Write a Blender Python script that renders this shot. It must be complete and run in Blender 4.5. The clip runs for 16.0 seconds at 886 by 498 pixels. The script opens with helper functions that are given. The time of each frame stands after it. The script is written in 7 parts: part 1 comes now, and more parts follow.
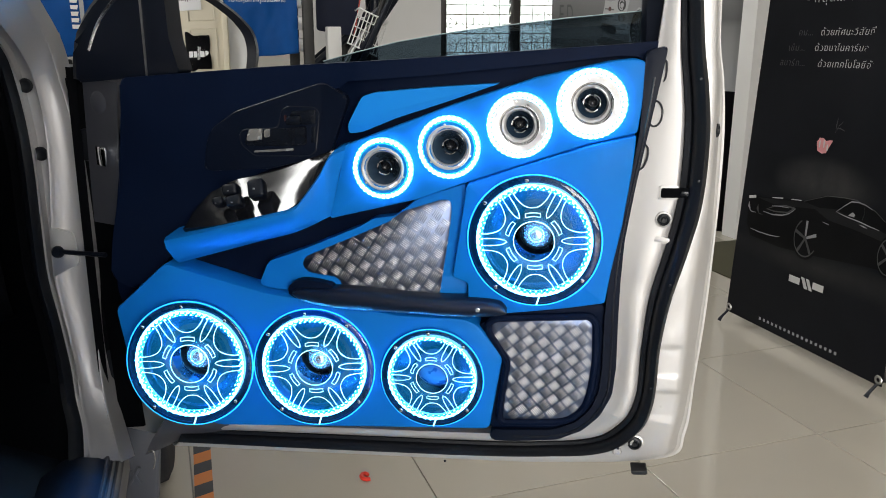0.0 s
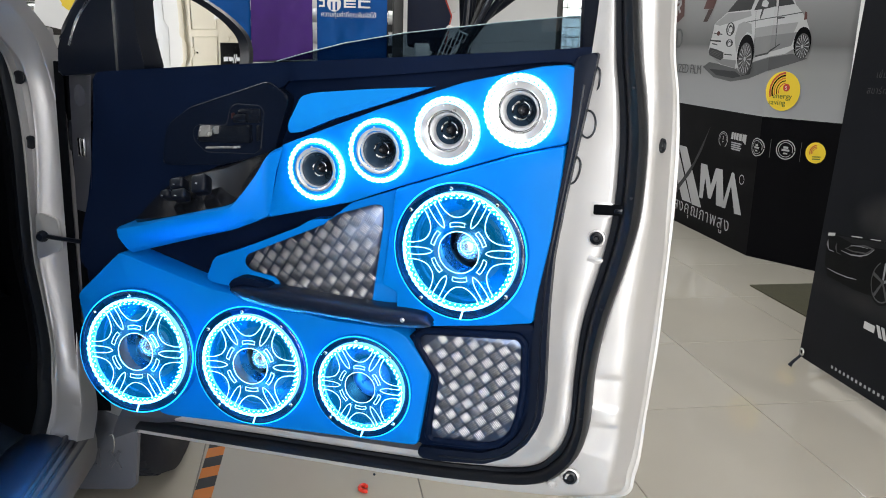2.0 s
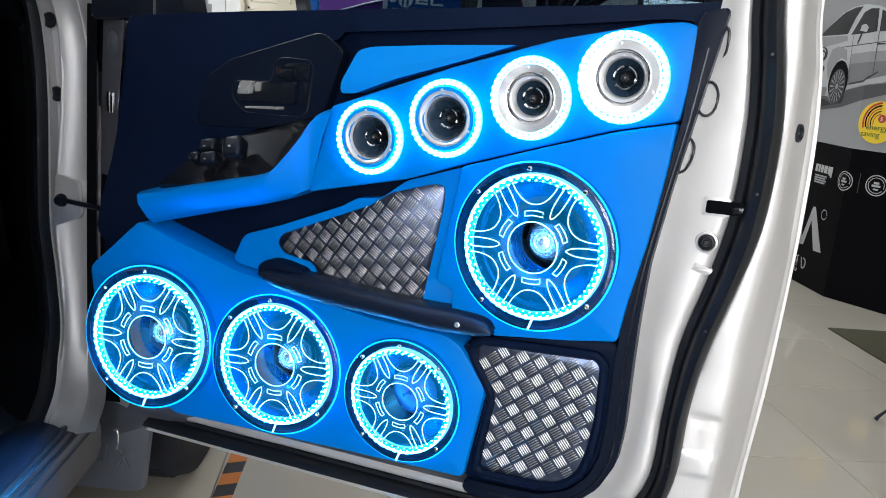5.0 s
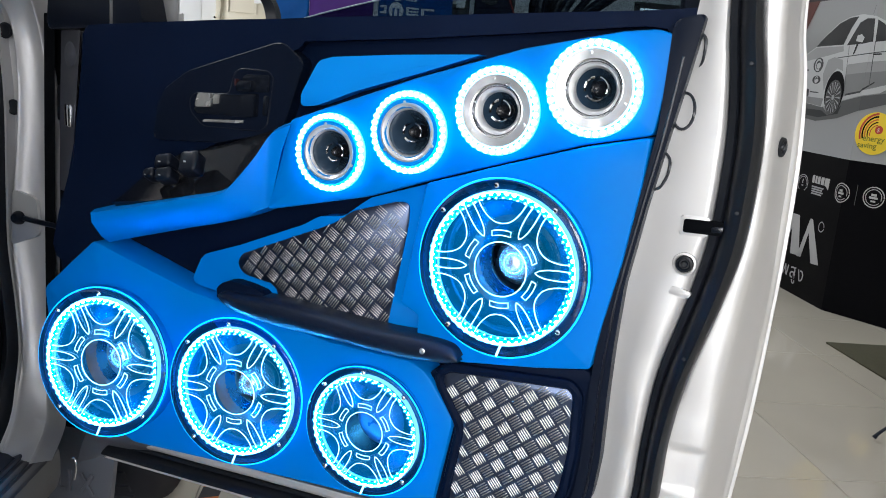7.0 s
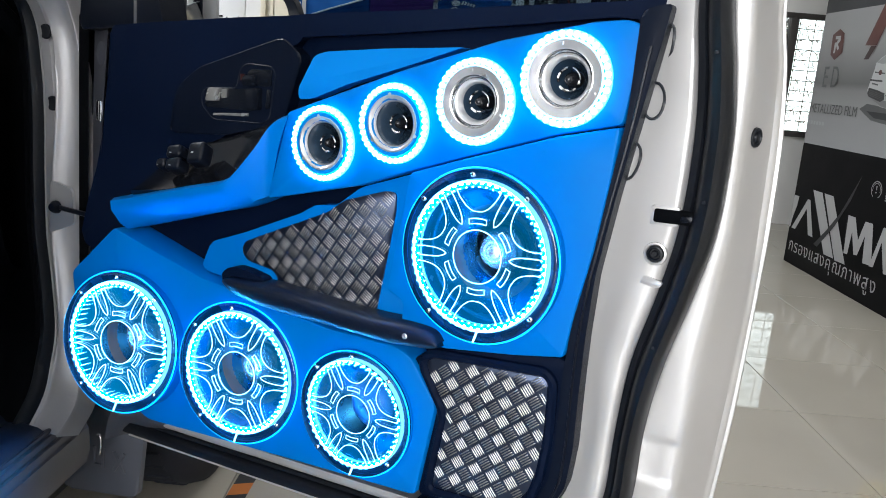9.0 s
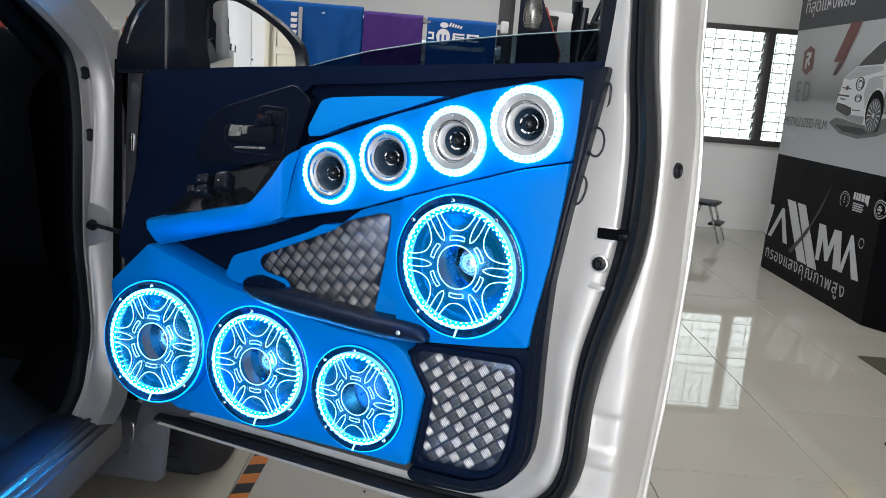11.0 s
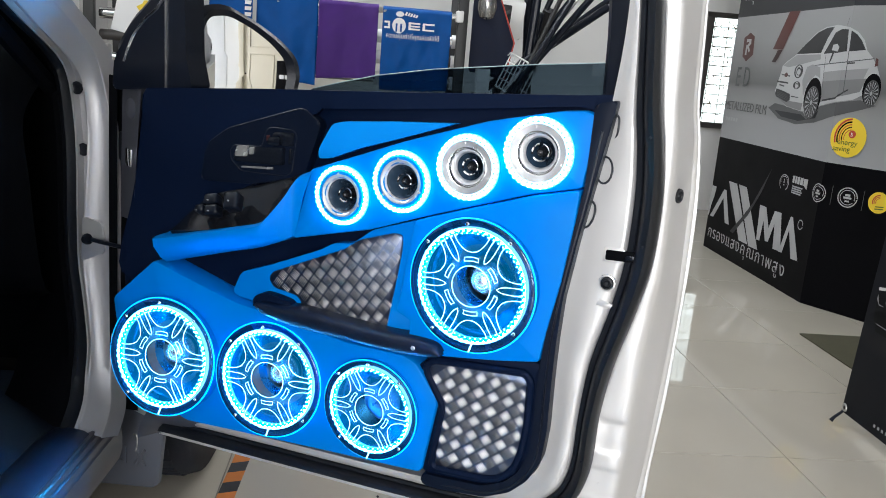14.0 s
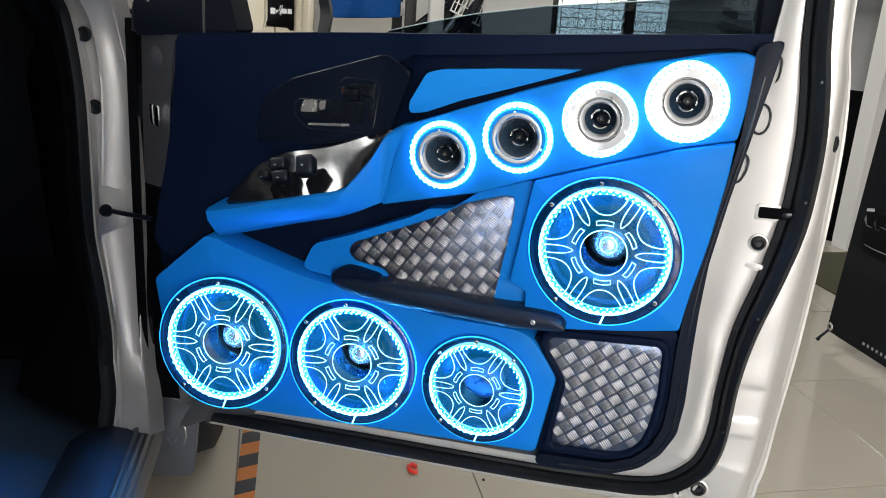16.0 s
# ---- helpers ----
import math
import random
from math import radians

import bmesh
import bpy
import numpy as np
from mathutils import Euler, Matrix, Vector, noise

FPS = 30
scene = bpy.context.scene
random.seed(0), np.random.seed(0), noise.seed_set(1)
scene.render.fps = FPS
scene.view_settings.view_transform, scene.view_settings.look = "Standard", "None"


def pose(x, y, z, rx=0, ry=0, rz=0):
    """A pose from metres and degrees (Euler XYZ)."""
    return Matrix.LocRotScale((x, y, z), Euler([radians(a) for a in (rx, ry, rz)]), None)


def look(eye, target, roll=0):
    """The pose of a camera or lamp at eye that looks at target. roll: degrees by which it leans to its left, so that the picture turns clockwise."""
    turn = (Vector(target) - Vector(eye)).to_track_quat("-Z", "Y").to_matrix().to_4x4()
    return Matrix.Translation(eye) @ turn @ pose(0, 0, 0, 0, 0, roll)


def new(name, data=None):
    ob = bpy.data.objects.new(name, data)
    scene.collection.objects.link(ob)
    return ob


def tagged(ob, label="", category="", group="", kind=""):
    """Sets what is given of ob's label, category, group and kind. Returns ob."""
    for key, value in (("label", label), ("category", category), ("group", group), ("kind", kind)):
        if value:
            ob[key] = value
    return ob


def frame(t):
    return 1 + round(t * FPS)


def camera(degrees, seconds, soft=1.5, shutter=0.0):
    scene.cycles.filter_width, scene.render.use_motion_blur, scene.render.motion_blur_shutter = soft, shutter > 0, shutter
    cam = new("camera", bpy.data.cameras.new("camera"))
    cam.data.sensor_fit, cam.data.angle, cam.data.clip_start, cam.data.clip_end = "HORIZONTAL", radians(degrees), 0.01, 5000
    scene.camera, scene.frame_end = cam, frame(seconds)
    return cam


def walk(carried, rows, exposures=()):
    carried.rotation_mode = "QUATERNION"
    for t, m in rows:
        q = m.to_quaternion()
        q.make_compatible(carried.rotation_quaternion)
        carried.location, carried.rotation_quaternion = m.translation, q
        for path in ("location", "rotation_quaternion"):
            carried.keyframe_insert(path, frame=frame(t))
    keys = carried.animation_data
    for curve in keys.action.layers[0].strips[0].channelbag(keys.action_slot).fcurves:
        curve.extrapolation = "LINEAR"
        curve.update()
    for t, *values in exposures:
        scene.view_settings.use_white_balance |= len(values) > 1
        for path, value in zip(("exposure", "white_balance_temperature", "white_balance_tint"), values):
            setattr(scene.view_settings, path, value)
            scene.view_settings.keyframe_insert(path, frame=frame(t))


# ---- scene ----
cam = camera(56.4, 16.0, soft=0.95)
METRES, EYE, TILT, LEAN, TURN = 1.63, 1.198, -15.4, -0.1, 0.0
ROWS = [
    (0.0, 0.0, 0.0, 0.0, 0.0, 0.0, -0.0),
    (0.5, 0.0357, 0.0093, 0.0031, 0.41, 0.31, -0.63),
    (1.0, 0.0976, 0.0246, 0.0003, 3.08, 0.56, -1.62),
    (1.5, 0.1584, 0.032, -0.0061, 7.37, 0.9, -2.74),
    (2.0, 0.1943, 0.041, -0.0075, 9.22, 1.29, -3.98),
    (2.5, 0.2059, 0.0519, -0.0163, 10.74, 1.37, -5.41),
    (3.0, 0.2009, 0.0746, -0.0245, 11.99, 1.58, -6.62),
    (3.5, 0.1895, 0.1029, -0.0286, 12.79, 1.97, -7.72),
    (4.0, 0.178, 0.1316, -0.0294, 13.13, 2.04, -8.47),
    (6.5, 0.152, 0.2043, -0.0202, 12.22, 2.72, -8.62),
    (7.0, 0.1778, 0.2126, -0.0143, 12.71, 2.97, -8.48),
    (7.5, 0.2058, 0.2187, -0.0101, 15.05, 2.81, -8.82),
    (8.0, 0.2249, 0.23, -0.0157, 16.62, 2.66, -9.3),
    (10.5, 0.2857, 0.1363, -0.0236, 18.65, 2.73, -9.76),
    (11.0, 0.2984, 0.0915, -0.0197, 17.55, 3.26, -9.35),
    (11.5, 0.3031, 0.0603, -0.0227, 16.71, 3.38, -8.93),
    (12.0, 0.3072, 0.0368, -0.0273, 16.27, 3.29, -8.76),
    (12.5, 0.3028, 0.022, -0.0286, 15.97, 3.11, -8.64),
    (13.0, 0.297, 0.0199, -0.0286, 15.75, 3.02, -8.6),
    (13.5, 0.2752, 0.0254, -0.0106, 15.04, 2.71, -8.67),
    (14.0, 0.2369, 0.0326, 0.0093, 13.24, 2.17, -8.24),
    (14.5, 0.1801, 0.0553, 0.0221, 11.12, 0.28, -7.59),
    (15.0, 0.1261, 0.0753, 0.0332, 10.15, -0.92, -6.74),
    (15.5, 0.0739, 0.0806, 0.0314, 8.59, -1.88, -6.11),
    (16.0, 0.0305, 0.0848, 0.0257, 6.63, -2.31, -5.42),
]
walk(cam, [(t, pose(0, 0, EYE, TILT, LEAN, TURN) @ pose(METRES * x, METRES * y, METRES * z, 90 + pitch, roll, yaw)) for t, x, y, z, yaw, pitch, roll in ROWS],
     exposures=[(0.0, 0.08, 6800, 10), (1.0, 0.23, 6650, 10), (2.5, 0.50, 6400, 10), (4.0, 0.44, 6300, 10), (6.5, 0.22, 6300, 10), (8.0, 0.33, 6300, 10), (10.5, 0.22, 6300, 10), (12.5, 0.27, 6200, 10), (14.5, 0.43, 6350, 10), (16.0, 0.20, 6800, 10)])

# ---- frames of reference: the workshop (a along, b deep) and the open car door ----
ROOM = pose(0, 0, 0, 0, 0, 19)
DOOR = pose(0, 1.286, 0, 0, 0, -8.8)

# ---- light: daylight from an unseen shop front and the louvred window; ceiling lamps added ----
world = bpy.data.worlds.new("sky")
scene.world = world
world.use_nodes = True
wn = world.node_tree.nodes
sky = wn.new("ShaderNodeTexSky")
sky.sky_type, sky.sun_disc = "NISHITA", False
sky.sun_elevation, sky.sun_rotation = radians(48), radians(200)
world.node_tree.links.new(sky.outputs[0], wn["Background"].inputs[0])
wn["Background"].inputs[1].default_value = 0.14


def area(name, m, sx, sy, watts, colour):
    d = bpy.data.lights.new(name, "AREA")
    d.shape, d.size, d.size_y, d.energy, d.color = "RECTANGLE", sx, sy, watts, colour
    ob = new(name, d)
    ob.matrix_world = m
    return ob


area("shopfront_daylight", ROOM @ look((-0.55, -4.7, 1.5), (-0.55, 0, 1.2)), 2.5, 2.6, 300, (1.0, 0.985, 0.965))
# unseen lamps: first gives the switch plate's reflection, second is added fill at back
for ax, by, sx, sy, watts in ((-1.62, 2.06, 1.2, 0.44, 36), (1.2, 4.6, 2.4, 0.3, 44)):
    area("unseen_ceiling_lamp", ROOM @ look((ax, by, 2.98), (ax, by + 0.001, 0)), sx, sy, watts, (0.96, 0.985, 1.0))


# ---- materials ----
def nodes(mat):
    return mat.node_tree.nodes, mat.node_tree.links


def material(name, colour, rough=0.5, metal=0.0, vary=0.12, scale=6.0, bump=0.0, bscale=300.0, coat=0.0, rvary=0.1, spec=0.5, island=0.0):
    """A principled surface with cloudy wear at one scale and grain at another."""
    mat = bpy.data.materials.new(name)
    mat.use_nodes = True
    n, l = nodes(mat)
    p = n["Principled BSDF"]
    p.inputs["Metallic"].default_value = metal
    p.inputs["Coat Weight"].default_value = coat
    p.inputs["Coat Roughness"].default_value = 0.08
    p.inputs["Specular IOR Level"].default_value = spec
    tc = n.new("ShaderNodeTexCoord")
    big = n.new("ShaderNodeTexNoise")
    big.inputs["Scale"].default_value, big.inputs["Detail"].default_value = scale, 5
    l.new(tc.outputs["Object"], big.inputs["Vector"])
    fine = n.new("ShaderNodeTexNoise")
    fine.inputs["Scale"].default_value, fine.inputs["Detail"].default_value = bscale, 3
    l.new(tc.outputs["Object"], fine.inputs["Vector"])
    ramp = n.new("ShaderNodeMixRGB")
    ramp.inputs[1].default_value = (*[c * (1 - vary) for c in colour], 1)
    ramp.inputs[2].default_value = (*[min(1, c * (1 + vary)) for c in colour], 1)
    l.new(big.outputs["Fac"], ramp.inputs[0])
    l.new(ramp.outputs[0], p.inputs["Base Color"])
    mr = n.new("ShaderNodeMapRange")
    mr.inputs["To Min"].default_value, mr.inputs["To Max"].default_value = max(0, rough - rvary), min(1, rough + rvary)
    l.new(big.outputs["Fac"], mr.inputs["Value"])
    l.new(mr.outputs[0], p.inputs["Roughness"])
    if bump:
        b = n.new("ShaderNodeBump")
        b.inputs["Strength"].default_value, b.inputs["Distance"].default_value = bump, 0.001
        l.new(fine.outputs["Fac"], b.inputs["Height"])
        l.new(b.outputs[0], p.inputs["Normal"])
    return mat


def glow(name, colour, power):
    mat = bpy.data.materials.new(name)
    mat.use_nodes = True
    p = mat.node_tree.nodes["Principled BSDF"]
    p.inputs["Base Color"].default_value = (*colour, 1)
    p.inputs["Emission Color"].default_value = (*colour, 1)
    p.inputs["Emission Strength"].default_value = power
    return mat


def clear(name, tint, gloss=0.08, rough=0.02):
    """Thin glass or acrylic: tinted see-through with a mirror gloss."""
    mat = bpy.data.materials.new(name)
    mat.use_nodes = True
    n, l = nodes(mat)
    n.remove(n["Principled BSDF"])
    tr, gl, mix = n.new("ShaderNodeBsdfTransparent"), n.new("ShaderNodeBsdfGlossy"), n.new("ShaderNodeMixShader")
    tr.inputs[0].default_value = (*tint, 1)
    gl.inputs["Roughness"].default_value = rough
    fr = n.new("ShaderNodeFresnel")
    fr.inputs[0].default_value = 1.45
    m = n.new("ShaderNodeMath")
    m.operation = "MAXIMUM"
    m.inputs[1].default_value = gloss
    l.new(fr.outputs[0], m.inputs[0])
    l.new(m.outputs[0], mix.inputs[0])
    l.new(tr.outputs[0], mix.inputs[1])
    l.new(gl.outputs[0], mix.inputs[2])
    l.new(mix.outputs[0], n["Material Output"].inputs[0])
    return mat


SILVER = material("silver_car_paint", (0.58, 0.58, 0.585), 0.34, 0.78, 0.05, 3, 0.03, 900, 0.0, 0.05)
# copies of the silver paint, with each place's light put into the colour
SILVER_IN = material("silver_paint_shell_tone", (0.56, 0.55, 0.545), 0.46, 0.5, 0.05, 7, 0.04, 700, 0.0, 0.05)
PILLAR = material("silver_paint_pillar_shade", (0.48, 0.475, 0.485), 0.46, 0.5, 0.06, 5, 0.04, 700, 0.0, 0.05)
# the silver again, darkened for the shade on hinge edge and lower corner
SHADED = material("silver_paint_shaded", (0.105, 0.11, 0.135), 0.5, 0.6, 0.12, 9, 0.08, 600, 0.0, 0.05)
# navy in the trim and handle blacks stands for blue speaker-light spill
BLACK = material("black_soft_trim", (0.0024, 0.0066, 0.022), 0.5, 0, 0.25, 8, 0.3, 1400, spec=0.06)
BLACK_E = material("black_edge_trim", (0.0026, 0.0055, 0.0145), 0.42, 0, 0.2, 10, 0.25, 1500, spec=0.12)
BLACK_G = material("gloss_black_plastic", (0.012, 0.013, 0.015), 0.07, 0, 0.1, 5, 0.0, 300, 0.6, 0.03)
BLACK_P = material("black_hard_plastic", (0.004, 0.006, 0.012), 0.33, 0, 0.2, 14, 0.12, 1600, spec=0.28)
RUBBER = material("black_rubber", (0.006, 0.0075, 0.011), 0.42, 0, 0.25, 20, 0.2, 700, spec=0.35)
TYRE = material("dusty_tyre_rubber", (0.017, 0.019, 0.026), 0.7, 0, 0.2, 12, 0.2, 400, spec=0.2)
BLUE = material("satin_blue_wrap", (0.0005, 0.16, 0.555), 0.45, 0, 0.05, 5, 0.06, 900, 0.0, spec=0.10)
BLUE_L = material("satin_light_blue_wrap", (0.004, 0.205, 0.62), 0.45, 0, 0.05, 5, 0.06, 900, 0.0, spec=0.10)
# one aluminium in two tones: dark blue reflection painted into the base, bright bars
ALU = material("aluminium_dark_reflection", (0.105, 0.132, 0.205), 0.37, 1.0, 0.12, 40, 0.1, 1200)
ALU_BAR = material("aluminium_bright_bar", (0.50, 0.505, 0.52), 0.38, 1.0, 0.08, 60, 0.05, 900)
CHROME = material("chrome", (0.82, 0.83, 0.85), 0.08, 1.0, 0.03, 30)
FLANGE = material("spun_alloy_flange", (0.76, 0.77, 0.79), 0.32, 0.75, 0.10, 60, 0.15, 900)
HUB = material("satin_chrome_cap", (0.88, 0.89, 0.90), 0.16, 0.75, 0.15, 25, 0.05, 500)
SWITCH_P = material("scuffed_gloss_black_plate", (0.008, 0.009, 0.012), 0.10, 0.0, 0.3, 30, 0.02, 700, 0.0, 0.03, spec=0.55)
BRUSHED = material("spun_aluminium", (0.78, 0.79, 0.80), 0.25, 1.0, 0.08, 30, 0.1, 600)
CONE_L = material("glossy_blue_cone", (0.010, 0.075, 0.16), 0.27, 1.0, 0.25, 30, 0.05, 500)
# blue of the LED light put into the colour of basket, bed and surround
CONE_M = material("blue_lit_basket", (0.02, 0.17, 0.33), 0.26, 0.55, 0.2, 24, 0.1, 500)
CONE = material("speaker_cone", (0.012, 0.06, 0.14), 0.3, 0, 0.2, 30, 0.1, 500)
HORN = material("blue_black_horn", (0.022, 0.042, 0.07), 0.2, 0, 0.2, 30, spec=0.6)
CARBON = material("black_speaker_dome", (0.012, 0.013, 0.016), 0.22, 0, 0.2, 30)
ACRYL = clear("smoked_acrylic", (0.15, 0.21, 0.29), 0.05)
GUN = material("gunmetal_hub", (0.10, 0.10, 0.11), 0.30, 1.0, 0.25, 30, 0.05, 400)
SPUN = GUN.node_tree.nodes
SPUN["Principled BSDF"].inputs["Anisotropic"].default_value = 0.9
TAN = SPUN.new("ShaderNodeTangent")
TAN.direction_type, TAN.axis = "RADIAL", "Y"
GUN.node_tree.links.new(TAN.outputs[0], SPUN["Principled BSDF"].inputs["Tangent"])


def edge_lit(name, tint, haze, power):
    """Clear acrylic lit from its edge: see-through, glossy and faintly glowing."""
    mat = clear(name, tint, 0.05)
    n, l = nodes(mat)
    add, em = n.new("ShaderNodeAddShader"), n.new("ShaderNodeEmission")
    em.inputs[0].default_value, em.inputs[1].default_value = (*haze, 1), power
    l.new(n["Mix Shader"].outputs[0], add.inputs[0])
    l.new(em.outputs[0], add.inputs[1])
    l.new(add.outputs[0], n["Material Output"].inputs[0])
    return mat


ACRYL_L = edge_lit("edge_lit_acrylic", (0.78, 0.9, 0.97), (0.0, 0.29, 0.66), 0.125)
ACRYL_C = clear("clear_acrylic", (0.78, 0.9, 0.97), 0.05)
LED = glow("led_beads", (0.018, 0.37, 1.0), 620.0)
LED_T = glow("tweeter_led_beads", (0.12, 0.58, 1.0), 24.0)
LED_R = glow("tweeter_led_strip", (0.10, 0.62, 1.0), 4.2)
LED_W = glow("led_hot_strip", (0.34, 0.79, 1.0), 5.0)
EDGE = glow("lit_acrylic_edge", (0.006, 0.40, 1.0), 1.5)
LINE = glow("lit_engraving", (0.42, 0.88, 1.0), 1.6)
# glowing wall band added to carry the LED light onto cone and basket
LED_IN = glow("led_lit_wall_glow", (0.04, 0.48, 1.0), 9.0)
# near-black; also stands for shade in the hinge gap and latch slot
CABIN = material("black_cabin_and_gap_shade", (0.0022, 0.0026, 0.0036), 0.75, 0, 0.2, 14, 0.1, 900, spec=0.03)
TIP = material("worn_silver_and_glint", (0.42, 0.42, 0.41), 0.25, 0.6, 0.3, 60, 0.1, 900)
GRAB = material("satin_black_grab", (0.004, 0.008, 0.02), 0.38, 0, 0.2, 12, 0.1, 1400, spec=0.3)
RIM_P = material("dark_satin_rim", (0.022, 0.025, 0.032), 0.3, 0, 0.2, 30)
DKMARK = material("dull_red_mark", (0.03, 0.004, 0.004), 0.5, 0, 0.1, 20)
LEVER = material("worn_dark_lever", (0.006, 0.008, 0.013), 0.24, 0.0, 0.2, 30, 0.05, 900, spec=0.32)
SCUFF = material("black_scuff_plastic", (0.008, 0.014, 0.026), 0.34, 0, 0.2, 16, 0.1, 700, spec=0.45)
# car silver darkened for the shade that lies along the sill
SILL_P = material("shaded_sill_silver", (0.13, 0.135, 0.155), 0.36, 0.9, 0.08, 8, 0.04, 500, 0.0)
# dark mat with the blue speaker light put into its colour
MATW = material("cabin_floor_mat_blue_lit", (0.008, 0.026, 0.055), 0.9, 0, 0.3, 20, 0.5, 500)
EDGE_G = material("ground_glass_edge", (0.45, 0.55, 0.56), 0.3, 0, 0.1, 30)
GLASS = clear("tinted_car_glass", (0.33, 0.40, 0.45), 0.06)
PANE = clear("louvre_glass", (0.9, 0.95, 0.95), 0.06)
MIRROR = material("mirror_silvering", (0.86, 0.88, 0.90), 0.015, 1.0, 0.01, 3, rvary=0.005)
CARPET = material("dark_carpet", (0.004, 0.0042, 0.005), 0.9, 0, 0.3, 30, 0.6, 600)
WALL = material("white_wall_paint", (0.74, 0.735, 0.72), 0.7, 0, 0.05, 1.3, 0.15, 60)
CEIL = material("white_ceiling_paint", (0.78, 0.78, 0.77), 0.75, 0, 0.04, 1.5, 0.1, 60)
TILE = material("polished_cream_tile", (0.475, 0.438, 0.372), 0.035, 0, 0.07, 2.2, 0.006, 12, 0.0, 0.02)
GROUT = material("grey_grout", (0.22, 0.21, 0.19), 0.8, 0, 0.2, 20, 0.2, 200)
FRAME_W = material("dark_window_frame", (0.05, 0.045, 0.042), 0.5, 0, 0.2, 12, 0.1, 300)
RUST = material("brown_painted_iron", (0.16, 0.11, 0.07), 0.6, 0.2, 0.3, 20)
IRON = material("black_iron", (0.03, 0.03, 0.03), 0.5, 0.4, 0.2, 20)
CLOTH_B = material("blue_cloth", (0.004, 0.07, 0.27), 0.55, 0, 0.2, 14, 0.4, 500, spec=0.12)
CLOTH_P = material("purple_cloth", (0.055, 0.015, 0.16), 0.85, 0, 0.2, 14, 0.6, 400)
PRINT_W = material("white_print", (0.78, 0.78, 0.78), 0.5, 0, 0.02, 5)
PRINT_G = material("grey_print", (0.33, 0.34, 0.35), 0.45, 0, 0.15, 2.5)
PRINT_K = material("black_print_vinyl", (0.0035, 0.0035, 0.0045), 0.45, 0, 0.3, 4, spec=0.05)
PRINT_D = material("dark_grey_print", (0.03, 0.032, 0.035), 0.4, 0, 0.3, 5, spec=0.2)
YELLOW = material("yellow_print", (0.78, 0.56, 0.03), 0.5, 0, 0.05, 5)
RED = material("red_print", (0.45, 0.05, 0.03), 0.5, 0, 0.1, 5)
RED_F = material("red_plastic_scrap", (0.75, 0.04, 0.02), 0.45, 0, 0.1, 30)
ORANGE = material("orange_floor_tape", (0.56, 0.17, 0.02), 0.5, 0, 0.12, 25, 0.1, 300)
TAPE_K = material("black_floor_tape", (0.012, 0.013, 0.018), 0.5, 0, 0.2, 25, 0.1, 300)
CREAM = material("cream_door_paint", (0.66, 0.60, 0.47), 0.5, 0, 0.06, 4, 0.05, 100)
STEEL = material("bare_steel", (0.5, 0.5, 0.5), 0.35, 1.0, 0.15, 20)
MAT_G = material("olive_floor_mat", (0.062, 0.058, 0.032), 0.95, 0, 0.3, 30, 0.8, 400)
ASPHALT = material("outside_ground", (0.3, 0.29, 0.27), 0.9, 0, 0.15, 2)
WHITE_P = material("white_plastic", (0.72, 0.72, 0.70), 0.4, 0, 0.04, 10)


# ---- mesh helpers ----
def part(name, bm, mat, parent=None, label="", smooth=True, angle=35):
    """One mesh object from a bmesh, under a thing, a part or nothing."""
    me = bpy.data.meshes.new(name)
    bmesh.ops.recalc_face_normals(bm, faces=bm.faces)
    if smooth:
        for f in bm.faces:
            f.smooth = True
        for e in bm.edges:
            if len(e.link_faces) == 2 and e.calc_face_angle(0) > radians(angle):
                e.smooth = False
    bm.to_mesh(me)
    bm.free()
    for m in mat if isinstance(mat, (list, tuple)) else (mat,):
        me.materials.append(m)
    ob = new(name, me)
    if parent:
        ob.parent = parent
    if label:
        ob["label"] = label
    return ob


def thing(name, label, category, m=None, group="", kind=""):
    ob = new(name)
    ob.empty_display_size = 0.1
    if m is not None:
        ob.matrix_world = m
    return tagged(ob, label, category, group, kind)


def D(u, v, w=0.0):
    """Door coordinates: along, up, out towards the cabin."""
    return Vector((u, -w, v))


def rounded(poly, r, seg=4):
    """Round the corners of a closed outline of (x, y) pairs."""
    out, n = [], len(poly)
    for i in range(n):
        a, b, c = Vector(poly[i - 1]), Vector(poly[i]), Vector(poly[(i + 1) % n])
        p, q = a - b, c - b
        k = min(r, p.length * 0.45, q.length * 0.45)
        s, e = b + p.normalized() * k, b + q.normalized() * k
        for j in range(seg + 1):
            t = j / seg
            out.append((1 - t) ** 2 * s + 2 * t * (1 - t) * b + t * t * e)
    return out


def smooth_line(pts, per=6):
    """Catmull-Rom through points of any dimension."""
    pts = [Vector(p) for p in pts]
    out = []
    for i in range(len(pts) - 1):
        p0, p1, p2, p3 = pts[max(i - 1, 0)], pts[i], pts[i + 1], pts[min(i + 2, len(pts) - 1)]
        for j in range(per):
            t = j / per
            out.append(0.5 * (2 * p1 + (p2 - p0) * t + (2 * p0 - 5 * p1 + 4 * p2 - p3) * t * t + (3 * p1 - p0 - 3 * p2 + p3) * t ** 3))
    out.append(pts[-1])
    return out


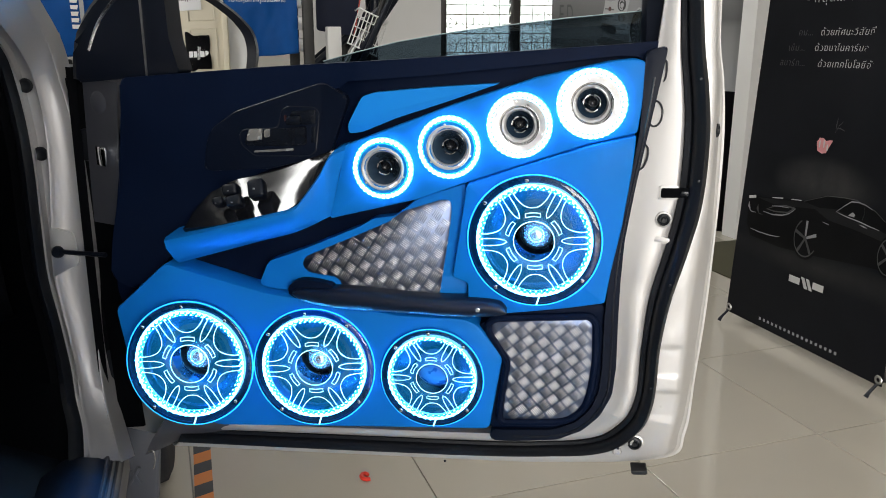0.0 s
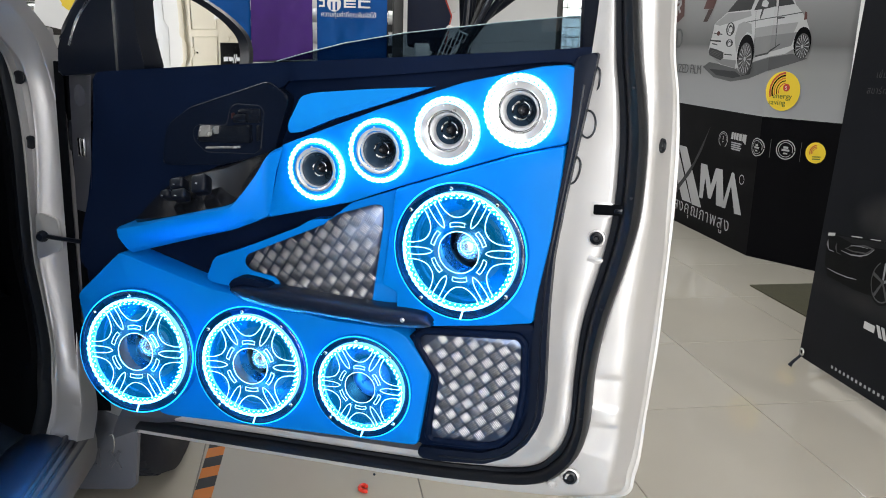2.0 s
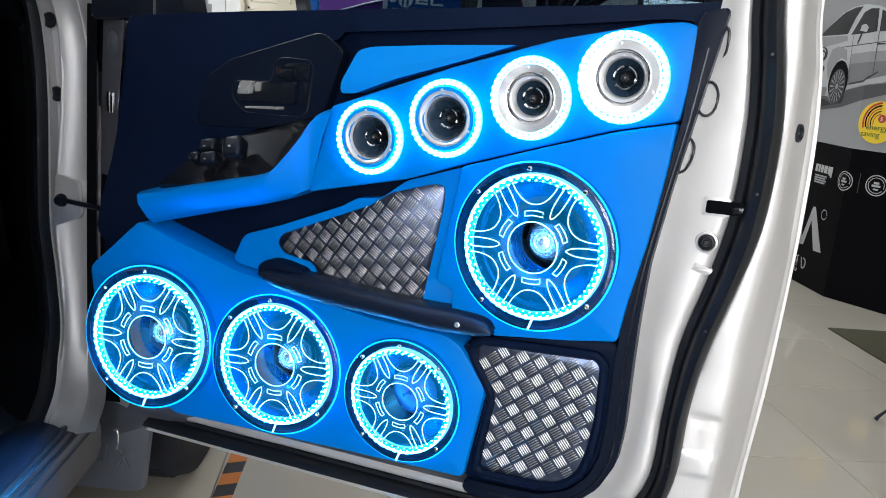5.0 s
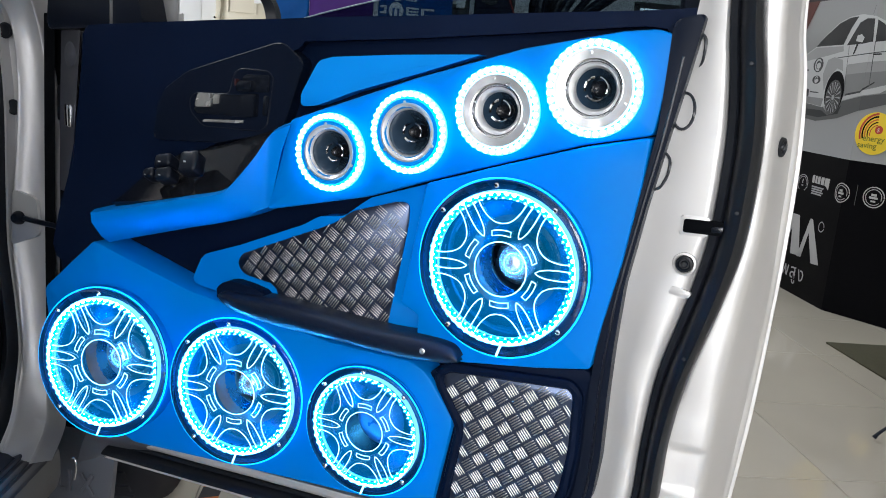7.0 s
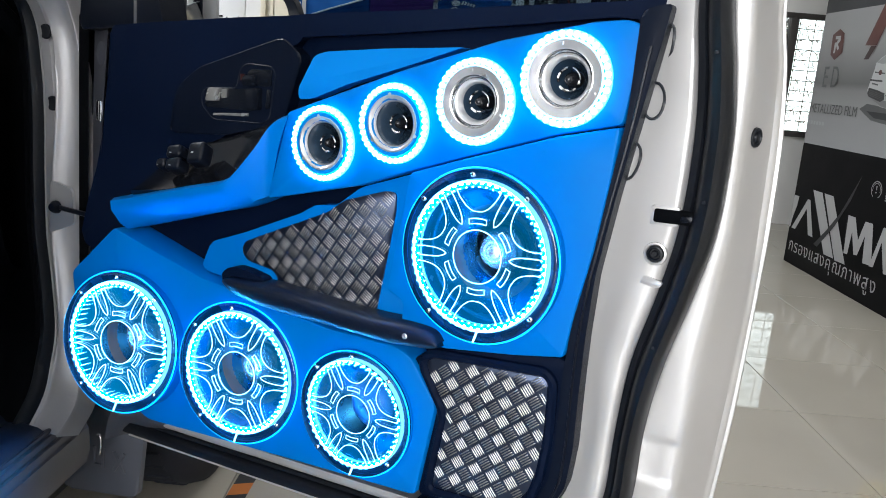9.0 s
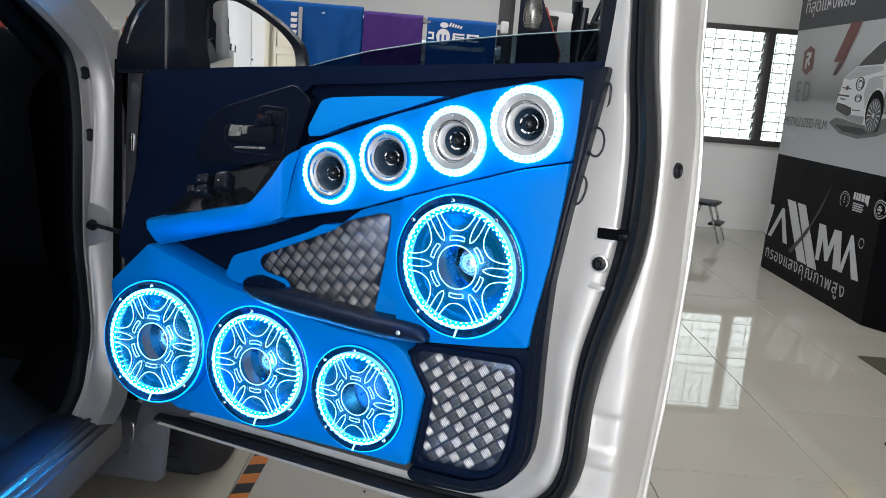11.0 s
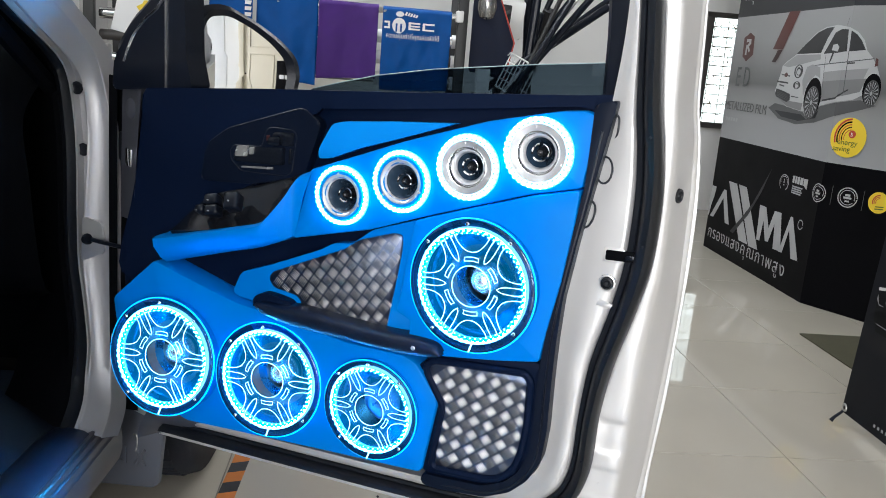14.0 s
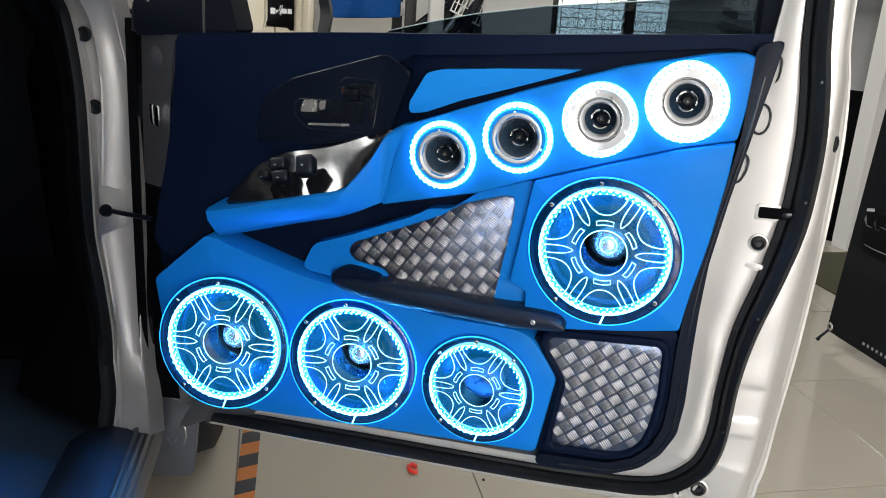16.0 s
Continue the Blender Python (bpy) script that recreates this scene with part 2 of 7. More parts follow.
def slab(poly, w0, w1, bevel=0.003, to=D, seg=2, depth=None):
    """A plate with the outline poly, from w0 (back) to w1 (front), with a rounded front edge."""
    bm = bmesh.new()
    wf = depth or (lambda u, v: 0.0)
    back = [bm.verts.new(to(p[0], p[1], w0)) for p in poly]
    front = [bm.verts.new(to(p[0], p[1], w1 + wf(p[0], p[1]))) for p in poly]
    bm.faces.new(back)
    top = bm.faces.new(front)
    n = len(poly)
    for i in range(n):
        bm.faces.new((back[i], back[(i + 1) % n], front[(i + 1) % n], front[i]))
    if bevel:
        bmesh.ops.bevel(bm, geom=list(top.edges), offset=bevel, segments=seg, affect="EDGES", profile=0.5, clamp_overlap=True)
    return bm


def inset(poly, d):
    """The outline moved inwards by d."""
    n = len(poly)
    area2 = sum(poly[i - 1][0] * poly[i][1] - poly[i][0] * poly[i - 1][1] for i in range(n))
    s = 1 if area2 > 0 else -1
    out = []
    for i in range(n):
        a, b, c = Vector(poly[i - 1][:2]), Vector(poly[i][:2]), Vector(poly[(i + 1) % n][:2])
        e, f = (b - a).normalized(), (c - b).normalized()
        k = Vector((-e.y - f.y, e.x + f.x)) * s
        out.append(b + k.normalized() * d if k.length > 1e-6 else b)
    return out


def pod(poly, holes, w0, w1, edge=0.003, depth=None, to=D):
    """A plate with round openings (u, v, radius) and a softened front edge."""
    bm = bmesh.new()
    wf = depth or (lambda u, v: 0.0)

    def loop(pts, w, lift=True):
        return [bm.verts.new(to(q[0], q[1], w + (wf(q[0], q[1]) if lift else 0))) for q in pts]

    def band(r, q):
        for i in range(len(r)):
            j = (i + 1) % len(r)
            bm.faces.new((r[i], r[j], q[j], q[i]))

    ls = [loop(poly, w0, False), loop(poly, w1 - edge), loop(inset(poly, edge * 0.35), w1 - edge * 0.3), loop(inset(poly, edge), w1)]
    for r, q in zip(ls, ls[1:]):
        band(r, q)
    rims = [ls[-1]]
    for u, v, r in holes:
        ring = [(u + r * math.cos(2 * math.pi * k / 40), v + r * math.sin(2 * math.pi * k / 40)) for k in range(40)]
        hi = loop(ring, w1)
        band(hi, loop(ring, w0, False))
        rims.append(hi)
    edges = []
    for r in rims:
        for i in range(len(r)):
            edges.append(bm.edges.get((r[i - 1], r[i])) or bm.edges.new((r[i - 1], r[i])))
    bmesh.ops.triangle_fill(bm, use_beauty=True, use_dissolve=False, edges=edges)
    return bm


def skin(rows, closed=False):
    """A surface through rows of points, all of one length."""
    bm = bmesh.new()
    grid = [[bm.verts.new(p) for p in r] for r in rows]
    for r, s in zip(grid, grid[1:]):
        m = len(r)
        for j in range(m if closed else m - 1):
            bm.faces.new((r[j], r[(j + 1) % m], s[(j + 1) % m], s[j]))
    return bm


def tube(path, radius, sides=8, closed=False, bm=None, cap=True):
    """A round bar along a path; radius is a number or one for each point."""
    bm = bm or bmesh.new()
    path = [Vector(p) for p in path]
    n = len(path)
    rings = []
    for i, p in enumerate(path):
        a = path[i - 1] if (i or closed) else p
        b = path[(i + 1) % n] if (i < n - 1 or closed) else p
        t = (b - a).normalized()
        s = t.cross(Vector((0.31, 0.17, 0.93))).normalized()
        q = t.cross(s)
        r = radius[i] if isinstance(radius, (list, tuple)) else radius
        rings.append([bm.verts.new(p + r * (math.cos(2 * math.pi * k / sides) * s + math.sin(2 * math.pi * k / sides) * q)) for k in range(sides)])
    pairs = list(zip(rings, rings[1:])) + ([(rings[-1], rings[0])] if closed else [])
    for r, s in pairs:
        for k in range(sides):
            bm.faces.new((r[k], r[(k + 1) % sides], s[(k + 1) % sides], s[k]))
    if cap and not closed:
        bm.faces.new(rings[0])
        bm.faces.new(rings[-1][::-1])
    return bm


def lathe(profile, m=Matrix(), seg=48, bm=None):
    """A turned body: profile of (radius, height) about the z axis of m."""
    bm = bm or bmesh.new()
    rings = []
    for r, h in profile:
        if r < 1e-6:
            rings.append([bm.verts.new(m @ Vector((0, 0, h)))])
        else:
            rings.append([bm.verts.new(m @ Vector((r * math.cos(2 * math.pi * k / seg), r * math.sin(2 * math.pi * k / seg), h))) for k in range(seg)])
    for a, b in zip(rings, rings[1:]):
        for k in range(seg):
            k2 = (k + 1) % seg
            vs = [a[k % len(a)], a[k2 % len(a)], b[k2 % len(b)], b[k % len(b)]]
            vs = list(dict.fromkeys(vs))
            if len(vs) > 2:
                bm.faces.new(vs)
    return bm


def block(size, m=Matrix(), bevel=0.0, bm=None, seg=2):
    """A bevelled box, centred on m."""
    bm = bm or bmesh.new()
    made = bmesh.ops.create_cube(bm, size=1, matrix=m @ Matrix.Diagonal((*size, 1)))
    if bevel:
        es = {e for v in made["verts"] for e in v.link_edges}
        bmesh.ops.bevel(bm, geom=list(es), offset=bevel, segments=seg, affect="EDGES", profile=0.5)
    return bm


def facing(u, v, w, nu=0.0, nv=0.0):
    """The pose of something round on the door whose axis leans by nu along and nv up."""
    z = Vector((nu, -1.0, nv)).normalized()
    x = Vector((1, 0, 0))
    y = z.cross(x).normalized()
    x = y.cross(z)
    m = Matrix((x, y, z)).transposed().to_4x4()
    m.translation = D(u, v, w)
    return m


# ---- the workshop shell ----
def RM(a, b, z):
    return ROOM @ Vector((a, b, z))


def shell(name, boxes, mat, label, kind="structure", category="wall"):
    bm = bmesh.new()
    for a0, a1, b0, b1, z0, z1 in boxes:
        block((a1 - a0, b1 - b0, z1 - z0), pose((a0 + a1) / 2, (b0 + b1) / 2, (z0 + z1) / 2), 0, bm)
    ob = part(name, bm, mat, None, smooth=False)
    ob.matrix_world = ROOM
    return tagged(ob, label, category, kind=kind)


A0, A1, B0, B1, H = -4.2, 4.2, -4.8, 7.55, 3.0
WA0, WA1, WZ0, WZ1 = 2.58, 3.95, 0.78, 1.82
shell("wall_north", [(A0, WA0, B1, B1 + 0.15, 0, H), (WA1, A1, B1, B1 + 0.15, 0, H), (WA0, WA1, B1, B1 + 0.15, 0, WZ0), (WA0, WA1, B1, B1 + 0.15, WZ1, H)], WALL, "white painted plaster wall with a louvred window")
shell("wall_west", [(A0 - 0.15, A0, B0 - 0.15, B1 + 0.15, 0, H)], WALL, "plain white painted plaster wall")
shell("wall_east", [(A1, A1 + 0.15, B0 - 0.15, B1 + 0.15, 0, H)], WALL, "plain white painted plaster wall")
shell("wall_south", [(A0, -3.7, B0 - 0.15, B0, 0, H), (1.5, A1, B0 - 0.15, B0, 0, H), (-3.7, 1.5, B0 - 0.15, B0, 2.8, H)], WALL, "white wall round the open shop front")
shell("ceiling", [(A0, A1, B0, B1, H, H + 0.12)], CEIL, "flat white painted ceiling", category="ceiling")
floor = shell("floor", [(A0, A1, B0, B1, -0.12, -0.006)], GROUT, "polished cream floor tiles with grey joints", category="floor")
g = bmesh.new()
block((300, 300, 0.1), pose(0, 0, -0.25), 0, g)
tagged(part("ground", g, ASPHALT), "pale paved ground outside the shop", "ground", kind="structure")

# ---- the car door ----
door = thing("car_door", "open silver car door with blue custom trim and lit loudspeakers", "car door", DOOR)

# outline of the sheet steel, from the window frame down the latch side, round the corner and along the bottom to the hinges
IN_L = [(0.312, 1.55), (0.325, 1.30), (0.318, 1.16), (0.306, 1.08), (0.296, 1.0), (0.284, 0.92), (0.277, 0.84), (0.277, 0.76), (0.284, 0.66), (0.277, 0.60), (0.255, 0.56), (0.215, 0.525), (0.12, 0.508), (-0.15, 0.496), (-0.50, 0.482)]
SEAL_I = [(0.318, 1.55), (0.343, 1.27), (0.352, 1.16), (0.361, 1.095), (0.366, 1.03), (0.364, 0.94), (0.352, 0.865), (0.332, 0.775), (0.325, 0.69), (0.321, 0.60), (0.298, 0.545), (0.25, 0.507), (0.13, 0.486), (-0.15, 0.474), (-0.50, 0.46)]
SEAL_O = [(0.345, 1.56), (0.374, 1.275), (0.386, 1.165), (0.397, 1.10), (0.404, 1.03), (0.402, 0.935), (0.388, 0.86), (0.366, 0.77), (0.355, 0.69), (0.351, 0.595), (0.328, 0.535), (0.27, 0.486), (0.135, 0.464), (-0.15, 0.450), (-0.50, 0.438)]
BAND = [(0.366, 1.57), (0.394, 1.28), (0.402, 1.17), (0.408, 1.11), (0.411, 1.03), (0.411, 0.935), (0.404, 0.865), (0.397, 0.78), (0.395, 0.70), (0.392, 0.60), (0.384, 0.52), (0.356, 0.475), (0.17, 0.448), (-0.15, 0.434), (-0.52, 0.42)]
SLOPE = [(0.395, 1.58), (0.411, 1.28), (0.417, 1.17), (0.426, 1.11), (0.431, 1.03), (0.433, 0.935), (0.434, 0.865), (0.431, 0.78), (0.427, 0.70), (0.421, 0.60), (0.410, 0.50), (0.381, 0.447), (0.19, 0.424), (-0.15, 0.412), (-0.56, 0.398)]
LIP = [(0.40, 1.58), (0.418, 1.28), (0.424, 1.17), (0.434, 1.11), (0.442, 1.03), (0.444, 0.935), (0.443, 0.865), (0.441, 0.78), (0.438, 0.70), (0.431, 0.60), (0.423, 0.49), (0.39, 0.436), (0.19, 0.415), (-0.15, 0.402), (-0.57, 0.388)]
between = lambda A, B, t: [(a[0] + (b[0] - a[0]) * t, a[1] + (b[1] - a[1]) * t) for a, b in zip(A, B)]
SECTION = ((0, 0.0, -0.06), (0, 0.0, -0.016), (0, 0.25, -0.0150), (0, 0.42, -0.0118), (0, 0.60, -0.0108), (0, 0.76, -0.0108), (0, 0.86, -0.0120), (0, 0.93, -0.0142), (0, 1.0, -0.0190), (0, 1.04, -0.027), (0, 1.06, -0.036),
           (1, 0.9, -0.036), (1, 1.0, -0.0325), (2, 0.12, -0.0322), (2, 0.55, -0.0335), (2, 0.85, -0.0345), (3, 0.0, -0.0362), (3, 0.12, -0.0395), (3, 0.22, -0.0445), (3, 0.34, -0.053), (3, 0.55, -0.070), (3, 0.80, -0.090), (3, 0.97, -0.1035),
           (3, 1.0, -0.1085), (4, 0.25, -0.1105), (4, 0.5, -0.1135), (4, 0.6, -0.1165), (4, 0.95, -0.1175), (4, 1.0, -0.121), (4, 0.9, -0.126), (3, 1.0, -0.13))
PAIRS = ((IN_L, SEAL_I), (SEAL_I, SEAL_O), (SEAL_O, BAND), (BAND, SLOPE), (SLOPE, LIP))


def wavy(q):
    return 0.0009 * noise.noise(q * 14.0) + 0.0004 * noise.noise(q * 41.0)


def pressed(v):
    """Overlapping sheets on the outer flange: how far the face lies back at height v."""
    ease = lambda a, b: max(0.0, min(1.0, (v - a) / (b - a)))
    return 0.0022 * (ease(0.686, 0.682) - ease(0.634, 0.630)) + 0.0026 * ease(0.606, 0.601) - 0.0012 * ease(0.56, 0.545)


lines = []
for pair, t, w in SECTION:
    # the fold into the seal channel is tight beside the latch and round below it
    tight = [max(0.0, min(1.0, (q[1] - 0.85) / 0.05)) * (0.7 if pair == 0 and 0.5 < t < 0.99 else 0.0) for q in IN_L]
    row = smooth_line([tuple(a + (b - a) * (t + (0.985 - t) * k) for a, b in zip(p, q)) for p, q, k in zip(*PAIRS[pair], tight)], 24)
    # the face falls back along the bottom edge
    under = [max(0.0, min(1.0, (k / 4 - 58) / 12)) for k in range(len(row))]
    back = [b * (0.0145 + 0.016 * min(1.0, t if pair == 0 else 1.0)) if pair < 2 else pressed(row[k][1]) * min(1.0, (pair + t - 2) * 8, max(0.0, (3.5 - pair - t) * 2)) + 0.016 * b * (pair == 2) + 0.016 * b * max(0.0, 1 - t) * (pair == 3) for k, b in enumerate(under)]
    pts = [D(p[0], p[1], w - b) for p, b in zip(row, back)]
    lines.append([q + D(0, 0, wavy(q)) if 0 < pair + t < 3 else q for q in pts])
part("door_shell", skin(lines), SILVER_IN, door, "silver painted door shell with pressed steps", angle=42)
part("outer_skin", slab([Vector((p[0] - 0.010, p[1] + 0.006)) for p in smooth_line(LIP[2:], 5)] + [Vector((-0.68, 0.41)), Vector((-0.68, 1.10)), Vector((0.39, 1.15))], -0.15, -0.127, 0), SILVER, door, "silver painted outer skin")

# rubber seal with a bulb and a clip strip
wide = 0.5
prof = [(-1.0, -0.026), (-0.95, -0.014), (-0.55, -0.012), (-0.42, -0.016), (-0.3, -0.008), (0.05, 0.002), (0.5, 0.006), (0.85, -0.002), (1.0, -0.018), (0.98, -0.034)]
mi, mo = smooth_line(SEAL_I, 6), smooth_line(SEAL_O, 6)
part("weatherstrip", skin([[D(*(((a + b) / 2 + (b - a) / 2 * s)[:]), w - 0.028 * max(0.0, min(1.0, (k - 58) / 12))) for k, (a, b) in enumerate(zip(mi, mo))] for s, w in prof]), RUBBER, door, "black rubber door seal", angle=60)
for k, t in enumerate(np.linspace(0.06, 0.9, 7)):
    i = int(t * (len(mi) - 1))
    c = mi[i].lerp(mo[i], 0.62)
    part("seal_clip", lathe([(0.0024, 0.0), (0.002, 0.001), (0, 0.0012)], facing(c.x, c.y, 0.0045), 8), BLACK_P, door)

# pressings, rivets and plugs on the shut face
for u, v, r, w in ((0.344, 0.903, 0.0090, -0.0095), (0.326, 0.505, 0.011, -0.034), (0.4205, 1.036, 0.0105, -0.0615)):
    lean = 0.0 if u < 0.4 else 2.6
    hole = part("rubber_plug", lathe([(r * 1.05, -0.004), (r, 0.002), (r * 0.75, 0.003), (r * 0.6, 0.0), (r * 0.45, 0.0), (r * 0.3, 0.003), (0, 0.003)], facing(u, v, w, lean), 24), RUBBER, door)
    if lean == 0:
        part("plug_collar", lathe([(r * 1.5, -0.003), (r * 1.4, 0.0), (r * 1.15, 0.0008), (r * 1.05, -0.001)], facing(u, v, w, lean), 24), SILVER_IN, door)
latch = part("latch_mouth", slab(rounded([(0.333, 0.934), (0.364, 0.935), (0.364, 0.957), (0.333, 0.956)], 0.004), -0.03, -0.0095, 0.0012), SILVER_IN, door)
# a raised near-black plate stands for the slot's shaded depth
part("latch_slot_shade", slab(rounded([(0.337, 0.9375), (0.380, 0.939), (0.380, 0.954), (0.337, 0.9525)], 0.003), -0.03, -0.0092, 0.0003), CABIN, latch)
part("latch_claw", slab(rounded([(0.366, 0.941), (0.380, 0.943), (0.379, 0.949), (0.366, 0.948)], 0.002), -0.03, -0.0080, 0.001), LEVER, latch)
for u, v, w in ((0.378, 0.968, -0.021), (0.376, 0.921, -0.021), (0.385, 0.93, -0.021), (0.394, 1.22, -0.0342), (0.395, 1.18, -0.0342), (0.399, 1.14, -0.0342), (0.404, 1.10, -0.0345), (0.371, 0.665, -0.0355), (0.373, 0.643, -0.0355), (0.364, 0.576, -0.0352), (0.354, 0.562, -0.0352)):
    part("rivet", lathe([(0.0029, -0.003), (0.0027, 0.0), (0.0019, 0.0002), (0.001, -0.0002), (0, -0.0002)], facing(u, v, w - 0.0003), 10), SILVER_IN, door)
for u, v in ((0.318, 0.508), (0.298, 0.487)):
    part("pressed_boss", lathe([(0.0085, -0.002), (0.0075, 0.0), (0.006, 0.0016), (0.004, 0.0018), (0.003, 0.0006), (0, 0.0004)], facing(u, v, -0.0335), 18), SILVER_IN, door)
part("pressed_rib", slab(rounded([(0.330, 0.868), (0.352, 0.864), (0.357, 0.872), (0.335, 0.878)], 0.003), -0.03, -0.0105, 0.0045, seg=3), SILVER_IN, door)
part("drain_grommet", slab(rounded([(0.325, 0.447), (0.352, 0.449), (0.350, 0.456), (0.323, 0.454)], 0.003), -0.06, -0.031, 0.002), RUBBER, door)
part("wire_loop", tube(smooth_line([D(0.324, 1.146, -0.006), D(0.332, 1.140, -0.008), D(0.332, 1.120, -0.011), D(0.327, 1.106, -0.016)], 4), 0.0016, 6), RIM_P, door)
part("wire_loop", tube(smooth_line([D(0.304, 1.022, -0.010), D(0.3125, 1.014, -0.010), D(0.3135, 1.000, -0.011), D(0.308, 0.984, -0.012), D(0.300, 0.978, -0.016)], 4), 0.0017, 6), RIM_P, door)
part("wire_loop", tube([D(0.320 + 0.011 * math.sin(a), 1.065 + 0.019 * math.cos(a), -0.012) for a in np.linspace(0.0, 2 * math.pi, 24, endpoint=False)], 0.0017, 6, True), RIM_P, door)

# hinge side of the shell
HE = [[(-0.562, 1.098), (-0.575, 0.95), (-0.583, 0.84)], [(-0.60, 1.098), (-0.60, 0.95), (-0.602, 0.84)], [(-0.66, 1.098), (-0.665, 0.95), (-0.667, 0.84)], [(-0.67, 1.098), (-0.675, 0.95), (-0.678, 0.84)]]
HB = [[(-0.583, 0.84), (-0.592, 0.70), (-0.575, 0.46)], [(-0.602, 0.84), (-0.605, 0.70), (-0.60, 0.44)], [(-0.667, 0.84), (-0.67, 0.70), (-0.66, 0.42)], [(-0.678, 0.84), (-0.68, 0.70), (-0.67, 0.40)]]
HW = (-0.045, -0.075, -0.10, -0.145)
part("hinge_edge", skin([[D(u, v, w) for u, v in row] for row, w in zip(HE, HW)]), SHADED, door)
# near-black lower edge and front flange: the gap's shade put into the colour
part("dark_hinge_edge", skin([[D(u, v, w - 0.001) for u, v in row] for row, w in zip(HB, HW)]), CABIN, door, "lower hinge edge darkened to the shade of the gap")
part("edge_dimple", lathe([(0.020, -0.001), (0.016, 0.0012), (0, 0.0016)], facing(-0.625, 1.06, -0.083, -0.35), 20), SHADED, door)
hk = part("striker_tab", block((0.028, 0.006, 0.035), Matrix.Translation(D(-0.628, 0.965, -0.083)) @ Matrix.Rotation(radians(-25), 4, "Z"), 0.002), CHROME, door, "bright hinge tab")
part("tab_hole", lathe([(0.004, 0), (0, 0.0005)], facing(-0.625, 0.962, -0.079, -0.4), 12), RUBBER, hk)
fer = lambda vs: skin([[D(u0 - 0.005 * math.sin(3 * (1.12 - v)), v, w) for v in vs] for u0, w in ((-0.668, -0.095), (-0.68, -0.085), (-0.69, -0.10))])
part("dark_front_flange", fer((1.12, 1.03, 0.95, 0.84)), CABIN, door)
part("front_edge_gap_shade", fer((0.84, 0.7, 0.58, 0.45)), CABIN, door)
bm = skin([smooth_line([D(-0.515, 0.500, -0.024), D(-0.536, 0.470, -0.030), D(-0.566, 0.430, -0.046), D(-0.594, 0.385, -0.064)], 5), smooth_line([D(-0.485, 0.495, -0.022), D(-0.508, 0.465, -0.028), D(-0.535, 0.435, -0.046), D(-0.562, 0.400, -0.066)], 5),
           smooth_line([D(-0.40, 0.490, -0.028), D(-0.44, 0.466, -0.034), D(-0.485, 0.443, -0.050), D(-0.528, 0.417, -0.068)], 5), smooth_line([D(-0.35, 0.478, -0.05), D(-0.39, 0.458, -0.056), D(-0.44, 0.442, -0.064), D(-0.48, 0.438, -0.075)], 5)])
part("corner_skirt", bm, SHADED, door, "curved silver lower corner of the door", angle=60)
part("loose_wire", tube(smooth_line([D(-0.560, 0.420, -0.02), D(-0.548, 0.424, -0.016), D(-0.546, 0.405, -0.016), D(-0.554, 0.385, -0.02)], 5), 0.0014, 6), TIP, door, "short loose wire at the door corner")

# the upper trim falls back towards the hinge side
def fall(u, v):
    ease = lambda t: (lambda c: c * c * (3 - 2 * c))(min(1, max(0, t)))
    return -ease((v - 0.72) / 0.22) * (0.014 * ease((-0.13 - u) / 0.07) + 0.018 * max(0, (-0.2 - u) / 0.36) ** 2)


def fallen(bm, extra=0.0):
    """Bend a trim piece back by fall(), cut finely enough to follow it."""
    for cuts, n in (((-0.13, -0.145, -0.16, -0.175, -0.2, -0.26, -0.32, -0.38, -0.44, -0.5, -0.56), Vector((1, 0, 0))), ((0.72, 0.76, 0.80, 0.84, 0.88, 0.94), Vector((0, 0, 1)))):
        for c in cuts:
            bmesh.ops.bisect_plane(bm, geom=bm.verts[:] + bm.edges[:] + bm.faces[:], dist=1e-5, plane_co=n * c, plane_no=n)
    for p in bm.verts:
        p.co.y -= fall(p.co.x, p.co.z) + extra
    return bm


# black trim panel
PAN = [(-0.560, 1.103), (-0.30, 1.124), (0.0, 1.144), (0.27, 1.164), (0.318, 1.167), (0.331, 1.155), (0.323, 1.12), (0.311, 1.045), (0.297, 0.96), (0.2845, 0.87), (0.282, 0.80), (0.282, 0.74), (0.284, 0.66), (0.280, 0.61), (0.262, 0.572), (0.235, 0.545), (0.195, 0.525), (0.12, 0.516), (-0.15, 0.506), (-0.44, 0.494), (-0.50, 0.53), (-0.56, 0.62), (-0.60, 0.73), (-0.598, 0.83), (-0.58, 0.95), (-0.565, 1.05)]
part("trim_panel", fallen(pod(rounded(PAN, 0.018), [(-0.427, 0.636, 0.088), (-0.217, 0.631, 0.085), (-0.015, 0.624, 0.07), (0.147, 0.869, 0.085)], -0.07, -0.036, 0.006)), BLACK, door, "black soft-touch door trim")
TOP = [(-0.560, 1.105), (-0.30, 1.126), (0.0, 1.146), (0.27, 1.166), (0.318, 1.171), (0.332, 1.171), (0.328, 1.12), (0.31, 1.118), (0.303, 1.147), (0.27, 1.150), (0.14, 1.135), (-0.02, 1.118), (-0.17, 1.105), (-0.21, 1.04), (-0.28, 0.97), (-0.36, 0.93), (-0.45, 0.86), (-0.475, 0.81), (-0.55, 0.74), (-0.596, 0.76), (-0.594, 0.83), (-0.578, 0.95), (-0.563, 1.05)]
part("upper_trim", fallen(slab(rounded(TOP, 0.012), -0.04, -0.016, 0.007, seg=3)), BLACK, door, "black upper sill trim")
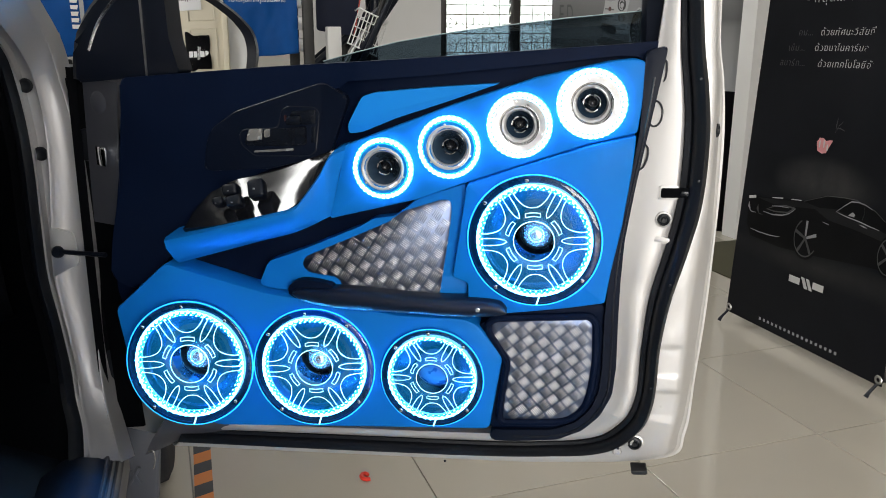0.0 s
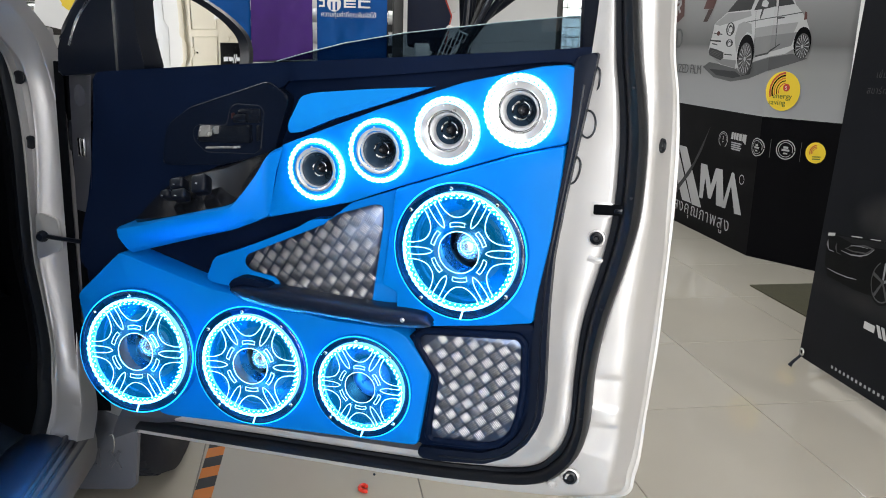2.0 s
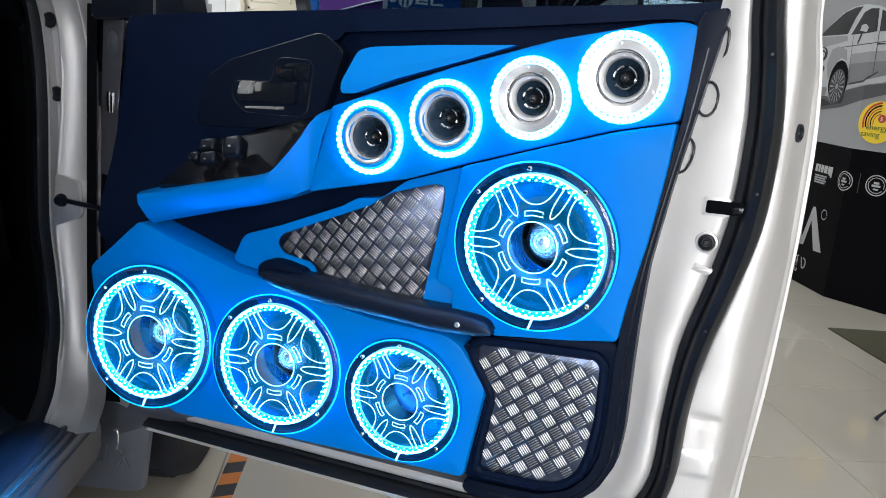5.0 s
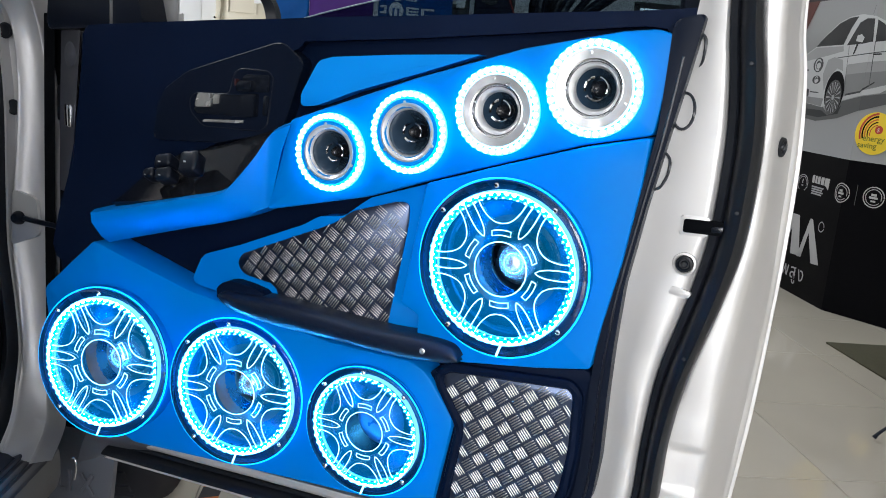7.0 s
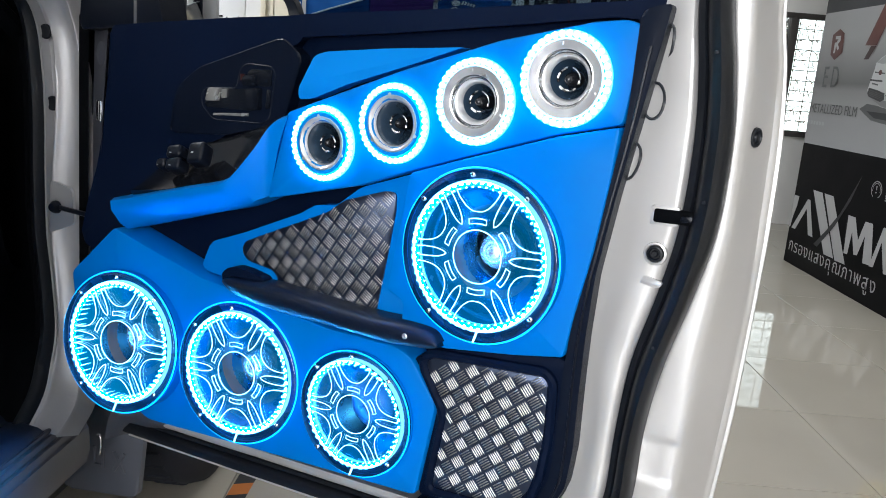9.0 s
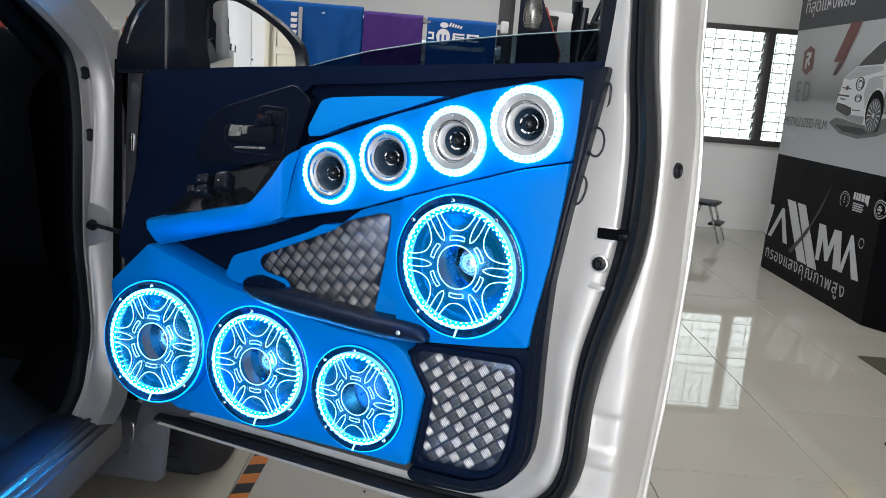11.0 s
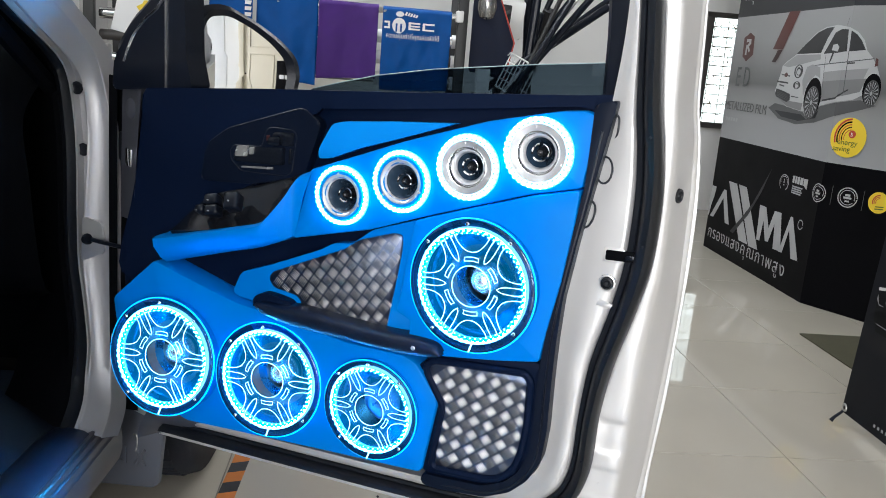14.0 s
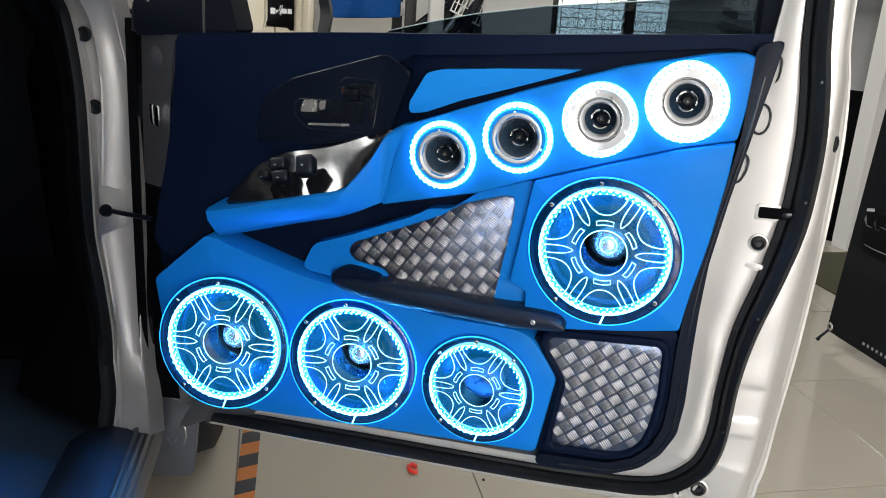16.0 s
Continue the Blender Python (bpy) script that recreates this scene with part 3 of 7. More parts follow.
SIDE = [(0.300, 1.156), (0.3315, 1.165), (0.3245, 1.12), (0.312, 1.045), (0.298, 0.96), (0.286, 0.87), (0.2835, 0.80), (0.2835, 0.74), (0.285, 0.66), (0.281, 0.61), (0.263, 0.571), (0.236, 0.543), (0.195, 0.523), (0.12, 0.514), (0.083, 0.513), (0.083, 0.533), (0.12, 0.535), (0.19, 0.541), (0.226, 0.558), (0.248, 0.583), (0.260, 0.615), (0.263, 0.66), (0.262, 0.74), (0.265, 0.80), (0.274, 0.87), (0.288, 0.96), (0.299, 1.045)]
part("edge_trim", slab(rounded(SIDE, 0.008), -0.04, 0.007, 0.011, seg=4), BLACK_E, door, "black rounded edge trim")
bead = [Vector(SIDE[k]).lerp(Vector(SIDE[29 - k]), 0.42) for k in range(3, 14)]
part("trim_bead", tube(smooth_line([D(0.3145, 1.12, 0.0066)] + [D(p.x, p.y, 0.0066) for p in bead], 4), 0.0019, 6), BLACK_P, door, "raised bead along the black edge trim")

# handle bezel and inside handle
BEZ = [(-0.412, 0.958), (-0.404, 1.004), (-0.392, 1.026), (-0.350, 1.054), (-0.205, 1.101), (-0.193, 1.101), (-0.160, 1.083), (-0.158, 1.074), (-0.190, 0.991), (-0.215, 0.983), (-0.293, 0.963), (-0.40, 0.955)]
bez = part("handle_bezel", fallen(slab(rounded(BEZ, 0.008), -0.05, -0.0125, 0.004, seg=3)), BLACK_E, door, "black plastic handle bezel")
REC = [(-0.345, 1.018), (-0.335, 1.026), (-0.277, 1.029), (-0.270, 1.058), (-0.258, 1.065), (-0.213, 1.064), (-0.206, 1.055), (-0.214, 0.993), (-0.224, 0.985), (-0.320, 0.982), (-0.343, 1.0)]
part("bezel_edge", fallen(tube([D(p.x, p.y, -0.0145) for p in rounded(BEZ, 0.008)], 0.0012, 6, True)), BLACK_P, bez)
part("handle_recess", fallen(slab(rounded(REC, 0.008), -0.03, -0.0115, 0.001), -0.002), BLACK, bez)
part("recess_rim", fallen(tube([D(p.x, p.y, -0.0122) for p in rounded(REC, 0.008)], 0.0022, 6, True), -0.002), BLACK_P, bez)
part("pull_lever", fallen(slab(rounded([(-0.336, 1.009), (-0.304, 1.011), (-0.303, 1.026), (-0.262, 1.030), (-0.229, 1.034), (-0.228, 1.004), (-0.25, 1.001), (-0.30, 1.0), (-0.334, 0.999)], 0.005), -0.014, 0.004, 0.005, seg=3), -0.013), LEVER, bez, "black pull lever")
part("lever_block", fallen(slab(rounded([(-0.253, 1.004), (-0.252, 1.031), (-0.228, 1.034), (-0.229, 1.003)], 0.004), -0.014, 0.011, 0.005, seg=3), -0.013), LEVER, bez)
part("lever_tip", fallen(slab(rounded([(-0.331, 1.008), (-0.304, 1.010), (-0.304, 1.028), (-0.325, 1.027)], 0.003), -0.012, 0.0075, 0.003), -0.013), TIP, bez, "worn shiny lever tip")
part("lever_spring", fallen(slab(rounded([(-0.3, 1.014), (-0.291, 1.015), (-0.290, 1.028), (-0.299, 1.027)], 0.002), -0.012, 0.0065, 0.002), -0.013), TIP, bez)
# a lighter tube paints the highlight round the lock
part("lock_frame", fallen(tube([D(u, v, -0.006) for u, v in ((-0.2615, 1.035), (-0.2605, 1.048), (-0.252, 1.061), (-0.211, 1.066), (-0.207, 1.060))], 0.0019, 6), -0.011), RIM_P, bez, "thin lighter frame for the highlight on the lock rim")
part("lock_switch", fallen(slab(rounded([(-0.261, 1.035), (-0.237, 1.036), (-0.236, 1.051), (-0.259, 1.049)], 0.003), -0.014, 0.008, 0.003), -0.013), LEVER, bez)
part("lock_block", fallen(slab(rounded([(-0.236, 1.036), (-0.212, 1.037), (-0.211, 1.060), (-0.250, 1.058), (-0.256, 1.050), (-0.236, 1.052)], 0.003), -0.014, 0.003, 0.003), -0.013), LEVER, bez)
part("handle_pivot", fallen(slab(rounded([(-0.221, 1.006), (-0.214, 1.007), (-0.212, 1.033), (-0.220, 1.033)], 0.002), -0.014, 0.002, 0.002), -0.013), LEVER, bez)
part("lock_mark", fallen(slab(rounded([(-0.2632, 1.042), (-0.2612, 1.042), (-0.2612, 1.051), (-0.2632, 1.051)], 0.0008), -0.012, 0.0082, 0.0005), -0.013), DKMARK, bez)
# a silver strip paints the glint along the recess's lower edge
part("recess_glint", fallen(slab(rounded([(-0.321, 0.988), (-0.252, 0.993), (-0.252, 0.997), (-0.319, 0.9915)], 0.001), -0.014, -0.009, 0.001), -0.003), TIP, bez)

# blue insert and upper pod
part("blue_insert", slab(rounded([(-0.154, 1.025), (-0.155, 1.04), (-0.131, 1.084), (-0.111, 1.090), (-0.022, 1.099), (0.087, 1.107), (0.014, 1.081), (-0.076, 1.051), (-0.131, 1.028)], 0.006), -0.04, -0.013, 0.003), BLUE_L, door, "light blue triangular insert")
UP = [(-0.157, 1.008), (0.014, 1.074), (0.143, 1.117), (0.250, 1.142), (0.286, 1.146), (0.302, 1.142), (0.306, 1.125), (0.300, 1.08), (0.295, 1.037), (0.223, 1.019), (0.121, 0.984), (0.039, 0.955), (-0.04, 0.925), (-0.185, 0.888)]
part("tweeter_pod", pod(rounded(UP, 0.006), [(u, v, 0.036) for u, v in ((0.226, 1.080), (0.119, 1.046), (0.011, 1.010), (-0.094, 0.974))], -0.03, 0.006, 0.003), BLUE, door, "satin blue pod with four tweeters")
WOOF = [(0.294, 1.035), (0.291, 0.984), (0.281, 0.896), (0.268, 0.822), (0.261, 0.768), (0.199, 0.756), (0.104, 0.742), (0.063, 0.758), (0.043, 0.765), (0.043, 0.79), (0.018, 0.80), (0.0395, 0.953), (0.121, 0.982), (0.223, 1.017)]
part("woofer_pod", pod(rounded(WOOF, 0.005), [(0.147, 0.869, 0.089)], -0.03, 0.010, 0.003), BLUE, door, "satin blue pod with one large speaker")
CHK_P = [(-0.318, 0.765), (-0.300, 0.806), (-0.237, 0.830), (-0.139, 0.873), (-0.115, 0.888), (-0.08, 0.893), (-0.043, 0.922), (0.037, 0.951), (0.020, 0.80), (0.042, 0.79), (0.042, 0.755), (-0.1, 0.745), (-0.30, 0.76)]
part("plate_surround", slab(rounded(CHK_P, 0.006), -0.04, -0.010, 0.004, seg=3), BLUE, door, "satin blue surround of the tread plate")

# armrest wedge with the switch plate
ARM = [(-0.463, 0.851), (-0.40, 0.866), (-0.35, 0.880), (-0.30, 0.893), (-0.242, 0.908), (-0.224, 0.925), (-0.198, 0.962), (-0.182, 0.992), (-0.155, 1.006)]
ARM_B = [(-0.449, 0.803), (-0.40, 0.818), (-0.35, 0.833), (-0.30, 0.848), (-0.25, 0.862), (-0.22, 0.874), (-0.20, 0.884), (-0.19, 0.889), (-0.183, 0.892)]
arm_w = [0.034, 0.036, 0.037, 0.037, 0.036, 0.030, 0.020, 0.010, 0.008]
rows = [[D(p[0] - 0.004, p[1] + 0.004, -0.055) for p in ARM], [D(p[0], p[1], w - 0.008) for p, w in zip(ARM, arm_w)], [D(p[0] + 0.001, p[1] - 0.004, w) for p, w in zip(ARM, arm_w)],
        [D(*(Vector(p).lerp(Vector(q), 0.35)), w + 0.002) for p, q, w in zip(ARM, ARM_B, arm_w)], [D(*(Vector(p).lerp(Vector(q), 0.8)), w * 0.7) for p, q, w in zip(ARM, ARM_B, arm_w)], [D(q[0], q[1], w * 0.35) for q, w in zip(ARM_B, arm_w)], [D(q[0], q[1], -0.055) for q in ARM_B]]
arm = skin([smooth_line(r, 4) for r in rows])
bmesh.ops.holes_fill(arm, edges=[e for e in arm.edges if e.is_boundary])
part("armrest", arm, BLUE, door, "satin blue armrest wedge", angle=50)
SW_TOP = smooth_line([(-0.43, 0.885, -0.012), (-0.40, 0.921, -0.036), (-0.36, 0.940, -0.034), (-0.282, 0.962, -0.032), (-0.182, 0.996, -0.022)], 5)
SW_LOW = smooth_line([(-0.432, 0.866, 0.024), (-0.36, 0.878, 0.030), (-0.30, 0.893, 0.03), (-0.238, 0.912, 0.024), (-0.190, 0.975, 0.0)], 5)
plate_rows = []
for t, sink in ((0.0, 0.014), (0.0, 0.0), (0.3, 0.0016), (0.6, 0.0022), (0.85, 0.0012), (1.0, 0.0), (1.0, 0.014)):
    plate_rows.append([D(*(a.lerp(b, t) - Vector((0, sink * 0.6, sink * 0.6)))) for a, b in zip(SW_TOP, SW_LOW)])
swp = part("switch_plate", skin(plate_rows), SWITCH_P, door, "gloss black switch plate", angle=50)
for u, v, w, sx, sz in ((-0.348, 0.930, 0.010, 0.026, 0.019), (-0.338, 0.914, 0.021, 0.026, 0.018), (-0.368, 0.911, 0.015, 0.018, 0.014), (-0.302, 0.934, 0.014, 0.027, 0.031)):
    part("window_switch", block((sx, 0.026, sz), Matrix.Translation(D(u, v, w)) @ Matrix.Rotation(radians(-30), 4, "X") @ Matrix.Rotation(radians(-14), 4, "Y"), 0.005, seg=3), BLACK_P, swp)
    part("switch_mark", block((sx * 0.12, 0.0015, sz * 0.07), Matrix.Translation(D(u, v + sz * 0.16, w + 0.0155)) @ Matrix.Rotation(radians(-30), 4, "X"), 0), PRINT_G, swp)

# tread plates of aluminium with raised bars


def inside(x, y, poly):
    hit, n = False, len(poly)
    for i in range(n):
        (x1, y1), (x2, y2) = poly[i - 1][:2], poly[i][:2]
        if (y1 > y) != (y2 > y) and x < (x2 - x1) * (y - y1) / (y2 - y1) + x1:
            hit = not hit
    return hit


def tread_plate(name, outline, w, pitch, turn, label):
    poly = rounded(outline, 0.008)
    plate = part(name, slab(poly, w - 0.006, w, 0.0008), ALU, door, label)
    us, vs = [p[0] for p in poly], [p[1] for p in poly]
    cu, cv = (min(us) + max(us)) / 2, (min(vs) + max(vs)) / 2
    c, s = math.cos(radians(turn)), math.sin(radians(turn))
    verts, faces = [], []
    for i in range(-16, 17):
        for j in range(-16, 17):
            for k in (0, 1):
                gx, gy = (i + 0.5 * k) * pitch, (j + 0.5 * k) * pitch
                ang = radians(turn + (-45 if k == 0 else 45))
                dx, dy = math.cos(ang), math.sin(ang)
                for b in range(-2, 3):
                    off = b * pitch * 0.125
                    x, y = cu + gx * c - gy * s - dy * off, cv + gx * s + gy * c + dx * off
                    hl, hw, h = pitch * 0.32, pitch * 0.031, 0.0008
                    if not (inside(x, y, poly) and inside(x + dx * hl * 0.7, y + dy * hl * 0.7, poly) and inside(x - dx * hl * 0.7, y - dy * hl * 0.7, poly)):
                        continue
                    o = len(verts)
                    for a, q, z in ((-1, 0, 0), (-0.75, -1, 0), (0.75, -1, 0), (1, 0, 0), (0.75, 1, 0), (-0.75, 1, 0), (-0.7, 0, 1), (0, 0, 1.12), (0.7, 0, 1)):
                        verts.append(D(x + dx * a * hl - dy * q * hw, y + dy * a * hl + dx * q * hw, w + z * h))
                    for f in ((0, 1, 6), (1, 2, 7, 6), (2, 8, 7), (2, 3, 8), (3, 4, 8), (4, 5, 7, 8), (5, 6, 7), (5, 0, 6)):
                        faces.append([o + n for n in f])
    me = bpy.data.meshes.new("raised_bar")
    me.from_pydata(verts, [], faces)
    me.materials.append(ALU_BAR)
    for f in me.polygons:
        f.use_smooth = True
    bars = new("raised_bar", me)
    bars.parent = plate
    bars["kind"] = "stuff"
    return plate


CHK = [(-0.240, 0.803), (-0.234, 0.818), (-0.092, 0.882), (-0.074, 0.896), (-0.066, 0.902), (-0.004, 0.923), (0.012, 0.923), (0.013, 0.90), (0.006, 0.847), (-0.008, 0.752), (-0.046, 0.752), (-0.169, 0.757), (-0.171, 0.772), (-0.178, 0.785), (-0.228, 0.791)]
tread_plate("tread_plate", CHK, -0.008, 0.0252, 12, "triangular aluminium tread plate")
CHK2 = [(0.080, 0.717), (0.091, 0.726), (0.236, 0.738), (0.246, 0.728), (0.248, 0.665), (0.243, 0.614), (0.234, 0.583), (0.212, 0.562), (0.189, 0.556), (0.108, 0.550), (0.101, 0.557), (0.102, 0.578), (0.112, 0.656), (0.081, 0.704)]
FR2 = [(0.058, 0.716), (0.104, 0.738), (0.261, 0.764), (0.266, 0.74), (0.266, 0.66), (0.262, 0.605), (0.246, 0.565), (0.20, 0.538), (0.081, 0.532), (0.099, 0.660)]
part("corner_pocket", slab(rounded(FR2, 0.008), -0.04, -0.002, 0.003), BLACK, door, "black corner panel")
part("pocket_rim", tube([D(p.x, p.y, 0.0) for p in rounded([(a + (a - 0.17) * 0.05, b + (b - 0.645) * 0.05) for a, b in CHK2], 0.01)], 0.0065, 8, True), BLACK, door)
tread_plate("corner_tread_plate", CHK2, 0.001, 0.0248, -4, "bright aluminium corner tread plate")

# lower pod with three speakers, and the grab handle
LOWP = [(-0.474, 0.803), (-0.419, 0.788), (-0.300, 0.757), (-0.212, 0.747), (-0.077, 0.728), (0.036, 0.728), (0.060, 0.718), (0.101, 0.664), (0.081, 0.532), (-0.140, 0.519), (-0.40, 0.506), (-0.50, 0.55), (-0.56, 0.636), (-0.572, 0.715)]
part("lower_pod", pod(rounded(LOWP, 0.01), [(-0.427, 0.636, 0.084), (-0.217, 0.631, 0.088), (-0.015, 0.624, 0.073)], -0.04, 0.006, 0.004, depth=lambda u, v: 0.012 * max(0, min(1, (-0.1 - u) / 0.35))), BLUE, door, "satin blue lower pod with three speakers")
POCK = [(-0.262, 0.762), (-0.258, 0.772), (-0.249, 0.779), (-0.236, 0.783), (-0.212, 0.781), (-0.186, 0.776), (-0.180, 0.768), (-0.19, 0.752), (-0.235, 0.748), (-0.256, 0.751)]
part("handle_pocket", slab(rounded(POCK, 0.006), -0.03, 0.009, 0.003, seg=3), BLACK, door, "dark pocket at the end of the grab handle")
H_TOP = smooth_line([(-0.252, 0.764), (-0.238, 0.769), (-0.205, 0.770), (-0.158, 0.773), (-0.079, 0.769), (0.006, 0.766), (0.056, 0.768), (0.094, 0.765), (0.107, 0.753)], 5)
H_LOW = smooth_line([(-0.250, 0.756), (-0.232, 0.747), (-0.200, 0.742), (-0.148, 0.738), (-0.062, 0.737), (0.027, 0.735), (0.058, 0.737), (0.092, 0.741), (0.107, 0.747)], 5)
grab_rows = []
for t, w in ((0.0, -0.012), (0.0, 0.008), (0.05, 0.017), (0.16, 0.023), (0.35, 0.026), (0.65, 0.0265), (0.86, 0.024), (0.96, 0.018), (1.0, 0.008), (1.0, -0.012)):
    grab_rows.append([D(*a.lerp(b, t), w * (0.55 + 0.45 * min(1.0, k / 12)) + 0.003) for k, (a, b) in enumerate(zip(H_TOP, H_LOW))])
bm = skin(grab_rows)
bmesh.ops.holes_fill(bm, edges=[e for e in bm.edges if e.is_boundary])
han = part("grab_handle", bm, GRAB, door, "black moulded grab handle", angle=60)
for u, v, w in ((0.061, 0.753, 0.0285), (-0.226, 0.759, 0.0205)):
    part("screw", lathe([(0.0040, 0), (0.0038, 0.0012), (0.0024, 0.0018), (0.0012, 0.0008), (0, 0.0008)], facing(u, v, w), 14), STEEL, han)


# ---- loudspeakers ----
def engraving(r, m, spokes, h):
    """Lit lines cut in the clear cover: hub circle, dashes and curved spokes."""
    bm = bmesh.new()
    t = r * 0.0058
    at = lambda rho, a: m @ Vector((rho * r * math.cos(a), rho * r * math.sin(a), h))
    tube([at(0.305, a) for a in np.linspace(0, 2 * math.pi, 48, endpoint=False)], t * 1.15, 5, True, bm)
    step = 2 * math.pi / spokes
    for k in range(spokes):
        a0 = (k + 0.5) * step
        # a dash is a slim closed arc frame
        dash = [at(0.378, a0 + s) for s in np.linspace(-0.29, 0.29, 8)] + [at(0.436, a0 + s) for s in np.linspace(0.26, -0.26, 8)]
        tube(dash, t, 5, True, bm)
        # a slim leaf on the spoke between two dashes, open towards the light ring
        b0 = a0 + step / 2
        for side in (-1, 1):
            leaf = [at(rho, b0 + side * d) for rho, d in ((0.405, 0.0), (0.445, 0.058), (0.53, 0.09), (0.65, 0.085), (0.75, 0.072), (0.80, 0.062))]
            tube(smooth_line(leaf, 3), t, 5, False, bm)
        # a bowl-shaped line from spoke to spoke
        bowl = [at(rho, a0 + d) for rho, d in ((0.80, -0.36), (0.71, -0.345), (0.60, -0.275), (0.53, -0.155), (0.51, 0.0), (0.53, 0.155), (0.60, 0.275), (0.71, 0.345), (0.80, 0.36))]
        tube(smooth_line(bowl, 3), t, 5, False, bm)
    return bm


def speaker(u, v, w, r, nu, nv, bullet, back, turn=0.0, beads=58):
    m = facing(u, v, w, nu, nv) @ Matrix.Rotation(radians(turn), 4, "Z")
    sp = part("speaker", lathe([(r * 0.99, back), (r * 0.995, -0.012), (r * 0.93, -0.011), (r * 0.86, -0.012)], m, 64), BLUE, door, "round loudspeaker with a cyan light ring under clear acrylic")
    part("acrylic_ring", lathe([(r * 0.985, -0.010), (r * 0.985, -0.001), (r * 0.97, 0.0), (r * 0.86, 0.0), (r * 0.86, -0.010)], m, 64), ACRYL, sp, "smoked acrylic ring")
    part("backing_ring", lathe([(r * 0.98, -0.0105), (r * 0.84, -0.0105)], m, 64), CONE_M, sp)
    part("lit_rim", tube([m @ Vector((r * math.cos(a), r * math.sin(a), -0.004)) for a in np.linspace(0, 2 * math.pi, 72, endpoint=False)], r * 0.0115, 6, True), EDGE, sp)
    part("light_strip", lathe([(r * 0.872, -0.011), (r * 0.872, -0.004), (r * 0.862, -0.0028), (r * 0.842, -0.0028), (r * 0.835, -0.010)], m, 64), LED_W, sp)
    part("strip_bed", lathe([(r * 0.842, -0.0045), (r * 0.785, -0.0055)], m, 64), CONE_M, sp)
    part("inner_wall_glow", lathe([(r * 0.785, -0.0065), (r * 0.787, -0.0115)], m, 64), LED_IN, sp)
    bm = bmesh.new()
    for k in range(beads):
        a = 2 * math.pi * k / beads
        lathe([(r * 0.023, -0.001), (r * 0.019, 0.0016), (0, 0.0022)], m @ Matrix.Translation((r * 0.835 * math.cos(a), r * 0.835 * math.sin(a), -0.002)), 6, bm)
    tagged(part("led_ring", bm, LED, sp), kind="stuff")
    bm = bmesh.new()
    for k in range(beads):
        a = 2 * math.pi * (k + 0.5) / beads
        lathe([(r * 0.011, -0.001), (r * 0.009, 0.001), (0, 0.0014)], m @ Matrix.Translation((r * 0.785 * math.cos(a), r * 0.785 * math.sin(a), -0.004)), 5, bm)
    tagged(part("inner_led_ring", bm, LED_T, sp), kind="stuff")
    part("cover", lathe([(r * 0.305, -0.006), (r * 0.78, -0.006), (r * 0.78, -0.003), (r * 0.305, -0.003), (r * 0.305, -0.006)], m, 48), ACRYL_L, sp, "clear acrylic cover lit from its edge")
    tagged(part("engraving", engraving(r, m, 6, -0.0025), LINE, sp), kind="stuff")
    part("basket", lathe([(r * 0.84, -0.010), (r * 0.835, -0.044), (r * 0.74, -0.046)], m, 48), CONE_M, sp, "basket wall with the blue LED light put into its colour")
    part("surround", lathe([(r * 0.80, -0.040), (r * 0.775, -0.032), (r * 0.745, -0.030), (r * 0.72, -0.034)], m, 48), CONE_M, sp)
    part("cone", lathe([(r * 0.73, -0.031), (r * 0.55, -0.046), (r * 0.36, -0.064)] if bullet else [(r * 0.73, -0.031), (r * 0.55, -0.043), (r * 0.34, -0.056)], m, 48), CONE_L, sp)
    if bullet:
        part("hub", lathe([(r * 0.56, -0.0445), (r * 0.50, -0.050), (r * 0.36, -0.066), (r * 0.28, -0.074), (0, -0.074)], m, 40), GUN, sp, "dark metal hub")
        part("cap_ring", lathe([(r * 0.29, -0.074), (r * 0.28, -0.064), (r * 0.24, -0.061), (r * 0.20, -0.064)], m, 32), CARBON, sp, "gloss black ring")
        part("dust_cap", lathe([(r * 0.215, -0.062), (r * 0.20, -0.050), (r * 0.165, -0.042), (r * 0.11, -0.0365), (r * 0.05, -0.0345), (0, -0.034)], m, 32), HUB, sp, "shiny domed cap")
    else:
        part("dust_cap", lathe([(r * 0.40, -0.05), (r * 0.33, -0.042), (r * 0.2, -0.036), (r * 0.08, -0.034), (0, -0.0335)], m, 32), CONE, sp, "dark blue domed cap")
    for k in (45, 90, 135, 225, 315):
        a = radians(k + turn)
        part("screw", lathe([(0.0032, 0), (0.003, 0.002), (0.0015, 0.003), (0, 0.003)], m @ Matrix.Translation((r * 0.925 * math.cos(a), r * 0.925 * math.sin(a), -0.001)), 10), CHROME, sp)
    # the wire is no lamp; its lit look is put in as glow
    part("lit_lead_wire", tube([m @ Vector((r * 0.83 * math.cos(a), r * 0.83 * math.sin(a), 0.001)) * 1 if i == 0 else m @ Vector((r * 0.98 * math.cos(a), r * 0.98 * math.sin(a), 0.001)) for i, a in enumerate((radians(-86), radians(-90)))], 0.0014, 5), LINE, sp)
    return sp


speaker(-0.427, 0.636, 0.052, 0.1085, 0.11, 0.10, True, -0.055, 3)
speaker(-0.217, 0.631, 0.023, 0.1035, 0.08, 0.05, True, -0.03, 4)
speaker(-0.015, 0.624, 0.021, 0.0865, 0.0, 0.0, False, -0.03, 2, 46)
speaker(0.147, 0.869, 0.027, 0.1045, -0.05, 0.0, True, -0.03, 4)


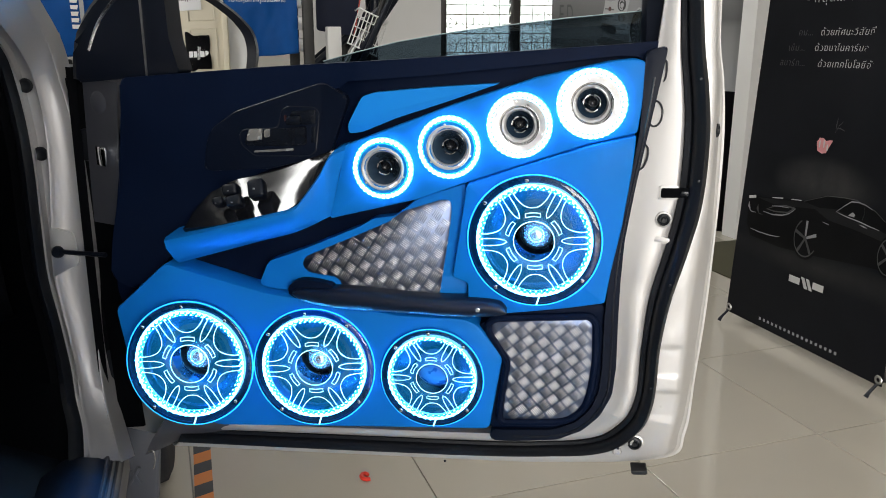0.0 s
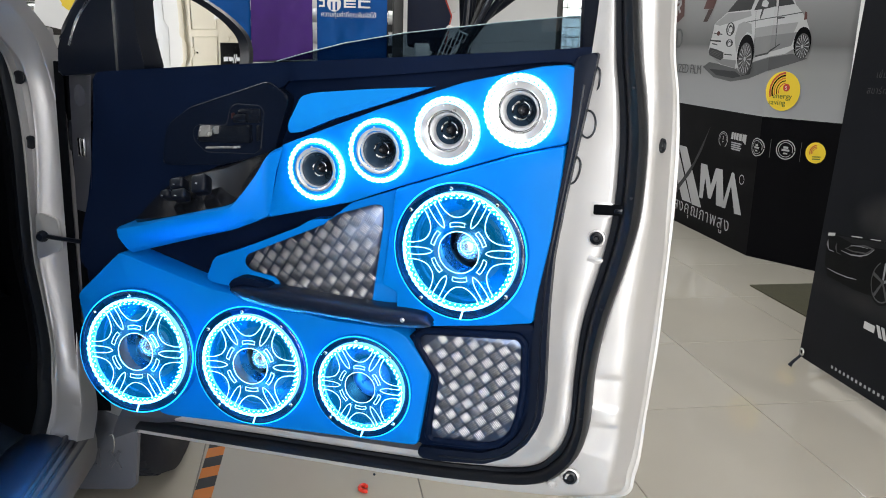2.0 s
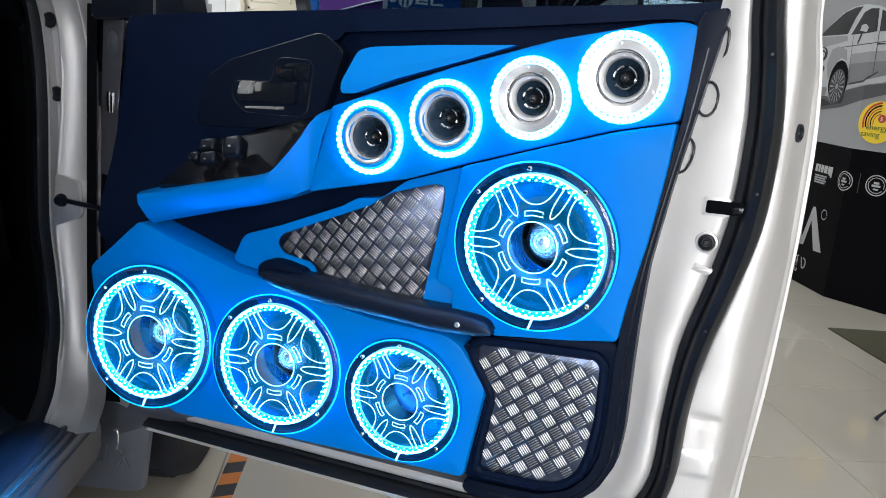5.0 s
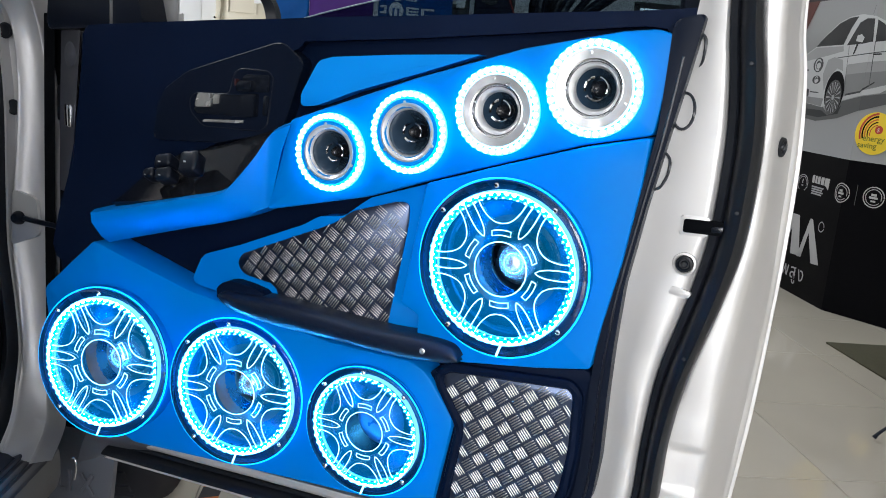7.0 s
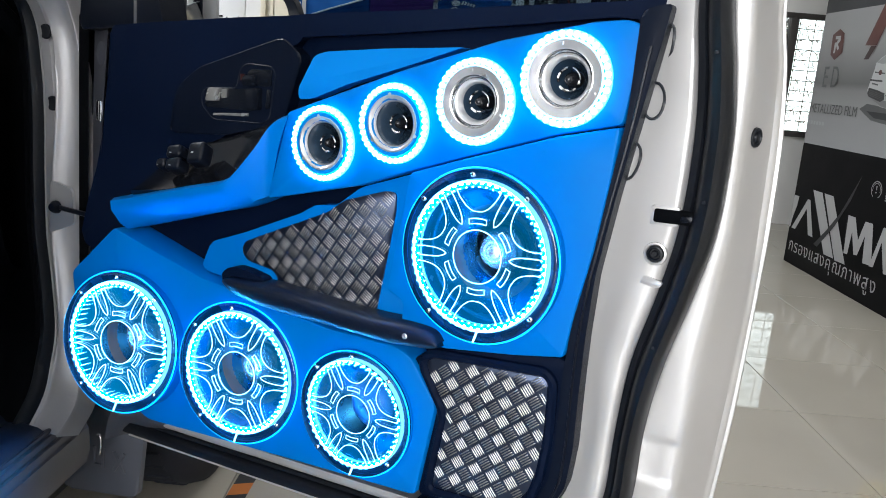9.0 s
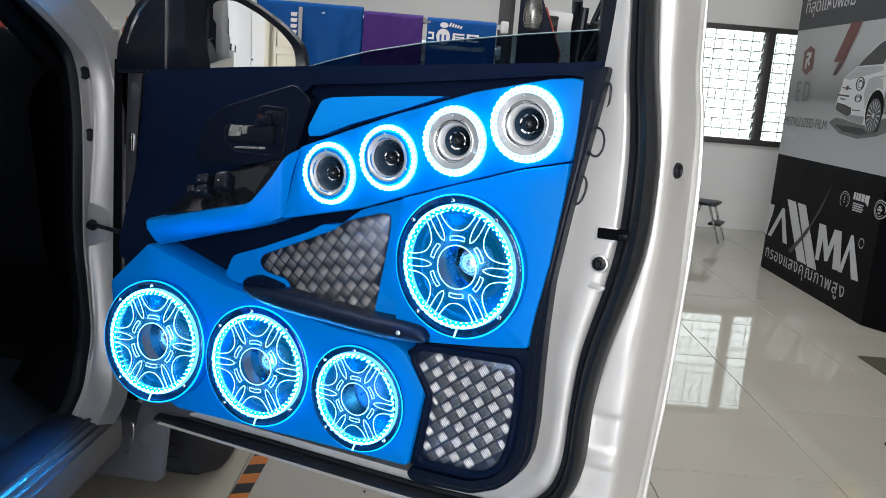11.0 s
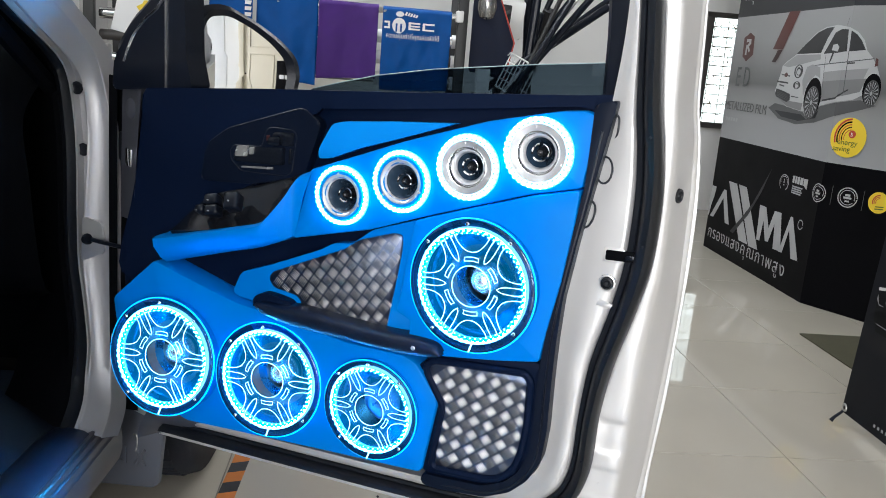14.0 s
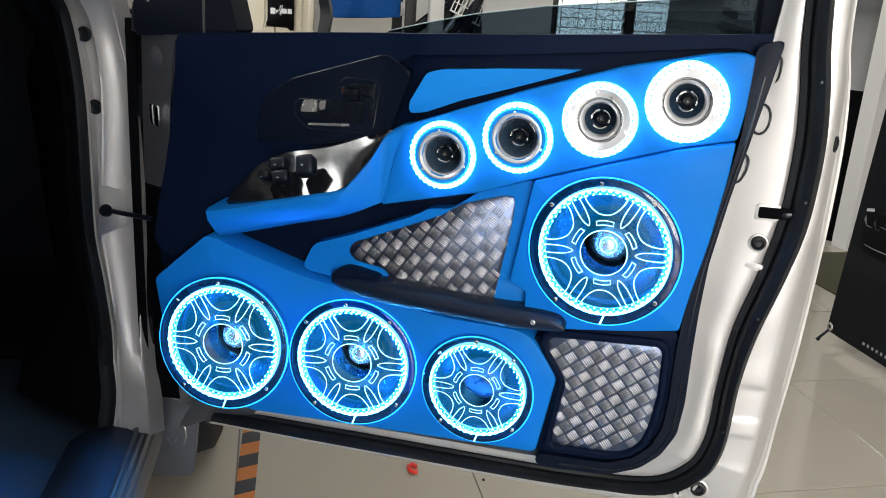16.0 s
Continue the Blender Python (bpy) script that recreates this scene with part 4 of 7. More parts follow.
def tweeter(u, v, w, r, plain):
    m = facing(u, v, w)
    tw = part("tweeter", lathe([(r * 0.98, -0.02), (r * 0.98, -0.001), (r * 0.92, 0.0005), (r * 0.84, -0.001)], m, 56), ACRYL_C, door, "round tweeter with white-blue light ring")
    fl = lathe([(r * 0.84, 0.0), (r * 0.80, 0.002), (r * 0.70, 0.0016), (r * 0.60, 0.001), (r * 0.58, -0.001)], m, 56)
    rn = random.Random(int(u * 1000))
    lean = [rn.uniform(-1, 1) for _ in range(56)]
    axis = m.to_3x3().col[2]
    for k, q in enumerate(fl.verts):
        # a faint uneven spin finish
        q.co += axis * 0.00022 * (lean[k % 56] + 1.4 * math.sin(k % 56 * 0.45 + u * 40)) * (1 if 56 <= k < 224 else 0)
    part("flange", fl, BLUE_L if plain else FLANGE, tw, "blue-lit flange" if plain else "spun aluminium flange")
    part("light_strip", lathe([(r * 0.995, -0.004), (r * 0.97, 0.0005), (r * 0.88, 0.001), (r * 0.85, -0.002)], m, 56), LED_R, tw)
    bm = bmesh.new()
    for k in range(36):
        a = 2 * math.pi * k / 36
        lathe([(r * 0.076, -0.001), (r * 0.062, 0.0018), (0, 0.0026)], m @ Matrix.Translation((r * 0.915 * math.cos(a), r * 0.915 * math.sin(a), 0.0008)), 7, bm)
    tagged(part("led_ring", bm, LED_T, tw), kind="stuff")
    if plain:
        part("bezel_ring", lathe([(r * 0.72, -0.001), (r * 0.70, 0.0028), (r * 0.66, 0.0030), (r * 0.60, 0.001), (r * 0.535, -0.006)], m, 48), FLANGE, tw, "bright spun horn rim")
    else:
        part("bezel_ring", lathe([(r * 0.62, -0.001), (r * 0.605, 0.0026), (r * 0.575, 0.002), (r * 0.535, -0.006)], m, 48), BRUSHED, tw, "satin horn rim")
    if plain:
        part("horn_mouth", lathe([(r * 0.535, -0.004), (r * 0.50, -0.006), (r * 0.46, -0.009), (r * 0.415, -0.0135)], m, 48), HORN, tw)
    else:
        part("horn_mouth", lathe([(r * 0.535, -0.004), (r * 0.50, -0.005), (r * 0.46, -0.007), (r * 0.415, -0.0135)], m, 48), FLANGE, tw, "bright horn mouth")
    part("horn", lathe([(r * 0.415, -0.0135), (r * 0.40, -0.015), (r * 0.30, -0.024), (r * 0.22, -0.032), (r * 0.20, -0.040), (0, -0.040)], m, 40), HORN, tw, "black horn throat")
    for k in range(3):
        part("throat_ring", tube([m @ Vector((r * 0.235 * math.cos(a), r * 0.235 * math.sin(a), -0.013)) for a in np.linspace(radians(100 + 120 * k), radians(196 + 120 * k), 12)], r * 0.030, 6), CHROME, tw)
    part("bullet", lathe([(r * 0.17, -0.040), (r * 0.16, -0.022), (r * 0.10, -0.012), (0, -0.006)], m, 24), CARBON, tw, "black bullet plug")
    for k in range(3):
        a = radians(100 + 120 * k)
        part("screw", lathe([(0.0023, 0), (0.002, 0.0012), (0, 0.0016)], m @ Matrix.Translation((r * 0.72 * math.cos(a), r * 0.72 * math.sin(a), 0.0012)), 10), FLANGE, tw)


tweeter(0.226, 1.080, 0.011, 0.053, False)
tweeter(0.119, 1.046, 0.011, 0.0505, False)
tweeter(0.011, 1.010, 0.011, 0.0495, True)
tweeter(-0.094, 0.974, 0.011, 0.049, True)

# window frame, glass and mirror
GL = [(-0.30, 1.085), (-0.213, 1.134), (-0.161, 1.148), (-0.086, 1.166), (0.019, 1.184), (0.181, 1.203), (0.318, 1.216), (0.32, 1.12), (0.0, 1.09)]
gl = part("window_glass", slab([Vector(p) for p in GL], -0.066, -0.062, 0, to=lambda u, v, w: D(u, v, w - 0.27 * (1.20 - v))), GLASS, door, "tinted side window wound almost down")
gl.visible_shadow = False
part("glass_edge", tube([D(u, v, -0.064 - 0.27 * (1.20 - v)) for u, v in GL[1:7]], 0.0009, 6), EDGE_G, door, "ground edge of the side window")
part("rear_window_frame", skin([[D(u0, 1.12, w), D(u0 - 0.004, 1.25, w), D(u0 - 0.018, 1.40, w - 0.01), D(u0 - 0.04, 1.56, w - 0.03)] for u0, w in ((0.298, -0.075), (0.298, -0.045), (0.304, -0.036), (0.324, -0.03), (0.338, -0.02), (0.34, -0.06))]), BLACK_P, door, "black rear window frame")
part("sail_panel", slab(rounded([(-0.645, 1.095), (-0.455, 1.112), (-0.47, 1.17), (-0.475, 1.30), (-0.43, 1.45), (-0.47, 1.45), (-0.545, 1.262), (-0.605, 1.205), (-0.640, 1.15)], 0.01), -0.11, -0.058, 0.005), BLACK_P, door, "black mirror sail panel")
part("front_window_frame", tube(smooth_line([D(-0.648, 1.10, -0.085), D(-0.640, 1.16, -0.085), D(-0.605, 1.215, -0.085), D(-0.54, 1.28, -0.085), D(-0.44, 1.45, -0.10)], 4), 0.016, 8), BLACK_P, door, "black front window frame")
part("chrome_strip", tube(smooth_line([D(-0.615, 1.150, -0.058), D(-0.592, 1.196, -0.057), D(-0.562, 1.230, -0.057), D(-0.52, 1.268, -0.057), D(-0.43, 1.42, -0.060)], 4), 0.0030, 6), BRUSHED, door)
part("division_bar", slab([Vector(p) for p in [(-0.5150, 1.10), (-0.5125, 1.10), (-0.5145, 1.40), (-0.517, 1.40)]], -0.07, -0.054, 0.001), STEEL, door)

MX = Vector((0.08, 0.17, 0)).normalized()
MIR = Matrix((MX, Vector((0, 0, 1)), MX.cross(Vector((0, 0, 1))))).transposed().to_4x4()
MIR.translation = D(-0.535, 1.14, -0.185)
MO = [(-0.004, -0.075), (0.0, 0.085), (0.012, 0.106), (0.05, 0.112), (0.10, 0.092), (0.15, 0.062), (0.182, 0.032), (0.19, 0.0), (0.178, -0.06), (0.16, -0.08)]
mo = rounded(MO, 0.02)
at = lambda x, y, z: MIR @ Vector((x, y, z))
mirror = part("side_mirror", skin([[at(p.x, p.y, 0.002) for p in mo], [at(p.x + (p.x - 0.09) * (0.16 if p.x > 0.09 else 0.1), p.y * 1.10, 0.012) for p in mo], [at(p.x + (p.x - 0.09) * (0.32 if p.x > 0.09 else 0.2), p.y * 1.19, 0.002) for p in mo], [at(p.x + (p.x - 0.09) * (0.30 if p.x > 0.09 else 0.18), p.y * 1.18, -0.03) for p in mo], [at(0.09 + (p.x - 0.09) * 0.95, p.y * 0.95, -0.07) for p in mo], [at(0.09 + (p.x - 0.09) * 0.5, p.y * 0.5, -0.095) for p in mo], [at(0.09, 0, -0.1) for p in mo]], True), BLACK_P, door, "black side mirror housing")
sag = lambda x, y: 0.004 - ((x - 0.09) ** 2 + y ** 2) / 4.5
part("mirror_glass", skin([[at(0.09 + (p.x - 0.09) * k, p.y * k, sag(0.09 + (p.x - 0.09) * k, p.y * k)) for p in mo] for k in (0.02, 0.15, 0.3, 0.45, 0.6, 0.75, 0.9, 1.02)], True), MIRROR, mirror, "convex mirror glass", angle=80)
part("mirror_stalk", tube([D(-0.50, 1.09, -0.095), D(-0.53, 1.10, -0.13), at(0.0, -0.05, -0.03)], 0.03, 10), BLACK_P, mirror)

# ---- the car round the door opening ----
car = thing("car", "silver pickup truck with its front door open", "car", pose(-0.9, 1.3, 0, 0, 0, 8))
CI = car.matrix_world.inverted()


def carpart(name, bm, mat, label="", parent=None, **k):
    """A part of the car built in world coordinates."""
    bm.transform(CI)
    return part(name, bm, mat, parent or car, label, **k)


W3 = lambda *p: Vector(p)
# edge lines of the door aperture: from the screen pillar down the hinge pillar and back along the sill
P_IN = [(-0.645, 1.08, 1.352), (-0.684, 1.29, 1.222), (-0.706, 1.42, 1.148), (-0.715, 1.47, 1.10), (-0.709, 1.475, 1.02), (-0.711, 1.475, 0.94), (-0.721, 1.475, 0.83), (-0.727, 1.477, 0.735), (-0.716, 1.475, 0.65), (-0.703, 1.468, 0.56), (-0.688, 1.44, 0.503), (-0.662, 1.397, 0.464), (-0.640, 1.341, 0.431)]
P_OUT = [(-0.602, 1.08, 1.392), (-0.643, 1.30, 1.257), (-0.668, 1.44, 1.172), (-0.674, 1.485, 1.10), (-0.661, 1.489, 1.02), (-0.657, 1.49, 0.94), (-0.654, 1.49, 0.83), (-0.654, 1.49, 0.735), (-0.658, 1.488, 0.65), (-0.658, 1.478, 0.56), (-0.646, 1.458, 0.493), (-0.622, 1.425, 0.447), (-0.572, 1.33, 0.436)]
# the recessed strip beside the face narrows to nothing towards the door check
REC_W = [0.03, 0.034, 0.042, 0.045, 0.040, 0.030, 0.015, 0.006, 0.004, 0.004, 0.004, 0.004, 0.004]
P_REC = [(x - w, y + 0.002, z + w * 0.3) if k < 2 else (x - w * 0.6 - 0.003, y + 0.002, z + w * 0.2) for k, ((x, y, z), w) in enumerate(zip(P_IN, REC_W))]
P_LOW = [(x + 0.006, y + 0.035, z - (0.01 if z < 0.5 else 0)) for x, y, z in P_OUT]
off = lambda line, dx, dy, dz: [(x - dx, y + dy, z + dz) for x, y, z in line]
mixl = lambda A, B, t, dy, dz: [tuple(Vector(a).lerp(Vector(b), t) + Vector((0, dy, dz))) for a, b in zip(A, B)]
body = [smooth_line(l, 5) for l in (off(P_REC, 0.003, 0.016, 0), off(P_REC, 0.003, -0.006, 0.0), off(P_REC, -0.001, -0.006, 0.0), off(P_REC, -0.002, 0.012, 0.0), mixl(P_REC, P_IN, 0.85, 0.014, 0), mixl(P_REC, P_IN, 0.95, 0.004, 0), mixl(P_IN, P_OUT, 0.0, -0.002, 0.001), mixl(P_IN, P_OUT, 0.03, -0.006, 0.001), mixl(P_IN, P_OUT, 0.07, -0.007, 0.001), mixl(P_IN, P_OUT, 0.12, -0.004, 0.0), mixl(P_IN, P_OUT, 0.19, 0.0, -0.001), mixl(P_IN, P_OUT, 0.5, 0.003, -0.002), mixl(P_IN, P_OUT, 0.86, 0.002, -0.001), mixl(P_IN, P_OUT, 0.92, -0.002, 0.0), mixl(P_IN, P_OUT, 0.95, -0.005, 0.001), mixl(P_IN, P_OUT, 0.985, -0.005, 0.001), P_OUT, P_LOW)]
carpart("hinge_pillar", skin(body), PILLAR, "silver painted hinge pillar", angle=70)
seal = [smooth_line(off(P_REC, *o), 5) for o in ((0.002, 0.004, 0.0), (0.004, -0.012, 0.004), (0.012, -0.022, 0.006), (0.024, -0.018, 0.006), (0.030, 0.004, 0.0))]
carpart("aperture_seal", skin(seal), RUBBER, "black rubber aperture seal", angle=60)
narrow = lambda k: (0.3, 0.3, 0.5)[k] if k < 3 else 1.0
trimb = [smooth_line([(x - o[0] * narrow(k), y + o[1] * narrow(k), z + o[2]) for k, (x, y, z) in enumerate(P_REC)], 5) for o in ((0.028, -0.003, 0.002), (0.044, -0.010, 0.003), (0.10, 0.02, 0.0), (0.24, 0.08, 0.0))]
carpart("kick_trim", skin(trimb), CABIN, "black plastic pillar trim", angle=50)
# the sill runs back from the pillar with lengthwise ridges
SILL = [(-0.640, 0.425), (-0.600, 0.432), (-0.578, 0.437), (-0.570, 0.437), (-0.567, 0.433), (-0.564, 0.432), (-0.560, 0.433), (-0.553, 0.431), (-0.550, 0.424), (-0.547, 0.422), (-0.543, 0.422), (-0.537, 0.419), (-0.534, 0.410), (-0.530, 0.406), (-0.526, 0.404), (-0.521, 0.386), (-0.521, 0.360), (-0.535, 0.335), (-0.56, 0.325)]
sill_at = lambda x, z, y: W3(-0.596 + (x + 0.578) * (0.5 if x > -0.578 else 1.0) + 0.29 * (1.3 - y), y, z)
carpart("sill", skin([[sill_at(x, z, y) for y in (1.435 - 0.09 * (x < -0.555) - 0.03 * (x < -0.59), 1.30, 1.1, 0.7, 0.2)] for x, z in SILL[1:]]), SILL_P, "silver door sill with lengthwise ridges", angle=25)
carpart("scuff_plate", skin([[sill_at(x, z, y) for y in (1.33, 1.2, 1.0, 0.7, 0.2)] for x, z in ((-0.578, 0.4375), (-0.59, 0.442), (-0.62, 0.443), (-0.655, 0.436), (-0.70, 0.40))]), SCUFF, "black plastic scuff plate", angle=60)
for (x, y, z) in ((-0.735, 1.478, 1.088), (-0.724, 1.480, 0.967)):
    carpart("pillar_plug", lathe([(0.013, 0), (0.0125, 0.0015), (0.010, 0.002), (0.008, 0.0008), (0, 0.0008)], look((x, y, z), (x - 0.05, y + 0.5, z)), 20), RUBBER)
pad = [(-0.721, 0.834), (-0.686, 0.822), (-0.682, 0.816), (-0.678, 0.765), (-0.681, 0.757), (-0.724, 0.738)]
carpart("strap_plate", slab(rounded(pad, 0.006), 0, 0.006, 0.003, to=lambda u, v, w: Vector((u, 1.4795 + 0.25 * (u + 0.70) - w, v))), SILVER, "pressed pad for the door check")
carpart("check_strap", tube([W3(-0.712, 1.475, 0.786), W3(-0.68, 1.462, 0.787), W3(-0.61, 1.44, 0.789)], 0.0045, 8), BLACK_P, "black door check strap")
carpart("strap_collar", lathe([(0.012, 0), (0.011, 0.006), (0.007, 0.012), (0, 0.012)], look((-0.711, 1.472, 0.786), (-0.72, 2.4, 0.78)), 16), BLACK_P)
for z in (0.98, 0.55):
    carpart("door_hinge", block((0.05, 0.03, 0.06), pose(-0.635, 1.515, z, 0, 0, 8), 0.006), RUBBER)
# sheet added to make the hinge gap black
carpart("gap_shade_sheet", skin([[W3(-0.675, 1.495, 1.10), W3(-0.668, 1.495, 0.8), W3(-0.668, 1.49, 0.42)], [W3(-0.60, 1.53, 1.10), W3(-0.59, 1.53, 0.8), W3(-0.59, 1.53, 0.42)], [W3(-0.58, 1.66, 1.10), W3(-0.57, 1.66, 0.8), W3(-0.57, 1.66, 0.42)]]), CABIN, "near-black sheet added to keep the hinge gap dark")
carpart("front_wing", skin([[W3(-0.66, 1.56, 1.12), W3(-0.66, 1.56, 0.6), W3(-0.66, 1.56, 0.40)], [W3(-0.71, 1.58, 1.12), W3(-0.70, 1.54, 0.6), W3(-0.70, 1.54, 0.40)], [W3(-0.86, 2.5, 1.05), W3(-0.83, 2.5, 0.85), W3(-0.83, 2.5, 0.80)]]), SILVER, "silver front wing")
carpart("cowl_hinge", block((0.03, 0.02, 0.06), pose(-0.69, 1.50, 1.15, 0, 0, 8), 0.006), STEEL)

# cabin and body in the car's own frame: X out through the door side, Y forward, origin on the sill line
CARM = pose(-0.557, 1.3, 0, 0, 0, 16.2)
CW = lambda X, Y, Z: CARM @ Vector((X, Y, Z))
dash = [[CW(X, 0.49, 1.13 + h), CW(X, 0.27, 1.155 + h), CW(X, 0.19, 1.14 + h), CW(X, 0.12, 1.10 + h), CW(X, 0.09, 1.02), CW(X, 0.11, 0.92), CW(X, 0.13, 0.80), CW(X, 0.17, 0.68), CW(X, 0.29, 0.62), CW(X, 0.37, 0.45)] for X, h in ((-1.62, 0.04), (-1.0, 0.05), (-0.45, 0.035), (-0.25, -0.005), (-0.205, -0.03))]
dash[-1] = [p + Vector((0, 0.05, -0.01)) for p in dash[-1]]
dash_ob = carpart("dashboard", skin([smooth_line(r, 3) for r in dash]), CABIN, "black dashboard end", angle=50)
carpart("side_vent", lathe([(0.042, 0), (0.04, 0.006), (0.034, 0.006), (0.03, -0.004), (0, -0.004)], look(CW(-0.28, 0.092, 0.99), CW(-0.2, 1.1, 1.0)), 28), BLACK_G, parent=dash_ob)
for x, z in ((-0.30, 0.862), (-0.325, 0.858)):
    carpart("dash_button", block((0.016, 0.01, 0.010), CARM @ pose(x, 0.112, z), 0.002), BLACK_P, parent=dash_ob)
carpart("green_lamp", block((0.006, 0.004, 0.003), CARM @ pose(-0.312, 0.106, 0.866), 0.0008), glow("green_indicator", (0.1, 1.0, 0.4), 3.0), "small green indicator lamp", parent=dash_ob)
for nm, size, at_p, mt in (("cabin_floor", (1.52, 2.3, 0.02), (-0.88, -0.72, 0.385), MATW), ("bulkhead", (1.6, 0.02, 0.8), (-0.88, 0.52, 0.72), CARPET), ("far_door_lining", (0.03, 2.4, 0.75), (-1.68, -0.72, 0.74), CARPET), ("rear_lining", (1.55, 0.03, 1.25), (-0.88, -1.90, 1.0), CARPET), ("headlining", (1.2, 1.15, 0.02), (-0.88, -1.33, 1.70), CARPET)):
    carpart(nm, block(size, CARM @ pose(*at_p), 0.004), mt)
carpart("windscreen", skin([[CW(-1.64, 0.50, 1.10), CW(-0.14, 0.46, 1.08)], [CW(-1.50, -0.68, 1.69), CW(-0.27, -0.68, 1.69)]]), clear("windscreen_glass", (0.55, 0.62, 0.62), 0.06), "clear sloping windscreen")
carpart("screen_pillar_trim", tube([W3(-0.80, 1.50, 1.07), W3(-0.755, 1.30, 1.195), W3(-0.705, 1.08, 1.325)], 0.018, 8), CABIN, "black screen pillar trim")
for x0, x1 in ((-0.115, -0.27), (-1.66, -1.50)):
    carpart("upper_screen_pillar", tube([CW(x0, -0.19 if x0 > -1 else 0.46, 1.375 if x0 > -1 else 1.06), CW(x1, -0.72, 1.69)], 0.035, 10), SILVER, "silver screen pillar")
BODY = ((-0.03, 0.33), (0.02, 0.42), (0.065, 0.75), (0.05, 1.08), (-0.06, 1.50), (-0.20, 1.71), (-0.5, 1.765), (-0.88, 1.775))
arch = lambda Y, prof: [CW(X, Y, z) for X, z in prof] + [CW(-1.76 - X, Y, z) for X, z in reversed(prof[:-1])]
carpart("cab_shell", skin([arch(Y, BODY) for Y in (-1.12, -1.5, -1.93)]), SILVER, "silver rear cab with its roof", angle=40)
carpart("front_roof", skin([arch(Y, [(X, z - dz) for X, z in BODY[5:]]) for Y, dz in ((-1.12, 0.0), (-0.9, 0.01), (-0.70, 0.045))]), SILVER, "silver roof", angle=40)
carpart("far_side", skin([[CW(X, Y, z) for Y in (-1.12, -0.3, 0.5, 1.3)] for X, z in ((-1.73, 0.33), (-1.82, 0.75), (-1.79, 1.08))]), SILVER, "silver far side of the body", angle=40)
carpart("rear_cab_wall", block((1.62, 0.03, 1.35), CARM @ pose(-0.88, -1.94, 1.06), 0.02), SILVER)
for X, Y, size in ((0.02, -2.73, (0.05, 1.56, 0.62)), (-1.78, -2.73, (0.05, 1.56, 0.62)), (-0.88, -3.50, (1.80, 0.05, 0.62))):
    carpart("bed_panel", block(size, CARM @ pose(X, Y, 0.76), 0.02), SILVER)
carpart("bed_floor", block((1.76, 1.5, 0.04), CARM @ pose(-0.88, -2.73, 0.62), 0.005), RUBBER)

# mud flap and front wheel
FL = [(-0.80, 0.36), (-0.80, 0.185), (-0.785, 0.175), (-0.625, 0.195), (-0.610, 0.205), (-0.592, 0.38), (-0.62, 0.39)]
flap = carpart("mud_flap", slab(rounded(FL, 0.01), 0, 0.012, 0.004, to=lambda u, v, w: Vector((u, 1.58 - w, v))), material("grey_mud_flap", (0.085, 0.09, 0.108), 0.45, 0, 0.15, 10, 0.2, 500), "grey mud flap with raised letters")
for x, lean, h in ((-0.762, 0, 0.044), (-0.747, 90, 0.02), (-0.718, 0, 0.044), (-0.694, 0, 0.044), (-0.706, 90, 0.02), (-0.655, 32, 0.05), (-0.655, -32, 0.05)):
    carpart("raised_letter_bar", block((0.008, 0.005, h), pose(x, 1.566, 0.265 - (0.019 if lean == 90 else 0), 0, lean), 0.002), flap.active_material, parent=flap)
wheel = carpart("front_wheel", lathe([(0.19, -0.10), (0.22, -0.125), (0.325, -0.130), (0.350, -0.118), (0.360, -0.085), (0.362, 0.0), (0.360, 0.085), (0.350, 0.118), (0.325, 0.130), (0.22, 0.125), (0.19, 0.10)], CARM @ pose(-0.096, 0.787, 0.36, 0, 90, 0), 56), TYRE, "black front tyre", angle=60)
bm = bmesh.new()
for k in range(40):
    for s in (-1, 1):
        a = 2 * math.pi * (k + 0.25 * s) / 40
        block((0.02, 0.075, 0.034), CARM @ pose(-0.096, 0.787, 0.36, 0, 90, 0) @ Matrix.Rotation(a, 4, "Z") @ pose(0.3535, 0, 0) @ pose(0, 0, 0.055 * s) @ Matrix.Diagonal((1, 0.45, 1.7, 1)), 0.003, bm, 1)
tagged(carpart("tread", bm, TYRE, parent=wheel), kind="stuff")
carpart("wheel_rim", lathe([(0.20, -0.09), (0.19, -0.02), (0.06, 0.02), (0, 0.02)], CARM @ pose(-0.096, 0.787, 0.36, 0, 90, 0), 40), SILVER, parent=wheel)
carpart("underbody", block((1.45, 4.6, 0.20), CARM @ pose(-0.88, -1.2, 0.25), 0.03), RUBBER, "black underbody")
carpart("arch_liner", block((0.5, 0.9, 0.03), CARM @ pose(-0.33, 0.85, 0.80), 0.01), BLACK_P)
carpart("bonnet", skin([[CW(X, Y, z - 0.04 * (Y > 1)) for Y in (0.46, 0.9, 1.38)] for X, z in ((-0.05, 1.04), (-0.35, 1.085), (-0.88, 1.10), (-1.41, 1.085), (-1.71, 1.04))]), SILVER, "silver bonnet")
carpart("front_end", block((1.66, 0.10, 0.62), CARM @ pose(-0.88, 1.40, 0.70), 0.04, seg=3), SILVER, "plain silver front end")
for X, Y in ((-1.63, 0.787), (-0.128, -2.30), (-1.63, -2.30)):
    carpart("road_wheel", lathe([(0, -0.06), (0.20, -0.10), (0.22, -0.125), (0.33, -0.125), (0.36, -0.08), (0.36, 0.08), (0.33, 0.125), (0.22, 0.125), (0.20, 0.10), (0, 0.06)], CARM @ pose(X, Y, 0.36, 0, 90, 0), 40), RUBBER, "black road wheel", angle=50)

